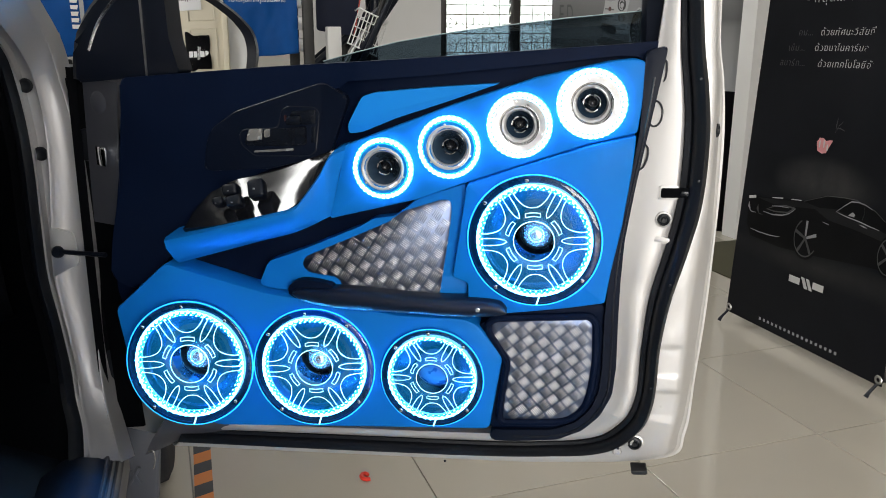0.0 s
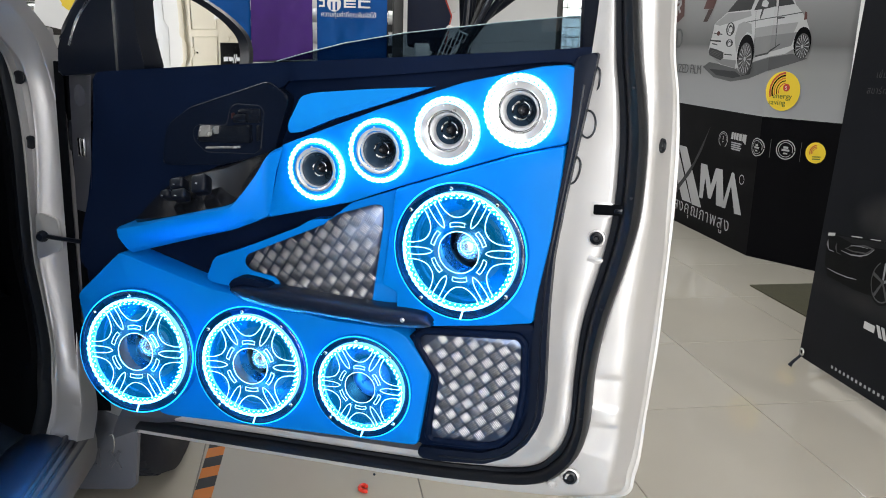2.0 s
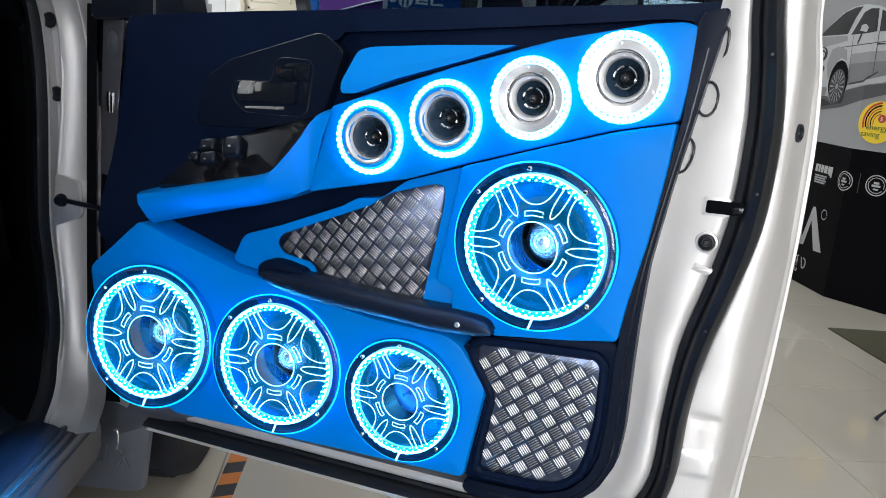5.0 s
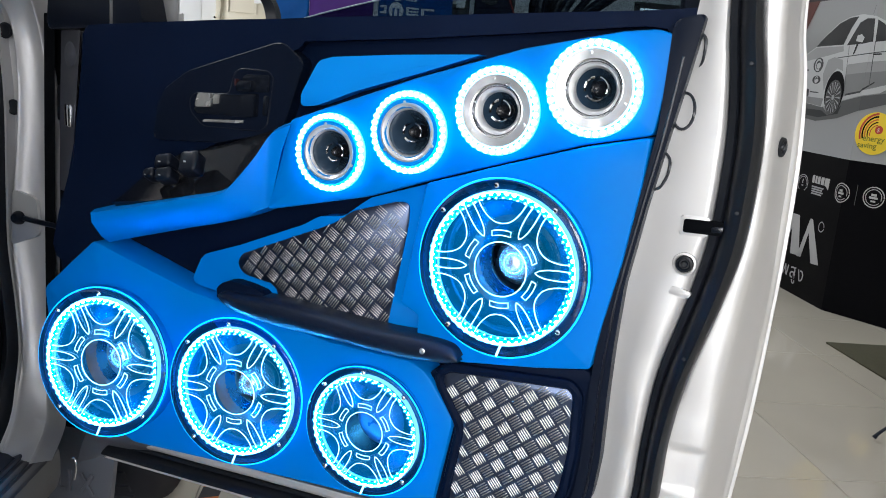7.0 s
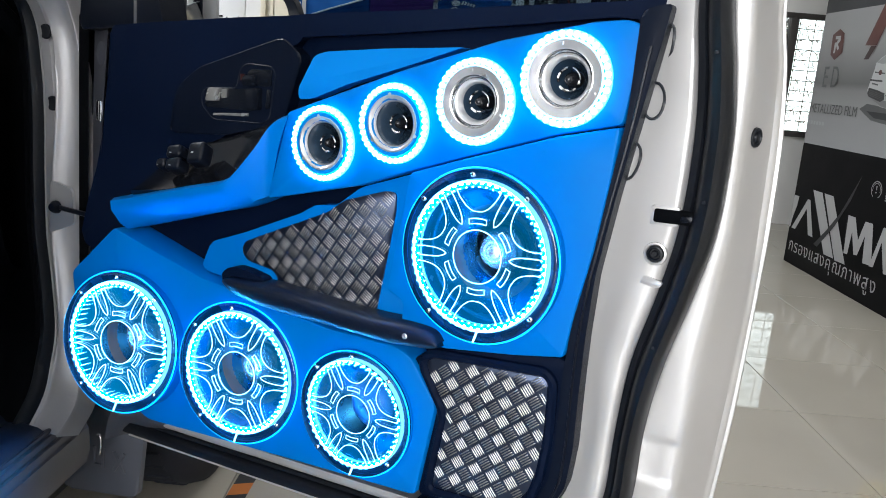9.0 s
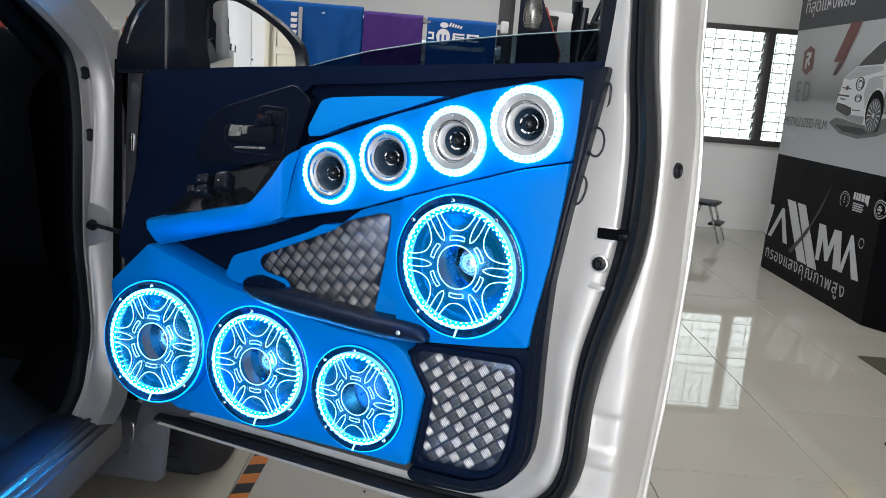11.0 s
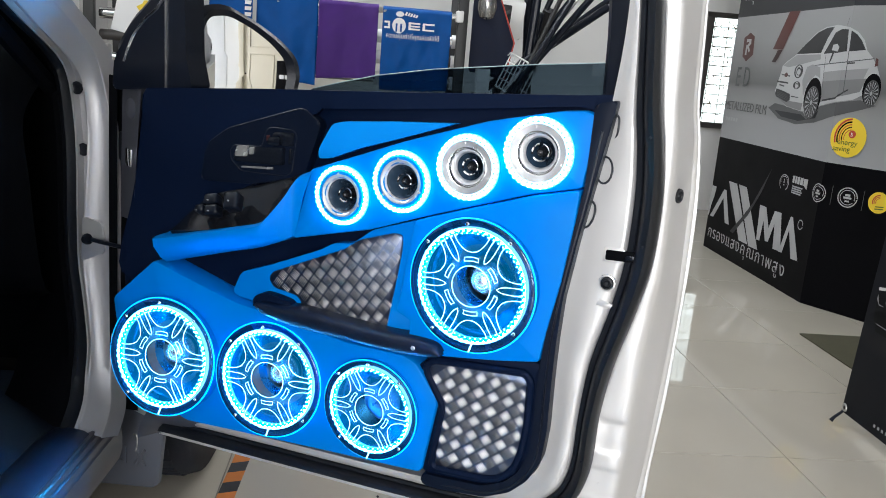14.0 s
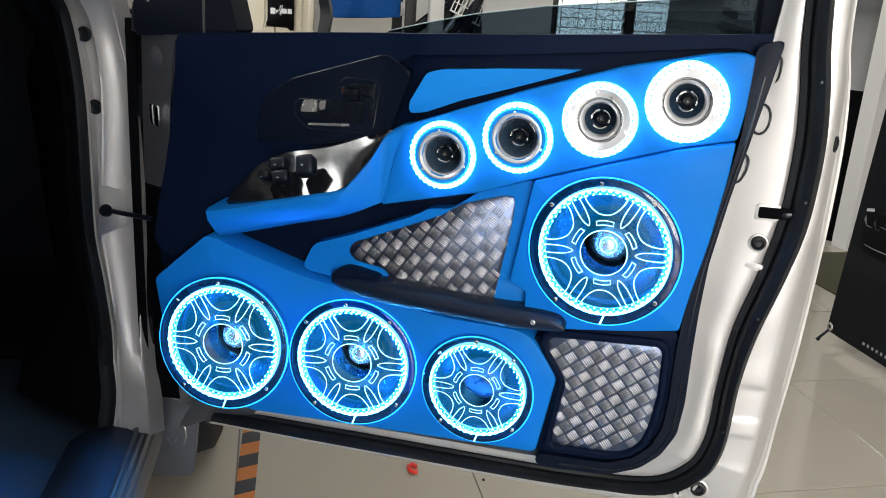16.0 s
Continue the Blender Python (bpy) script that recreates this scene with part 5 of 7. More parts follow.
# unseen ceiling boxes: shallow white frames added round the two lamps
for ax, by, sx, sy in ((-1.62, 2.06, 1.2, 0.44), (1.2, 4.6, 2.4, 0.3)):
    cl = thing("added_ceiling_box", "white box frame added round an unseen ceiling lamp", "ceiling light", ROOM, "ceiling lights")
    for dx, dy, lx, ly in ((0, sy / 2 + 0.012, sx + 0.05, 0.024), (0, -sy / 2 - 0.012, sx + 0.05, 0.024), (sx / 2 + 0.012, 0, 0.024, sy), (-sx / 2 - 0.012, 0, 0.024, sy)):
        part("frame", block((lx, ly, 0.03), pose(ax + dx, by + dy, 2.984), 0.003), WHITE_P, cl)

# ---- workshop things ----
# louvred window
win = thing("window_1", "wide window with glass louvres and iron scrollwork", "window", ROOM, kind="structure")
for s, p in (((WA1 - WA0, 0.08, 0.045), ((WA0 + WA1) / 2, B1 + 0.02, WZ1 - 0.02)), ((WA1 - WA0, 0.10, 0.05), ((WA0 + WA1) / 2, B1 + 0.01, WZ0 + 0.025)), ((0.05, 0.08, WZ1 - WZ0), (WA0 + 0.025, B1 + 0.02, (WZ0 + WZ1) / 2)), ((0.05, 0.08, WZ1 - WZ0), (WA1 - 0.025, B1 + 0.02, (WZ0 + WZ1) / 2)), ((0.07, 0.08, WZ1 - WZ0), (3.34, B1 + 0.02, (WZ0 + WZ1) / 2))):
    part("window_frame", block(s, pose(*p), 0.006), FRAME_W, win)
for a0, a1 in ((WA0 + 0.05, 3.305), (3.375, WA1 - 0.05)):
    for k in range(11):
        lv = part("pane", block((a1 - a0, 0.10, 0.005), pose((a0 + a1) / 2, B1 + 0.05, WZ0 + 0.09 + k * 0.087, -72), 0.0015), PANE, win)
        lv.visible_shadow = False
        part("pane_edge", block((a1 - a0, 0.004, 0.007), pose((a0 + a1) / 2, B1 + 0.036, WZ0 + 0.047 + k * 0.087, 0, 0.25 * (-1) ** k, 0), 0.001), RUST, win)
        for e in (a0 + 0.012, a1 - 0.012):
            part("louvre_clip", block((0.014, 0.07, 0.02), pose(e, B1 + 0.05, WZ0 + 0.09 + k * 0.087, -72), 0.002), BRUSHED, win)
    for k in range(4):
        ca = a0 + (a1 - a0) * (k + 0.5) / 4
        for z0 in (WZ0 + 0.18, WZ0 + 0.42, WZ0 + 0.66, WZ0 + 0.88):
            part("iron_scroll", tube([W3(ca + r * math.cos(t), B1 + 0.13, z0 + r * math.sin(t)) for t, r in ((x, 0.015 + 0.009 * x) for x in np.linspace(k, 9 + k * 0.7, 28))], 0.0035, 5), RUST, win)
        part("iron_bar", tube([W3(ca, B1 + 0.13, WZ0), W3(ca, B1 + 0.13, WZ1)], 0.004, 5), RUST, win)
# a glowing panel stands in for the bright daylight outside the window
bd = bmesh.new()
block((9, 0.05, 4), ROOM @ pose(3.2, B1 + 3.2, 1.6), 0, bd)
tagged(part("backdrop", bd, glow("outside_daylight_glow", (1.0, 0.975, 0.93), 2.2), smooth=False), "glowing panel standing in for bright daylight beyond the window", "backdrop", kind="structure")
# hanging rail with three cloths
rack = thing("storage_rack", "black steel rack with a chrome rail and film rolls", "rack", ROOM)
for a, b in ((0.80, 4.52), (-1.15, 4.52), (0.80, 5.0), (-1.15, 5.0)):
    part("post", block((0.055, 0.04, 2.0), pose(a, b, 1.0), 0.004), IRON, rack)
for z in (0.45, 0.86):
    part("shelf_board", block((2.0, 0.5, 0.03), pose(-0.175, 4.76, z), 0.004), FRAME_W, rack)
part("rail", tube([W3(-1.15, 4.50, 1.43), W3(0.80, 4.50, 1.43)], 0.016, 10), CHROME, rack)
part("rail_bracket", block((0.04, 0.06, 0.06), pose(0.78, 4.49, 1.43), 0.006), WHITE_P, rack)


def cloth(a0, a1, ztop, zbot, mat, label, b=4.50, seed=1, thick=0.022):
    """A cloth folded over the rail, hanging in soft waves."""
    rn = random.Random(seed)
    f1, f2, ph = rn.uniform(18, 26), rn.uniform(40, 60), rn.uniform(0, 6)
    rows = []
    for k, z in enumerate(list(np.linspace(zbot + 0.05, ztop, 8)) + [ztop + 0.012] + list(np.linspace(ztop, zbot, 30))):
        side = 1 if k < 8 else (0 if k == 8 else -1)
        drop = (ztop - z) / (ztop - zbot)
        rows.append([RM(a, b + side * thick + 0.012 * (0.25 + drop) * math.sin(f1 * a + ph + 3 * drop) + 0.006 * math.sin(f2 * a + 9 * z) * drop + 0.016 * noise.noise(Vector((a * 9, z * 5 + 4 * a, seed))) * (0.3 + drop) + 0.007 * noise.noise(Vector((a * 22 - 9 * z, z * 14, seed))), z - 0.012 * math.sin(7 * a + ph) * drop) for a in np.linspace(a0, a1, 56)])
    ob = part("cloth", skin(rows), mat, angle=80)
    s = ob.modifiers.new("thickness", "SOLIDIFY")
    s.thickness = 0.004
    return tagged(ob, label, "cloth", "cloths on the rail")


cloth(-0.53, 0.030, 1.466, 1.02, CLOTH_B, "blue printed cover cloth folded over the rail", seed=2)
cloth(0.035, 0.348, 1.448, 1.06, CLOTH_P, "purple towel folded over the rail", seed=3)
cloth(0.372, 0.738, 1.442, 1.03, CLOTH_B, "blue cloth with a white printed emblem", seed=5)


# ---- prints: flat shapes and lettering laid on a surface ----
def lettering(body_text, m, size, mat, parent, align="LEFT", squeeze=1.0, shear=0.0, spread=1.0, thin=0.0):
    """Words in the built-in font, turned into a thin mesh at the pose m."""
    c = bpy.data.curves.new("lettering", "FONT")
    c.body, c.size, c.extrude, c.align_x, c.shear, c.space_character, c.offset = body_text, size, 0.0004, align, shear, spread, thin * size
    tmp = bpy.data.objects.new("lettering", c)
    me = bpy.data.meshes.new_from_object(tmp)
    bpy.data.objects.remove(tmp)
    bpy.data.curves.remove(c)
    me.name = "lettering"
    me.materials.clear()
    me.materials.append(mat)
    me.transform(Matrix.Diagonal((squeeze, 1, 1, 1)))
    ob = new("lettering", me)
    ob.parent = parent
    ob.matrix_basis = m
    return ob


def clip(poly, k, sign):
    """The part of a polygon of (s, z) on one side of s = k."""
    out = []
    for i in range(len(poly)):
        a, b = poly[i - 1], poly[i]
        ina, inb = (a[0] - k) * sign <= 0, (b[0] - k) * sign <= 0
        if ina != inb:
            t = (k - a[0]) / (b[0] - a[0])
            out.append((k, a[1] + (b[1] - a[1]) * t))
        if inb:
            out.append(b)
    return out


def ellipse(cx, cy, rx, ry, n=28, a0=0.0, a1=2 * math.pi):
    return [(cx + rx * math.cos(a0 + (a1 - a0) * k / n), cy + ry * math.sin(a0 + (a1 - a0) * k / n)) for k in range(n if a1 - a0 > 6.28 else n + 1)]


def arc_band(cx, cy, r0, r1, a0, a1, n=14):
    return ellipse(cx, cy, r1, r1, n, radians(a0), radians(a1)) + ellipse(cx, cy, r0, r0, n, radians(a0), radians(a1))[::-1]


CREASE = 1.48
S2 = Vector((0.24, -0.40, 0)).normalized()


def on_stand(sv, z, lift=0.0):
    """A place on the folded display stand: s along its face from the far edge, z up."""
    if sv <= CREASE:
        return Vector((2.87 - lift, 5.83 - sv, z))
    q = Vector((2.87, 4.35, z)) + S2 * (sv - CREASE)
    return q + Vector((S2.y, -S2.x, 0)) * lift


def printed(name, poly, mat, parent, place, lift, crease=None, label=""):
    bm = bmesh.new()
    halves = [poly] if crease is None else [clip(poly, crease, 1), clip(poly, crease, -1)]
    for h in halves:
        if len(h) > 2:
            f = bm.faces.new([bm.verts.new(place(x, y, lift)) for x, y in h])
            if f.calc_area() < 1e-8:
                bm.faces.remove(f)
    return part(name, bm, mat, parent, label, smooth=False)


stand = thing("display_stand", "tall folded display stand printed white over black", "display stand", ROOM)
SP = [(0.0, 0), (0.5, 0), (1.0, 0), (CREASE, 0), (1.7, 0), (1.96, 0)]
PRINT_L2 = material("faded_white_print", (0.42, 0.42, 0.42), 0.5, 0, 0.05, 5)


def studio_print():
    """The printed studio backdrop: a pale floor, a darker horizon and a light wall."""
    mat = material("printed_studio_backdrop", (0.2, 0.2, 0.2), 0.40, 0, 0.10, 1.6)
    n, l = nodes(mat)
    tc, sep, ramp = n.new("ShaderNodeTexCoord"), n.new("ShaderNodeSeparateXYZ"), n.new("ShaderNodeValToRGB")
    l.new(tc.outputs["Object"], sep.inputs[0])
    mr = n.new("ShaderNodeMapRange")
    mr.inputs["From Min"].default_value, mr.inputs["From Max"].default_value = 0.815, 1.66
    l.new(sep.outputs["Z"], mr.inputs["Value"])
    l.new(mr.outputs[0], ramp.inputs[0])
    e = ramp.color_ramp.elements
    e[0].position, e[0].color = 0.0, (0.30, 0.305, 0.315, 1)
    e[1].position, e[1].color = 1.0, (0.24, 0.242, 0.245, 1)
    for at_z, v in ((0.30, 0.25), (0.42, 0.19), (0.47, 0.11), (0.62, 0.17), (0.80, 0.24)):
        k = e.new(at_z)
        k.color = (v, v * 1.01, v * 1.02, 1)
    l.new(ramp.outputs[0], n["Principled BSDF"].inputs["Base Color"])
    return mat


for z0, z1, mat, nm in ((0.0, 0.817, PRINT_K, "lower_print"), (0.817, 1.657, studio_print(), "upper_print"), (1.657, 2.25, PRINT_D, "head_print")):
    part(nm, skin([[on_stand(a, z0, 0) for a, b in SP], [on_stand(a, z1, 0) for a, b in SP], [on_stand(a, z1, -0.03) for a, b in SP], [on_stand(a, z0, -0.03) for a, b in SP]]), mat, stand, smooth=False)
st = lambda nm, poly, mat, lift=0.003, label="": printed(nm, poly, mat, stand, on_stand, lift, CREASE, label)
MID = material("mid_grey_print", (0.07, 0.072, 0.075), 0.42, 0, 0.15, 4)
BRAND = material("light_grey_brand_print", (0.40, 0.40, 0.41), 0.45, 0, 0.05, 5)
BODY_S = material("shaded_car_print", (0.17, 0.172, 0.175), 0.42, 0, 0.2, 5)
BODY_M = material("half_lit_car_print", (0.25, 0.252, 0.255), 0.42, 0, 0.12, 5)
PALE = material("pale_car_print", (0.40, 0.405, 0.41), 0.42, 0, 0.06, 4)
GREEN_T = material("green_letter_print", (0.08, 0.13, 0.02), 0.5, 0, 0.1, 8)
DKRED = material("dark_red_print", (0.075, 0.022, 0.018), 0.45, 0, 0.2, 6)
GLAZE = material("printed_car_window", (0.02, 0.021, 0.023), 0.42, 0, 0.6, 9)
# the small white car of the picture and its shadow on a pale floor
st("print_shadow", [(0.69, 1.069), (0.77, 1.102), (1.12, 1.08), (1.17, 1.05), (1.32, 1.115), (1.61, 1.168), (1.70, 1.145), (1.63, 1.119), (1.49, 1.074), (1.29, 1.021), (1.075, 0.993), (0.85, 1.01)], MID, 0.002)
st("print_shadow", [(0.78, 1.06), (1.12, 1.055), (1.19, 1.03), (1.31, 1.09), (1.29, 1.045), (1.1, 1.015), (0.88, 1.025)], PRINT_D, 0.0024)
st("print_car_body", [(0.952, 1.406), (1.036, 1.464), (1.147, 1.526), (1.244, 1.553), (1.362, 1.561), (1.481, 1.545), (1.535, 1.52), (1.575, 1.48), (1.60, 1.426), (1.635, 1.392), (1.668, 1.348), (1.69, 1.30), (1.695, 1.256), (1.618, 1.195), (1.57, 1.166), (1.321, 1.118), (1.119, 1.072), (0.927, 1.09), (0.771, 1.15), (0.746, 1.179), (0.768, 1.242), (0.788, 1.297), (0.792, 1.332), (0.843, 1.36), (0.944, 1.401)], PALE, 0.003)
st("print_screen", [(0.948, 1.404), (1.037, 1.461), (1.163, 1.526), (1.256, 1.548), (1.33, 1.551), (1.279, 1.493), (1.23, 1.41)], GLAZE, 0.004)
st("print_window", [(1.262, 1.405), (1.299, 1.452), (1.35, 1.519), (1.409, 1.537), (1.479, 1.533), (1.488, 1.418), (1.42, 1.411)], GLAZE, 0.004)
st("print_window", [(1.500, 1.418), (1.494, 1.528), (1.53, 1.508), (1.56, 1.478), (1.592, 1.429)], GLAZE, 0.004)
for lo, hi, mt, lf in ((1.205, 1.315, BODY_M, 0.0032), (1.155, 1.262, BODY_S, 0.0034)):
    st("print_flank", [(1.30, lo - 0.02), (1.45, lo + 0.01), (1.60, lo + 0.055), (1.625, hi + 0.02), (1.50, hi + 0.005), (1.30, hi - 0.01)], mt, lf)
st("print_bonnet", [(0.80, 1.335), (0.86, 1.362), (0.95, 1.398), (1.23, 1.402), (1.24, 1.375), (1.08, 1.352), (0.95, 1.335), (0.87, 1.325)], BODY_M, 0.0032)
st("print_cheek", [(1.07, 1.25), (1.10, 1.33), (1.16, 1.345), (1.25, 1.33), (1.27, 1.27), (1.21, 1.285), (1.14, 1.235), (1.11, 1.16)], BODY_M, 0.0033)
st("print_bumper", [(0.76, 1.15), (0.93, 1.092), (1.11, 1.075), (1.12, 1.12), (0.96, 1.125), (0.79, 1.165)], BODY_S, 0.0034)
st("print_grille", [(0.755, 1.161), (0.762, 1.193), (0.86, 1.182), (0.951, 1.165), (0.957, 1.131), (0.919, 1.116), (0.773, 1.144)], GLAZE, 0.004)
for k in range(4):
    st("print_slot", [(0.775, 1.152 + 0.009 * k), (0.93, 1.128 + 0.009 * k), (0.93, 1.130 + 0.009 * k), (0.775, 1.155 + 0.009 * k)], MID, 0.0045)
st("print_trim", [(0.797, 1.285), (0.912, 1.277), (0.915, 1.269), (0.80, 1.277)], MID, 0.004)
st("print_badge", ellipse(0.862, 1.279, 0.020, 0.014), DKRED, 0.0045)
st("print_trim", [(0.752, 1.242), (0.901, 1.236), (0.904, 1.226), (0.763, 1.232)], GLAZE, 0.004)
st("print_plate", [(0.79, 1.222), (0.86, 1.214), (0.86, 1.206), (0.79, 1.213)], MID, 0.004)
st("print_trim", [(0.965, 1.150), (1.06, 1.148), (1.06, 1.153), (0.965, 1.157)], GLAZE, 0.004)
for cx, cz, rx, rz in ((1.008, 1.303, 0.052, 0.040), (1.013, 1.221, 0.044, 0.023)):
    st("print_lamp", ellipse(cx, cz, rx, rz), GLAZE, 0.004)
    st("print_lamp_rim", arc_band(cx, cz, rz * 0.62, rz * 0.86, 30, 300, 18), PALE, 0.0046)
    st("print_lamp_glass", ellipse(cx + 0.006, cz - 0.004, rx * 0.42, rz * 0.42), PALE, 0.005)
st("print_door_line", [(1.19, 1.338), (1.263, 1.343), (1.482, 1.358), (1.646, 1.384), (1.646, 1.389), (1.482, 1.363), (1.263, 1.348), (1.19, 1.342)], MID, 0.004)
st("print_shut_line", [(1.318, 1.165), (1.322, 1.165), (1.302, 1.29), (1.29, 1.40), (1.286, 1.40), (1.298, 1.29)], MID, 0.004)
st("print_shut_line", [(1.508, 1.20), (1.512, 1.20), (1.502, 1.42), (1.498, 1.42)], MID, 0.004)
st("print_sill", [(1.333, 1.143), (1.466, 1.162), (1.535, 1.215), (1.535, 1.222), (1.462, 1.172), (1.333, 1.153)], GLAZE, 0.004)
st("print_mirror", [(1.343, 1.425), (1.350, 1.453), (1.388, 1.459), (1.417, 1.440), (1.405, 1.417)], PALE, 0.005)
st("print_mirror_stem", [(1.335, 1.36), (1.35, 1.40), (1.36, 1.425), (1.375, 1.42), (1.36, 1.38), (1.345, 1.355)], GLAZE, 0.0045)
st("print_handle", [(1.502, 1.352), (1.545, 1.356), (1.545, 1.363), (1.502, 1.360)], GLAZE, 0.005)
st("print_aerial", [(1.452, 1.555), (1.455, 1.555), (1.468, 1.60), (1.466, 1.60)], MID, 0.0035)
st("print_tail_lamp", [(1.655, 1.345), (1.672, 1.35), (1.668, 1.385), (1.655, 1.39)], DKRED, 0.0045)
for cx, cz, rx, rz, ax, az in ((1.222, 1.130, 0.078, 0.094, 1.221, 1.158), (1.665, 1.207, 0.040, 0.070, 1.662, 1.226)):
    st("print_arch", ellipse(ax, az, rx * 1.22, rz * 1.2), PRINT_K, 0.0045)
    st("print_wheel", ellipse(cx, cz, rx, rz), GLAZE, 0.0055)
    st("print_rim_edge", [(cx + (a - cx) * rx / rz, b) for a, b in arc_band(cx, cz, rz * 0.91, rz * 0.98, 0, 356, 26)], MID, 0.006)
    for k in range(16):
        a = math.pi * k / 8
        st("print_spoke", [(cx + rx * 0.14 * math.cos(a), cz + rz * 0.14 * math.sin(a)), (cx + rx * 0.88 * math.cos(a - 0.07), cz + rz * 0.88 * math.sin(a - 0.07)), (cx + rx * 0.88 * math.cos(a + 0.07), cz + rz * 0.88 * math.sin(a + 0.07))], PRINT_G, 0.0062)
    st("print_hub", ellipse(cx, cz, rx * 0.16, rz * 0.16, 12), PRINT_G, 0.0068)
# emblem, slash and words
st("print_emblem", [(0.254, 1.548), (0.325, 1.52), (0.342, 1.40), (0.246, 1.356), (0.178, 1.39), (0.165, 1.514)], DKRED)
st("print_emblem_mark", [(0.215, 1.40), (0.238, 1.40), (0.238, 1.445), (0.27, 1.415), (0.285, 1.43), (0.26, 1.455), (0.288, 1.475), (0.283, 1.505), (0.215, 1.505), (0.215, 1.485), (0.258, 1.485), (0.235, 1.465), (0.215, 1.465)], PRINT_G, 0.004)
st("print_slash", [(0.77, 1.66), (0.905, 1.66), (0.759, 1.432), (0.681, 1.433), (0.622, 1.435)], DKRED)
st("print_slash", [(0.695, 1.43), (0.757, 1.43), (0.691, 1.354), (0.633, 1.354)], material("near_black_print", (0.03, 0.014, 0.013), 0.45, 0, 0.2, 6))
face1 = lambda sv, z, lift=0.004: Matrix.Translation(on_stand(sv, z, lift)) @ Matrix(((0, 0, -1, 0), (-1, 0, 0, 0), (0, 1, 0, 0), (0, 0, 0, 1)))
lettering("E", face1(0.125, 1.187), 0.19, MID, stand, squeeze=0.85)
lettering("D", face1(0.245, 1.187), 0.19, MID, stand, squeeze=0.75)
lettering("METALLIZED FILM", face1(0.675, 1.022), 0.085, MID, stand, align="RIGHT", squeeze=0.98)
lettering("\u0e01\u0e23\u0e2d\u0e07\u0e41\u0e2a\u0e07\u0e04\u0e38\u0e13\u0e20\u0e32\u0e1e\u0e2a\u0e39\u0e07", face1(0.05, 0.09), 0.118, BRAND, stand, squeeze=1.12, spread=1.12, thin=-0.004)
lettering("\u0e17\u0e35\u0e48\u0e2a\u0e38\u0e14\u0e41\u0e2b\u0e48\u0e07\u0e1f\u0e34\u0e25\u0e4c\u0e21", face1(0.08, 1.765), 0.12, PALE, stand, squeeze=1.1)
for k in range(6):
    st("print_bar", [(0.02 + 0.042 * k, 0.945), (0.02 + 0.042 * k, 0.968), (0.048 + 0.042 * k, 0.968), (0.048 + 0.042 * k, 0.945)], PRINT_G)
# brand mark as plain shapes: wedges, two slanted strokes and a zigzag, with a long thin flash across
st("print_wedge", [(0.045, 0.24), (0.225, 0.462), (0.262, 0.462), (0.386, 0.238), (0.315, 0.238), (0.232, 0.40), (0.105, 0.24)], BRAND)
st("print_block", [(-0.0, 0.24), (0.0, 0.46), (0.085, 0.46), (0.075, 0.40), (0.04, 0.32), (0.02, 0.24)], BRAND)
st("print_stroke", [(0.28, 0.532), (0.416, 0.532), (0.713, 0.17), (0.579, 0.168)], BRAND)
st("print_stroke", [(0.447, 0.532), (0.573, 0.532), (0.867, 0.168), (0.731, 0.164)], BRAND, 0.003)
st("print_swash", [(0.42, 0.20), (0.474, 0.194), (0.66, 0.36), (0.80, 0.54), (0.885, 0.70), (0.70, 0.447), (0.56, 0.315)], PRINT_D, 0.005)
st("print_zigzag", [(0.803, 0.454), (0.891, 0.455), (0.966, 0.335), (1.01, 0.452), (1.097, 0.455), (1.16, 0.228), (1.06, 0.222), (1.034, 0.372), (0.985, 0.250), (0.945, 0.246), (0.882, 0.368), (0.872, 0.232), (0.825, 0.230)], BRAND)
st("print_wedge", [(1.135, 0.222), (1.214, 0.456), (1.241, 0.457), (1.377, 0.222), (1.295, 0.216), (1.222, 0.375), (1.18, 0.226)], BRAND)
st("print_ring", arc_band(1.338, 0.431, 0.024, 0.03, 0, 350), BRAND)
# small seals, each a ring, a core and a few bars
for cx, cz, rx, rz in ((1.063, 0.64, 0.058, 0.049), (1.462, 0.641, 0.056, 0.053), (1.643, 0.646, 0.057, 0.055)):
    sq = lambda poly: [(cx + (a - cx) * rx / rz, b) for a, b in poly]
    st("print_seal", sq(arc_band(cx, cz, rz * 0.90, rz, -60 if cx < 1.4 else 0, 240 if cx < 1.4 else 355, 24)), PRINT_L2)
    st("print_seal", sq(arc_band(cx, cz, rz * 0.70, rz * 0.76, -20, 200 if cx < 1.4 else 340, 20)), PRINT_L2, 0.0034)
    for a, b, w2, h2 in ((0, 0.22, 0.5, 0.22), (0, -0.05, 0.8, 0.2), (0, -0.38, 0.45, 0.16)) if cx > 1.1 else ((0, 0.2, 0.16, 0.5), (0.02, -0.3, 0.3, 0.12)):
        st("print_seal_bar", [(cx + rx * (a - w2 / 2), cz + rz * (b - h2 / 2)), (cx + rx * (a + w2 / 2), cz + rz * (b - h2 / 2)), (cx + rx * (a + w2 / 2), cz + rz * (b + h2 / 2)), (cx + rx * (a - w2 / 2), cz + rz * (b + h2 / 2))], PRINT_L2, 0.0038)
for a0, a1 in ((1.160, 1.185), (1.192, 1.212), (1.218, 1.245), (1.252, 1.285), (1.292, 1.338)):
    st("print_block", [(a0, 0.655), (a0, 0.695), (a1, 0.697), (a1, 0.654)], PRINT_L2)
st("print_tail", [(1.30, 0.655), (1.338, 0.665), (1.336, 0.635)], PRINT_L2)
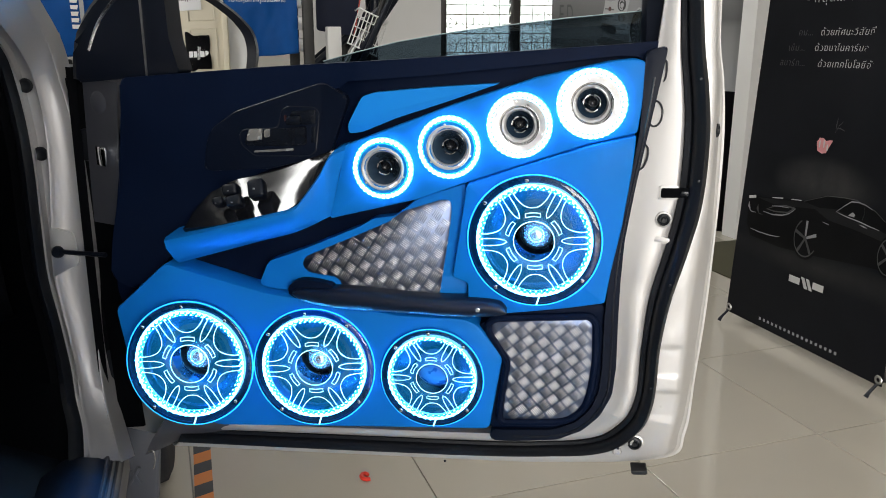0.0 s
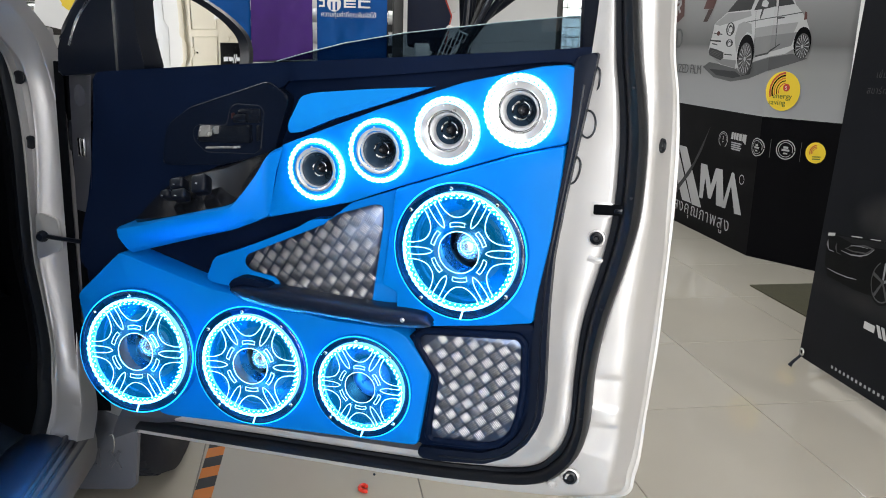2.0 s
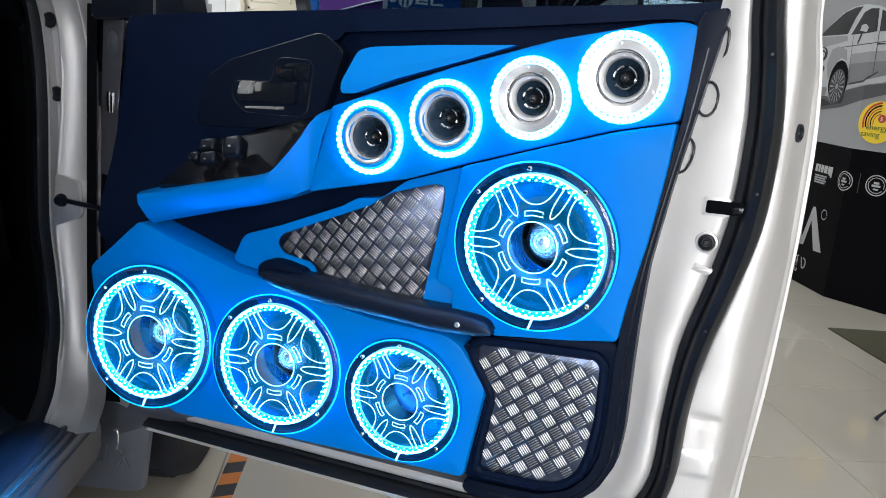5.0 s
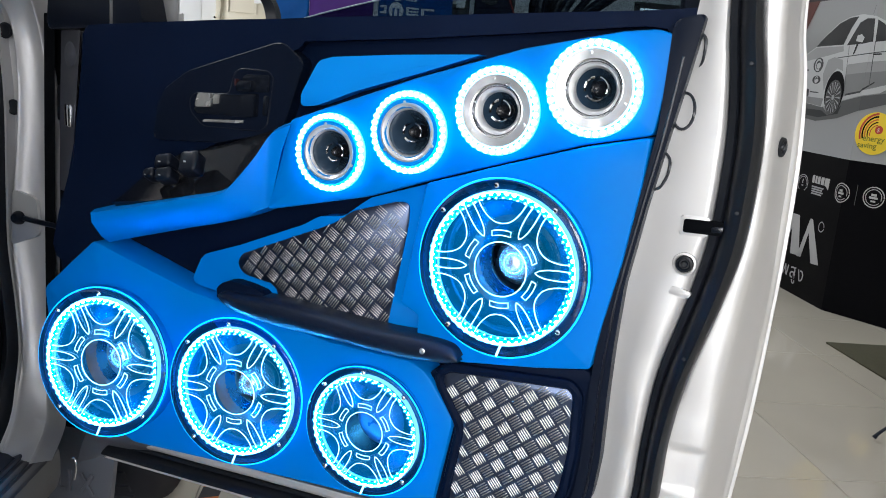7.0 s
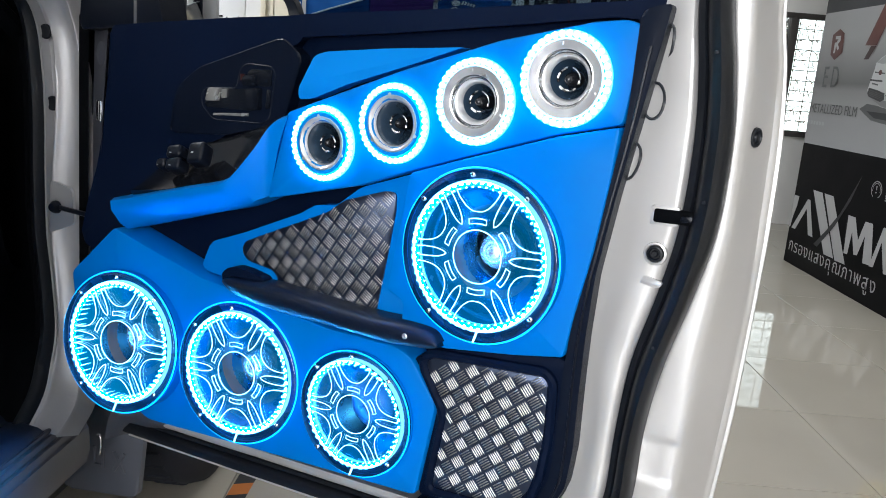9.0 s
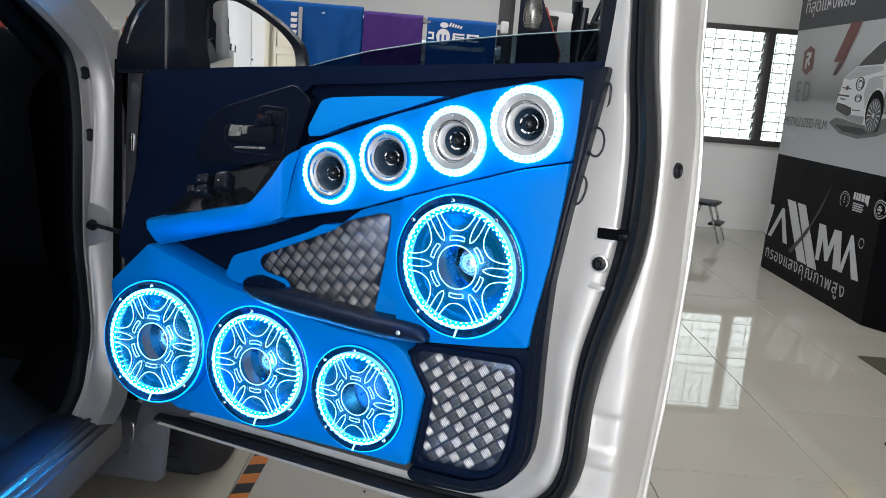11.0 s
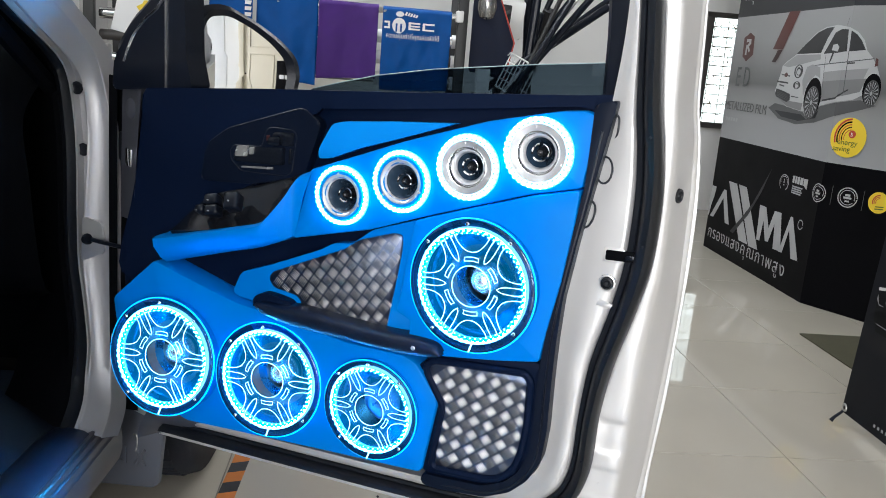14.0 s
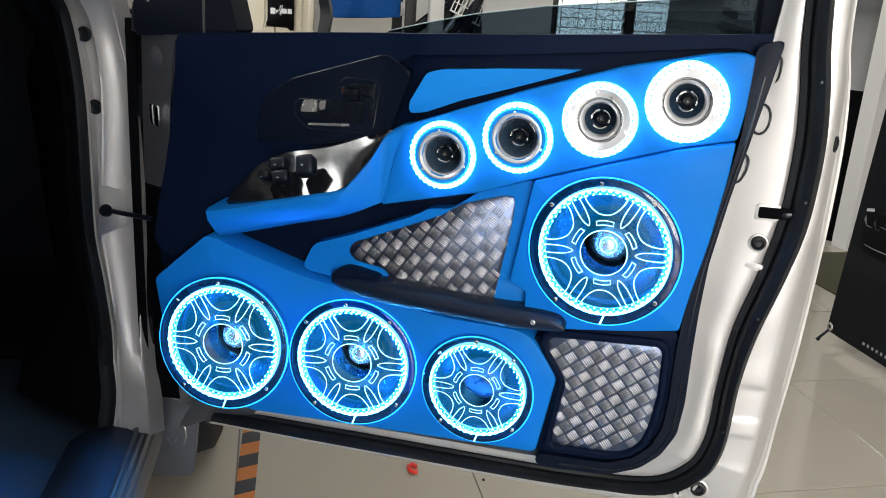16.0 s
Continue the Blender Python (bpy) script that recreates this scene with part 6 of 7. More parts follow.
for k in range(4):
    st("print_bar", [(1.168, 0.630 - 0.0125 * k), (1.168, 0.6385 - 0.0125 * k), (1.29 - 0.01 * (k % 2), 0.6385 - 0.0125 * k), (1.29 - 0.01 * (k % 2), 0.630 - 0.0125 * k)], PRINT_G)
for sv in (1.55, 1.729):
    st("print_rule", [(sv, 0.59), (sv, 0.697), (sv + 0.003, 0.697), (sv + 0.003, 0.59)], MID)
st("print_disc", ellipse(1.814, 0.648, 0.056, 0.057), YELLOW)
for r in (0.042, 0.033, 0.024):
    st("print_disc_arc", arc_band(1.822, 0.65, r * 0.86, r, 95, 200), RED, 0.005)
for k in range(2):
    st("print_disc_bar", [(1.80, 0.622 - 0.012 * k), (1.845, 0.626 - 0.012 * k), (1.845, 0.632 - 0.012 * k), (1.80, 0.628 - 0.012 * k)], GREEN_T, 0.005)
# the round yellow energy label
st("print_label", ellipse(1.585, 0.965, 0.10, 0.108), YELLOW, 0.005, "round yellow energy saving label")
for r, mt in ((0.105, RED), (0.09, PRINT_K), (0.075, ORANGE), (0.06, PRINT_K), (0.045, RED)):
    st("print_arc", [(1.60 + (a - 1.60) * 0.9, b) for a, b in arc_band(1.60, 0.965, r * 0.9, r, 95, 200)], mt, 0.006)
st("print_five", ellipse(1.605, 0.985, 0.02, 0.021), RED, 0.0065)
face2 = Matrix.Translation(on_stand(1.53, 0.925, 0.008)) @ Matrix(((S2.x, 0, S2.y, 0), (S2.y, 0, -S2.x, 0), (0, 1, 0, 0), (0, 0, 0, 1)))
lettering("energy", face2, 0.042, GREEN_T, stand)
lettering("saving", Matrix.Translation((-0.01, 0.02, -0.036)) @ face2, 0.042, GREEN_T, stand)
lettering("5", Matrix.Translation(on_stand(1.597, 0.974, 0.009)) @ face2.to_3x3().to_4x4(), 0.028, PRINT_W, stand)

banner = thing("x_banner", "tall night-blue printed banner on an X stand", "banner", ROOM)


def on_banner(b, z, lift=0.0):
    return Vector((2.17 + (z - 0.06) * 0.05 - lift, b, z))


def smoke_print():
    """Night-blue vinyl print with a drifting grey cloud over the drawn car and a pale ground glow."""
    mat = material("night_print", (0.0085, 0.0093, 0.012), 0.45, 0, 0.45, 3.5, spec=0.1)
    n, l = nodes(mat)
    p = n["Principled BSDF"]
    base = p.inputs["Base Color"].links[0].from_socket
    tc = n.new("ShaderNodeTexCoord")
    drift = n.new("ShaderNodeTexNoise")
    drift.inputs["Scale"].default_value, drift.inputs["Detail"].default_value = 9, 5
    l.new(tc.outputs["Object"], drift.inputs["Vector"])
    for cb, cz, rb, rz, tone in ((2.27, 0.645, 0.26, 0.105, 0.050), (2.24, 0.352, 0.62, 0.06, 0.020)):
        mp = n.new("ShaderNodeMapping")
        mp.inputs["Location"].default_value = (0, -cb / rb, -cz / rz)
        mp.inputs["Scale"].default_value = (0, 1 / rb, 1 / rz)
        l.new(tc.outputs["Object"], mp.inputs["Vector"])
        gr = n.new("ShaderNodeTexGradient")
        gr.gradient_type = "SPHERICAL"
        l.new(mp.outputs[0], gr.inputs["Vector"])
        mul = n.new("ShaderNodeMath")
        mul.operation = "MULTIPLY"
        l.new(gr.outputs["Fac"], mul.inputs[0])
        l.new(drift.outputs["Fac"], mul.inputs[1])
        mix = n.new("ShaderNodeMixRGB")
        mix.inputs[2].default_value = (tone * 1.6, tone * 1.58, tone * 1.55, 1)
        l.new(mul.outputs[0], mix.inputs[0])
        l.new(base, mix.inputs[1])
        base = mix.outputs[0]
    l.new(base, p.inputs["Base Color"])
    return mat


part("sheet", skin([[on_banner(b, 0.045, w) for b in (2.68, 1.885)] if i in (0, 3) else [on_banner(b, 1.84, w) for b in (2.68, 1.885)] for i, w in enumerate((0, 0, -0.002, -0.002))]), smoke_print(), banner, "night-blue vinyl sheet", smooth=False)
xb = lambda nm, poly, mat, lift=0.003: printed(nm, poly, mat, banner, on_banner, lift)
PRINT_L = material("light_grey_print", (0.5, 0.5, 0.5), 0.5, 0, 0.05, 5)
SILV = material("silver_line_print", (0.26, 0.265, 0.28), 0.4, 0, 0.5, 12)
STEELY = material("dim_line_print", (0.045, 0.047, 0.05), 0.4, 0, 0.5, 12)
KBODY = material("black_car_print", (0.0042, 0.0046, 0.0055), 0.4, 0, 0.5, 6, spec=0.1)
KFLANK = material("car_flank_print", (0.009, 0.0095, 0.011), 0.4, 0, 0.6, 8, spec=0.15)
PINK = material("pink_print", (0.62, 0.25, 0.26), 0.5, 0, 0.3, 60)


def print_line(pts, mat, w=0.003, lift=0.006):
    """A drawn stroke that thins out towards both ends."""
    n = len(pts) - 1
    wide = [w * (0.35 + 0.65 * math.sin(math.pi * (i + 0.15) / (n + 0.3))) for i in range(n + 1)]
    xb("print_line", [(x, z + k / 2) for (x, z), k in zip(pts, wide)] + [(x, z - k / 2) for (x, z), k in reversed(list(zip(pts, wide)))], mat, lift)


# the car on the sheet: body, glass, lamps, wheels
roof = [(2.485, 0.553), (2.342, 0.573), (2.237, 0.613), (2.163, 0.621), (2.112, 0.623), (2.029, 0.604), (1.986, 0.579), (1.90, 0.557)]
xb("print_car_body", [(2.633, 0.485), (2.633, 0.518), (2.596, 0.543)] + roof + [(1.90, 0.425), (2.02, 0.415), (2.24, 0.392), (2.44, 0.378), (2.60, 0.385), (2.628, 0.43)], KBODY, 0.003)
xb("print_flank", [(2.30, 0.560), (2.19, 0.575), (2.10, 0.556), (1.91, 0.532), (1.91, 0.505), (2.10, 0.524), (2.22, 0.530)], KFLANK, 0.004)
xb("print_bonnet", [(2.59, 0.540), (2.485, 0.551), (2.342, 0.571), (2.24, 0.562), (2.36, 0.546), (2.50, 0.531)], KFLANK, 0.004)
xb("print_screen", [(2.33, 0.575), (2.258, 0.609), (2.174, 0.619), (2.186, 0.579)], KBODY, 0.005)
print_line(roof[1:], STEELY, 0.003)
print_line([(2.189, 0.567), (2.16, 0.592), (2.131, 0.614), (2.10, 0.618), (2.071, 0.615), (2.04, 0.605)], SILV, 0.0045)
print_line([(2.183, 0.566), (2.14, 0.560), (2.088, 0.556), (2.04, 0.549), (2.0, 0.545)], SILV, 0.0035)
print_line([(2.075, 0.559), (2.068, 0.585), (2.074, 0.612)], STEELY, 0.004)
xb("print_mirror_glass", [(2.135, 0.566), (2.118, 0.580), (2.106, 0.574), (2.110, 0.565)], SILV, 0.006)
print_line([(2.08, 0.545), (2.065, 0.543), (2.05, 0.541)], SILV, 0.004)
print_line([(2.24, 0.519), (2.222, 0.517), (2.21, 0.516)], SILV, 0.003)
xb("print_headlamp", [(2.531, 0.505), (2.489, 0.527), (2.43, 0.541), (2.377, 0.540), (2.412, 0.513), (2.485, 0.503)], STEELY, 0.005)
xb("print_lamp_glass", [(2.52, 0.509), (2.486, 0.523), (2.43, 0.535), (2.392, 0.535), (2.416, 0.518), (2.482, 0.508)], KBODY, 0.006)
print_line([(2.545, 0.494), (2.49, 0.492), (2.44, 0.500), (2.405, 0.514), (2.378, 0.536)], SILV, 0.005, 0.007)
print_line([(2.50, 0.524), (2.455, 0.531), (2.41, 0.534)], SILV, 0.003, 0.007)
for k in range(2):
    print_line([(2.628 - 0.052 * k, 0.515), (2.632 - 0.05 * k, 0.498), (2.612 - 0.046 * k, 0.480), (2.585 - 0.04 * k, 0.480)], STEELY if k else SILV, 0.004)
for x0, z0, x1, z1, h in ((2.633, 0.528, 2.594, 0.536, 0.011), (2.505, 0.553, 2.449, 0.561, 0.004), (2.406, 0.566, 2.356, 0.572, 0.003)):
    xb("print_gleam", [(x0, z0), (x0, z0 + h), (x1, z1 + h), (x1, z1)], PRINT_L, 0.006)
print_line([(2.603, 0.413), (2.55, 0.410), (2.49, 0.411), (2.437, 0.417)], SILV, 0.004)
for cb, cz, rb, rz, turn in ((2.308, 0.444, 0.058, 0.070, 0.25), (1.945, 0.47, 0.045, 0.062, 0.6)):
    xb("print_tyre", ellipse(cb, cz, rb * 1.12, rz * 1.13), KBODY, 0.005)
    band = [(cb + rb * r * math.cos(a), cz + rz * r * math.sin(a)) for r, st_ in ((1.0, 1), (0.93, -1)) for a in [math.radians(-150 + 210 * i / 18) for i in range(19)][::st_]]
    xb("print_rim", [q for q in band if q[0] > 1.887], STEELY, 0.006)
    for k in range(5):
        a = 2 * math.pi * k / 5 + turn
        spoke = [(cb + rb * r * math.cos(a + d), cz + rz * r * math.sin(a + d)) for r, d in ((0.10, 0.7), (0.92, 0.13), (0.92, -0.07), (0.10, -0.7))]
        xb("print_spoke", spoke, SILV if k in (1, 2) else STEELY, 0.007)
    xb("print_hub", ellipse(cb, cz, rb * 0.13, rz * 0.13), STEELY, 0.008)
# the flower and its twigs over the cloud
xb("print_flower", [(2.329, 0.79), (2.318, 0.806), (2.30, 0.806), (2.286, 0.798), (2.27, 0.803), (2.257, 0.803), (2.268, 0.782), (2.281, 0.757), (2.30, 0.752), (2.322, 0.760)], PINK, 0.004)
for x, z, k in ((2.318, 0.792, 0.020), (2.298, 0.795, 0.022), (2.281, 0.782, 0.018)):
    xb("print_petal", [(x, z), (x - 0.004, z + 0.008), (x - 0.008, z), (x - 0.007, z - k), (x - 0.002, z - k)], PRINT_L, 0.005)
for pts in ([(2.25, 0.83), (2.24, 0.855), (2.222, 0.872)], [(2.246, 0.845), (2.232, 0.848), (2.212, 0.842)], [(2.25, 0.83), (2.252, 0.86), (2.247, 0.885)]):
    print_line(pts, STEELY, 0.004)
# the plain mark and the address bars
xb("print_block", [(2.36, 0.268), (2.36, 0.293), (2.305, 0.293), (2.305, 0.268)], PRINT_L)
xb("print_stroke", [(2.302, 0.30), (2.285, 0.30), (2.262, 0.262), (2.28, 0.262)], PRINT_L)
xb("print_stroke", [(2.278, 0.30), (2.262, 0.30), (2.24, 0.262), (2.256, 0.262)], PRINT_L)
xb("print_block", [(2.242, 0.272), (2.242, 0.297), (2.19, 0.297), (2.19, 0.272)], PRINT_L)
for k in range(18):
    xb("print_bar", [(2.483 - 0.0228 * k, 0.073 + 0.0003 * k), (2.483 - 0.0228 * k, 0.084 + 0.0003 * k), (2.472 - 0.0228 * k, 0.084 + 0.0003 * k), (2.472 - 0.0228 * k, 0.073 + 0.0003 * k)], PRINT_G)
bface = lambda b, z: Matrix.Translation(on_banner(b, z, 0.005)) @ Matrix(((0, 0, -1, 0), (-1, 0, 0, 0), (0, 1, 0.05, 0), (0, 0, 0, 1)))
for b, z, words, mt in ((2.392, 1.153, "ด้วยทัศนะวิสัยที่ชัดเจน", PRINT_L), (2.41, 1.10, "ด้วยนาโนคาร์บอนเนื้อ", PRINT_L), (2.384, 1.046, "ด้วยเทคโนโลยีอันล้ำ", PRINT_L), (2.499, 1.151, "คม...", STEELY), (2.54, 1.097, "เข้ม...", STEELY), (2.574, 1.043, "สมาร์ท...", STEELY), (2.481, 1.264, "- ที่สุดแห่งฟิล์ม", PRINT_L)):
    lettering(words, bface(b, z), 0.033 if z < 1.2 else 0.046, mt, banner, squeeze=1.0, shear=0.12, spread=1.12, thin=-0.014)
for b0, b1 in ((1.89, 2.675), (2.675, 1.89)):
    part("stand_pole", tube([W3(2.19, b0, 0.06), W3(2.32, b1, 1.85)], 0.006, 6), IRON, banner)
for b in (1.90, 2.665):
    part("eyelet", lathe([(0.016, 0), (0.014, 0.003), (0.008, 0.003), (0.008, 0)], Matrix.Translation(on_banner(b, 0.065, 0.001)) @ pose(0, 0, 0, 0, -90, 0), 16), STEEL, banner)
    part("foot", tube([W3(2.165, b, 0.05), W3(2.135, b, 0.024), W3(2.125, b, 0.010)], [0.005, 0.006, 0.0085], 8), BLACK_P, banner)
    part("foot_back", tube([W3(2.19, b, 0.06), W3(2.45, b, 0.012)], 0.008, 6), BLACK_P, banner)

# white end wall and column beyond the stand
shell("wall_return", [(3.07, 3.15, 3.78, 3.90, 0, H), (3.15, A1, 3.80, 3.90, 0, H)], WALL, "white painted return wall with a square column")
card_bm = bmesh.new()
block((0.92, 0.95, 0.008), pose(3.015, 3.265, 0.004), 0.003, card_bm)
mat_ob = part("floor_mat", card_bm, MAT_G)
mat_ob.matrix_world = ROOM
tagged(mat_ob, "thin olive green floor mat on the tiles", "mat")

# step stool far by the window
stool = thing("step_stool", "small folding step stool with black top and metal legs", "stool", ROOM @ pose(2.72, 6.78, 0, 0, 0, 62) @ Matrix.Scale(0.8, 4))
part("step_top", block((0.34, 0.26, 0.035), pose(0, 0, 0.40), 0.01), BLACK_P, stool)
for x in (-0.14, 0.14):
    for y0, y1 in ((-0.06, -0.20), (0.06, 0.20)):
        part("leg", tube([W3(x, y0, 0.39), W3(x * 1.15, y1, 0.012)], 0.013, 8), BRUSHED, stool)
part("lower_step", block((0.30, 0.12, 0.025), pose(0, -0.13, 0.20), 0.006), BLACK_P, stool)

# cream door with paper signs, and a printed board, on the wall that the side mirror shows
AM = 3.0
shell("wall_partition", [(AM, AM + 0.1, B0, 1.5, 0, H)], WALL, "white painted partition wall with a cream door")
cdoor = thing("door_1", "cream panelled door with taped paper signs", "door", ROOM, kind="structure")
CB0, CB1 = 0.33, 1.23
part("leaf", block((0.04, CB1 - CB0, 2.05), pose(AM - 0.02, (CB0 + CB1) / 2, 1.025), 0.003), CREAM, cdoor)
for b in (CB0 - 0.03, CB1 + 0.03):
    part("door_frame", block((0.07, 0.06, 2.11), pose(AM - 0.035, b, 1.055), 0.004), CREAM, cdoor)
part("door_frame", block((0.07, CB1 - CB0 + 0.12, 0.06), pose(AM - 0.035, (CB0 + CB1) / 2, 2.08), 0.004), CREAM, cdoor)
for b in (0.56, 1.0):
    for z, h in ((0.45, 0.55), (1.02, 0.45), (1.60, 0.56)):
        part("panel_moulding", tube([W3(AM - 0.042, b + x, z + y) for x, y in ((-0.15, -h / 2), (0.15, -h / 2), (0.15, h / 2), (-0.15, h / 2))], 0.008, 6, True), CREAM, cdoor)


def wall_sign(name, b, z, wd, ht, mat, ink, label):
    ob = thing(name, label, "sign", ROOM)
    part("sheet", block((0.003, wd, ht), pose(AM - 0.052, b, z), 0.0008), mat, ob)
    for x, ww in ((-0.30, 0.16), (-0.12, 0.14), (0.16, 0.16), (0.34, 0.14)):
        part("mark", block((0.002, wd * ww, ht * 0.13), pose(AM - 0.0545, b + x * wd, z), 0), ink, ob)
    for x in (-0.02, 0.05):
        bm = bmesh.new()
        bm.faces.new([bm.verts.new(W3(AM - 0.0556, b + wd * (x + dx), z + ht * dz)) for dx, dz in ((-0.02, -0.12), (0.01, -0.12), (0.05, 0.16), (0.02, 0.16))])
        part("stroke", bm, ink, ob, smooth=False)
    return ob


wall_sign("paper_sign", 0.91, 1.03, 0.32, 0.32, PRINT_K, PRINT_W, "square black paper sign on the cream door")
wall_sign("paper_sign", 0.85, 1.51, 0.32, 0.20, PRINT_W, MID, "small white paper sign on the cream door")
board = thing("notice_board", "white wall board with a few dark printed marks", "notice board", ROOM)
part("sheet", block((0.006, 1.0, 1.5), pose(AM - 0.004, -0.45, 1.35), 0.002), PRINT_W, board)
for b, z, w2, h2 in ((-0.28, 1.52, 0.04, 0.20), (-0.36, 1.52, 0.04, 0.20), (-0.30, 1.25, 0.08, 0.09), (-0.20, 1.25, 0.02, 0.06)):
    part("mark", block((0.002, w2, h2), pose(AM - 0.0085, b, z), 0), PRINT_K, board)

# things on and beside the rack
emb = thing("printed_emblem", "white printed emblem and words on the blue cloth", "print", ROOM)
ck = lambda nm, poly, mat: printed(nm, poly, mat, emb, lambda a, z, l: Vector((a, 4.462 - l, z)), 0.0)
ck("emblem_disc", ellipse(0.46, 1.358, 0.036, 0.040), PRINT_W)
for a0 in (0.442, 0.466):
    printed("emblem_gap", [(a0, 1.325), (a0 + 0.010, 1.325), (a0 + 0.010, 1.368), (a0, 1.368)], CLOTH_B, emb, lambda a, z, l: Vector((a, 4.460 - l, z)), 0.0)
ck("emblem_head", ellipse(0.462, 1.417, 0.022, 0.014), PRINT_W)
for k in range(5):
    ck("emblem_ray", [(0.487 + 0.014 * k, 1.413 - 0.002 * k), (0.496 + 0.014 * k, 1.411 - 0.002 * k), (0.503 + 0.014 * k, 1.428 - 0.003 * k), (0.495 + 0.014 * k, 1.432 - 0.003 * k)], PRINT_W)
for a0, a1, z0, z1 in ((0.382, 0.412, 1.368, 1.378), (0.402, 0.412, 1.340, 1.368), (0.382, 0.402, 1.340, 1.350), (0.510, 0.572, 1.370, 1.379), (0.510, 0.572, 1.355, 1.363), (0.510, 0.572, 1.340, 1.349), (0.510, 0.522, 1.349, 1.370), (0.585, 0.648, 1.370, 1.379), (0.585, 0.648, 1.340, 1.349), (0.585, 0.598, 1.349, 1.370)):
    ck("emblem_block", [(a0, z0), (a1, z0), (a1, z1), (a0, z1)], PRINT_W)
lettering("\u0e04\u0e27\u0e32\u0e21\u0e04\u0e38\u0e49\u0e21\u0e04\u0e48\u0e32\u0e17\u0e35\u0e48\u0e04\u0e38\u0e13\u0e2a\u0e31\u0e21\u0e1c\u0e31\u0e2a\u0e44\u0e14\u0e49", Matrix.Translation((0.392, 4.461, 1.293)) @ Matrix(((1, 0, 0, 0), (0, 0, -1, 0), (0, 1, 0, 0), (0, 0, 0, 1))), 0.034, PRINT_W, emb, squeeze=0.86)
emb2 = thing("printed_stripe", "white vertical print on the blue cover cloth", "print", ROOM)
for k in range(9):
    printed("stripe_mark", [(-0.345, 1.42 - 0.03 * k), (-0.31, 1.42 - 0.03 * k), (-0.315, 1.40 - 0.03 * k), (-0.345, 1.402 - 0.03 * k)], PRINT_W, emb2, lambda a, z, l: Vector((a, 4.462, z)), 0.0)
printed("stripe_band", [(-0.305, 1.45), (-0.285, 1.45), (-0.285, 1.12), (-0.305, 1.12)], PRINT_G, emb2, lambda a, z, l: Vector((a, 4.463, z)), 0.0)
for z, r, mt, lab in ((1.30, 0.03, CHROME, "chrome-wrapped film roll on the rack"), (1.19, 0.028, FRAME_W, "dark film roll on the rack"), (1.075, 0.026, CHROME, "bright film roll on the rack")):
    roll = part("film_roll", tube([RM(-1.12, 4.60, z), RM(0.77, 4.60, z)], r, 14), mt)
    tagged(roll, lab, "film roll", "film rolls")
    for a in (0.36, 0.775):
        part("roll_cap", lathe([(0.036, -0.02), (0.036, 0.02), (0, 0.02)], Matrix.Translation(RM(a, 4.59, z)) @ pose(0, 0, 0, 0, 90, 19), 16), WHITE_P, roll)
bm = bmesh.new()
block((2.2, 0.04, 0.9), pose(-0.2, 5.2, 0.6), 0.004, bm)
ob = part("counter_front", bm, material("beige_board", (0.55, 0.52, 0.46), 0.6, 0, 0.08, 4))
ob.matrix_world = ROOM
tagged(ob, "beige board behind the rack", "board")
bag = part("plastic_bag", lathe([(0.006, 0.0), (0.02, -0.03), (0.045, -0.10), (0.052, -0.17), (0.038, -0.22), (0, -0.235)], ROOM @ pose(0.925, 4.50, 1.66), 14), clear("cloudy_plastic", (0.75, 0.72, 0.66), 0.25, 0.25))
tagged(bag, "cloudy plastic bag hanging on the rack post", "plastic bag")
dark = part("hanging_apron", slab(rounded([(0.86, 1.15), (1.06, 1.12), (1.10, 1.32), (0.97, 1.62), (0.86, 1.64)], 0.02), 0, 0.02, 0.005, to=lambda u, v, w: RM(u, 4.60 - w, v)), material("navy_fabric", (0.008, 0.012, 0.03), 0.9, 0, 0.3, 20, 0.4, 300))
tagged(dark, "dark navy apron with red piping hung on the rack", "apron")
part("piping", tube([RM(1.06, 4.575, 1.12), RM(1.10, 4.575, 1.32), RM(1.0, 4.575, 1.56)], 0.004, 6), RED, dark)
dev = thing("white_dispenser", "white plastic wall dispenser with a dark window", "dispenser", ROOM)
part("body", slab(rounded([(0.985, 1.36), (1.145, 1.34), (1.165, 1.55), (0.97, 1.56)], 0.015), 0, 0.12, 0.012, to=lambda u, v, w: Vector((u, 4.80 - w, v))), WHITE_P, dev)
part("window", slab(rounded([(1.0, 1.43), (1.08, 1.425), (1.085, 1.525), (1.0, 1.53)], 0.006), 0.11, 0.124, 0.002, to=lambda u, v, w: Vector((u, 4.80 - w, v))), BLACK_G, dev)
part("bracket", block((0.03, 0.10, 0.9), pose(1.06, 4.86, 1.0), 0.004), IRON, dev)
bin_ob = thing("tool_bin", "tall dark bin holding umbrellas and trim tubes", "bin", ROOM)
part("bin_body", lathe([(0.16, 0), (0.19, 0.62), (0.18, 0.62), (0.15, 0.02), (0, 0.02)], pose(1.25, 4.62, 0), 28), IRON, bin_ob)
rn = random.Random(9)
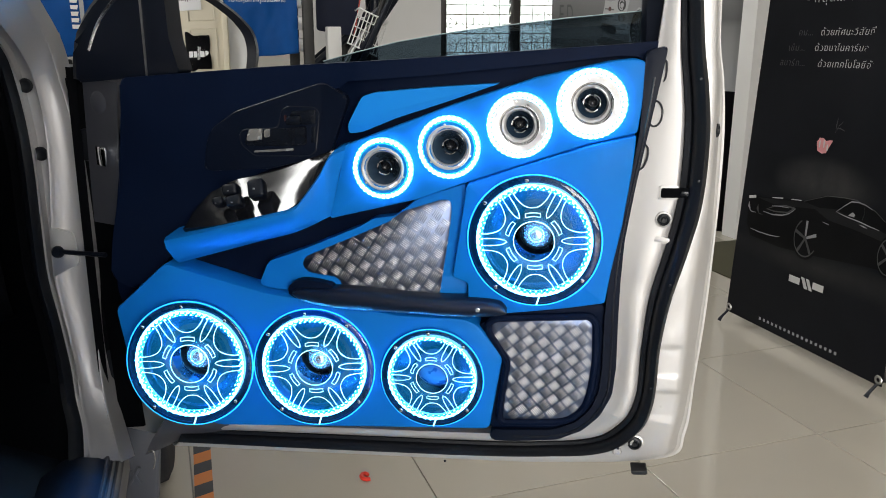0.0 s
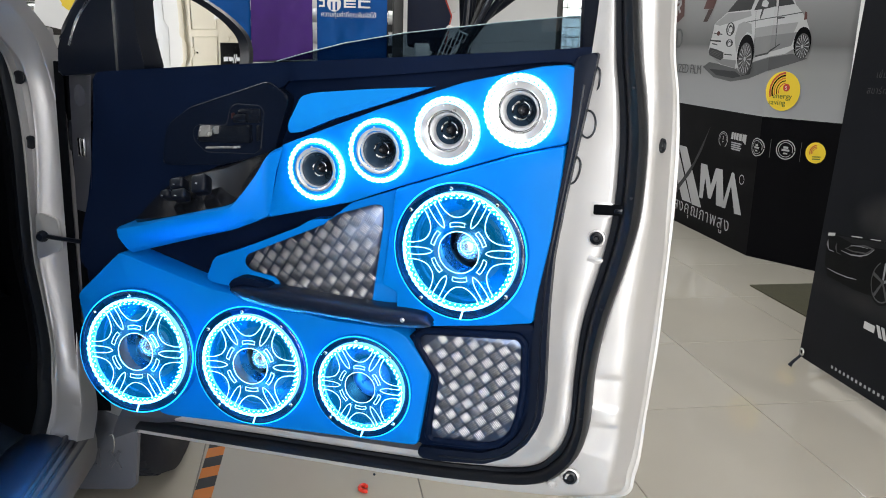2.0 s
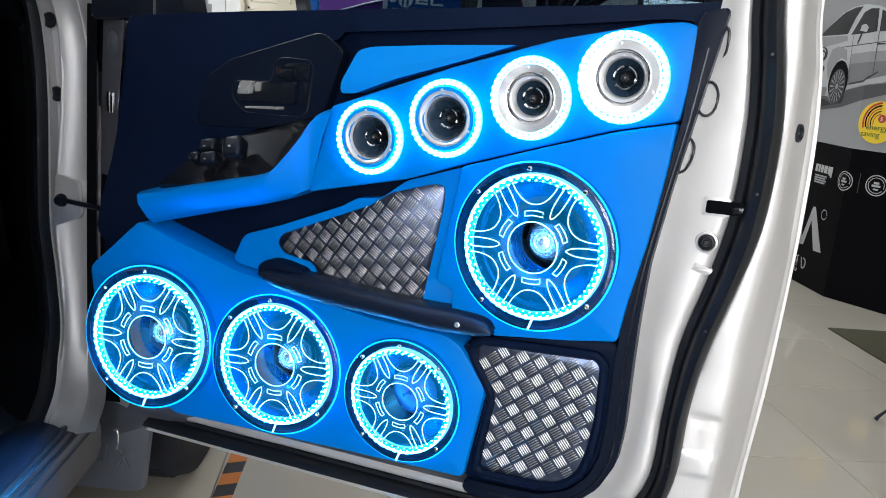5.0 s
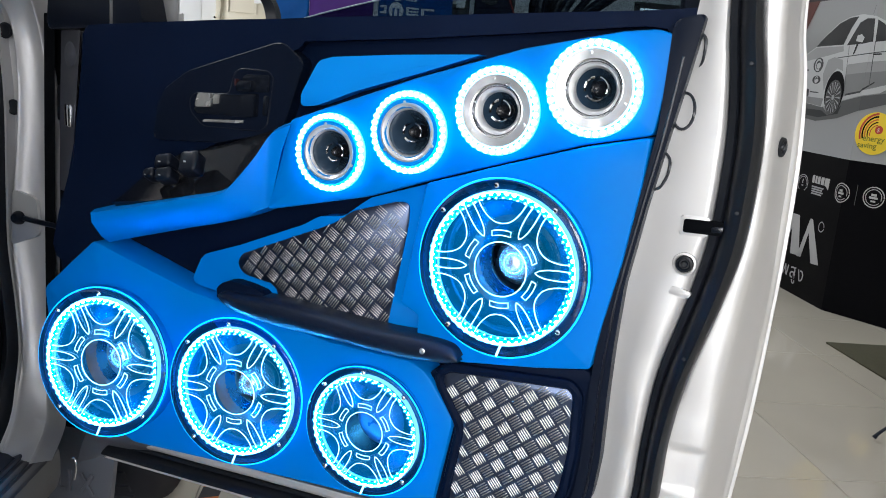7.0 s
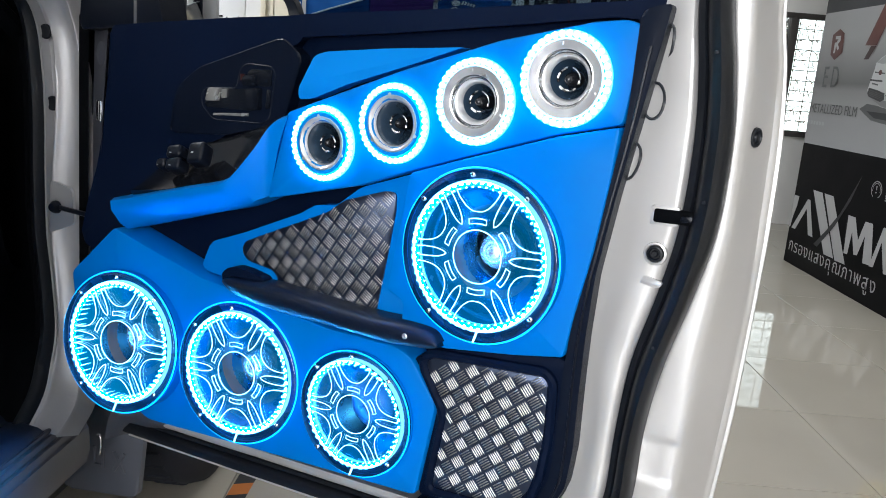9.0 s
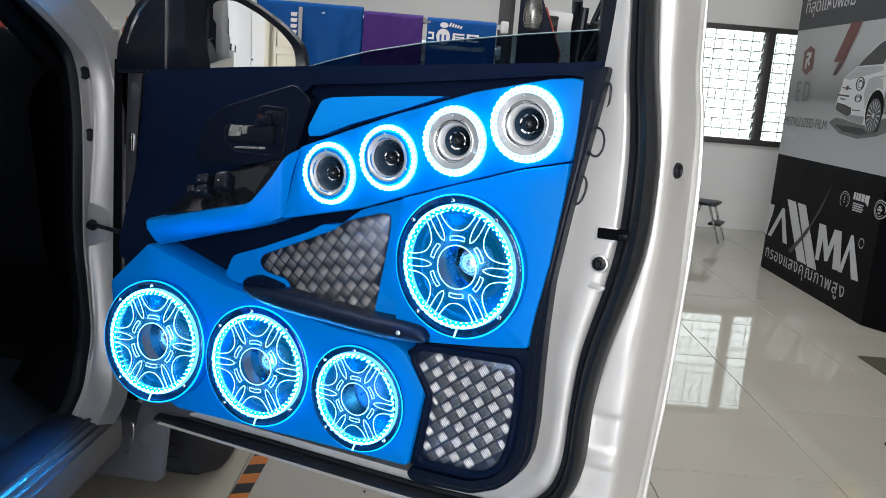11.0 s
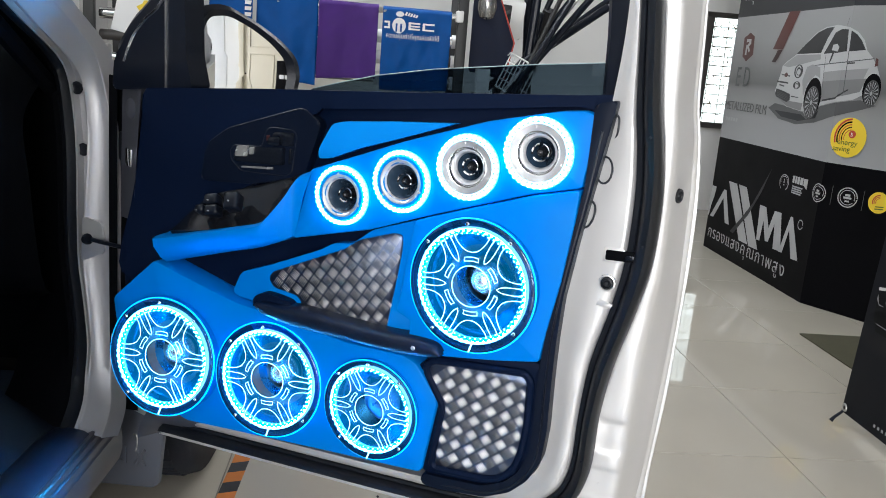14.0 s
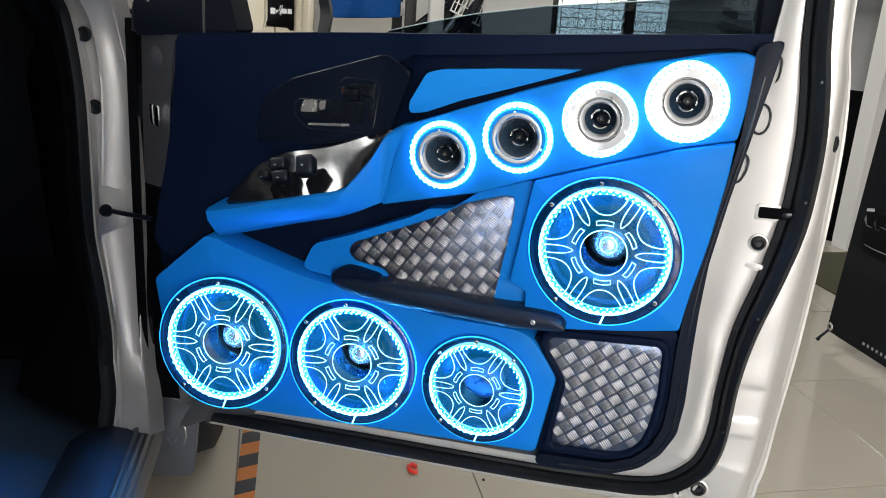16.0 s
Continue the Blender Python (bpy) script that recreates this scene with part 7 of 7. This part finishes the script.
for k, (a0, a1, z1, r, mt) in enumerate(((1.23, 1.47, 1.70, 0.017, BLACK_P), (1.26, 1.56, 1.66, 0.02, BLACK_P), (1.22, 1.40, 1.72, 0.014, IRON), (1.25, 1.62, 1.56, 0.022, BLACK_P), (1.20, 1.22, 1.58, 0.024, BLACK_P), (1.24, 1.52, 1.70, 0.012, STEEL), (1.23, 1.25, 1.50, 0.02, BLACK_P), (1.21, 1.33, 1.66, 0.016, BLACK_P), (1.22, 1.18, 1.62, 0.03, BLACK_P), (1.27, 1.30, 1.52, 0.032, IRON), (1.25, 1.44, 1.60, 0.026, BLACK_P), (1.28, 1.66, 1.62, 0.018, BLACK_P))):
    d = Vector((a1 - a0, 0.12 - 0.03 * k, z1 - 1.28)).normalized()
    top = Vector((a1, 4.62 + 0.01 * k, z1))
    tb = part("trim_tube", tube([ROOM @ (top - d * 1.15 * (z1 / 1.7)), ROOM @ top], r, 10), mt)
    tagged(tb, "black tube standing in the bin", "tube", "tubes in the bin")
bk = thing("wire_basket", "white wire basket tilted against the tubes", "basket", ROOM @ Matrix.Translation((1.12, 4.50, 1.14)) @ pose(0, 0, 0, -12, 24, 0))
for k in range(9):
    part("wire", tube([W3(-0.085 + 0.021 * k, 0, -0.10), W3(-0.085 + 0.021 * k, 0, 0.10)], 0.0032, 6), WHITE_P, bk)
for z in (-0.10, -0.05, 0.0, 0.05, 0.10):
    part("rim_wire", tube([W3(-0.09, -0.004, z), W3(0.09, -0.004, z)], 0.0045 if abs(z) > 0.09 else 0.003, 6), WHITE_P, bk)
part("side_wire", tube([W3(-0.09, 0.0, 0.10), W3(-0.09, 0.12, 0.10), W3(0.09, 0.12, 0.10), W3(0.09, 0, 0.10)], 0.0045, 6), WHITE_P, bk)
wbx = part("white_box", block((0.075, 0.06, 0.30), pose(0.93, 4.50, 1.02), 0.004), WHITE_P)
wbx.matrix_world = ROOM
tagged(wbx, "narrow white box beside the rack post", "box")
# shelf of bottles and a bright printed sheet beyond the bonnet
shelf = thing("back_shelf", "white shelf unit with bottles on it", "shelf", ROOM)
for a in (-2.6, -1.35):
    part("side_board", block((0.05, 0.35, 2.0), pose(a, 5.2, 1.0), 0.003), material("grey_upright", (0.35, 0.34, 0.33), 0.6), shelf)
for z in (0.7, 1.12, 1.52):
    part("shelf_board", block((1.25, 0.35, 0.03), pose(-1.975, 5.2, z), 0.003), WHITE_P, shelf)
part("back_board", block((1.25, 0.02, 2.0), pose(-1.975, 5.38, 1.0), 0), WALL, shelf)
for k in range(8):
    bt = part("bottle", lathe([(0, 0), (0.034, 0), (0.035, 0.15), (0.012, 0.19), (0.012, 0.22), (0, 0.22)], Matrix.Identity(4), 16), (ORANGE, WHITE_P, RED, WHITE_P)[k % 4])
    bt.matrix_world = ROOM @ pose(-1.46 - 0.13 * k, 5.15, 1.136)
    tagged(bt, ("orange plastic bottle on the shelf", "white plastic bottle on the shelf", "red plastic bottle on the shelf", "white plastic bottle on the shelf")[k % 4], "bottle", "bottles on the shelf")
poster = thing("price_sheet", "white hanging sheet with red and yellow printing", "poster", ROOM)
part("sheet", block((0.42, 0.004, 0.5), pose(-0.76, 4.44, 1.42, 0, 12, 0), 0.001), PRINT_W, poster)
for a, z, r, mt in ((-0.70, 1.25, 0.06, YELLOW), (-0.72, 1.26, 0.035, RED), (-0.66, 1.36, 0.03, RED), (-0.84, 1.33, 0.04, YELLOW), (-0.60, 1.52, 0.03, YELLOW), (-0.64, 1.58, 0.03, RED)):
    printed("print_blot", [(a + r * math.cos(t) * (1 + 0.25 * math.sin(5 * t)), z + r * math.sin(t) * (1 + 0.2 * math.cos(4 * t))) for t in np.linspace(0, 6.1, 18)], mt, poster, lambda x, y, l: Vector((x, 4.436 - l, y)), 0.0 if mt is YELLOW else 0.002)

# floor tape, scrap, mat and step stool
tape = thing("floor_tape", "black and orange striped floor marking tape", "floor tape", pose(-0.634, 1.95, 0, 0, 0, 17.0))
for k in range(16):
    y = -0.45 + 0.058 * k
    bm = bmesh.new()
    vs = [bm.verts.new((x, yy, 0.0012)) for x, yy in ((-0.024, y), (0.024, y + 0.018), (0.024, y + 0.076), (-0.024, y + 0.058))]
    bm.faces.new(vs)
    part("stripe", bm, (ORANGE, TAPE_K)[k % 2], tape, smooth=False)
tagged(part("plastic_scrap", tube([W3(-0.216 + 0.013 * math.cos(a) + 0.003 * a, 2.0 + 0.015 * math.sin(a), 0.006) for a in np.linspace(0.5, 5.2, 10)], [0.0055, 0.006, 0.0062, 0.006, 0.0058, 0.006, 0.0062, 0.006, 0.0058, 0.005], 7), RED_F), "small red plastic scrap on the tiles", "scrap")

# tiles
tile_me = None
for i in range(-7, 8):
    for j in range(-8, 13):
        a, b = 1.207 + 0.6 * i, 1.765 + 0.6 * j
        if not (A0 - 0.2 < a < A1 - 0.3 and B0 - 0.2 < b < B1 - 0.3):
            continue
        if tile_me is None:
            ob = part("tile", block((0.5965, 0.5965, 0.01), pose(0, 0, -0.005), 0.0012), TILE, floor, smooth=False)
            tile_me = ob.data
        else:
            ob = new("tile", tile_me)
            ob.parent = floor
        ob.matrix_basis = pose(a + 0.3, b + 0.3, 0)
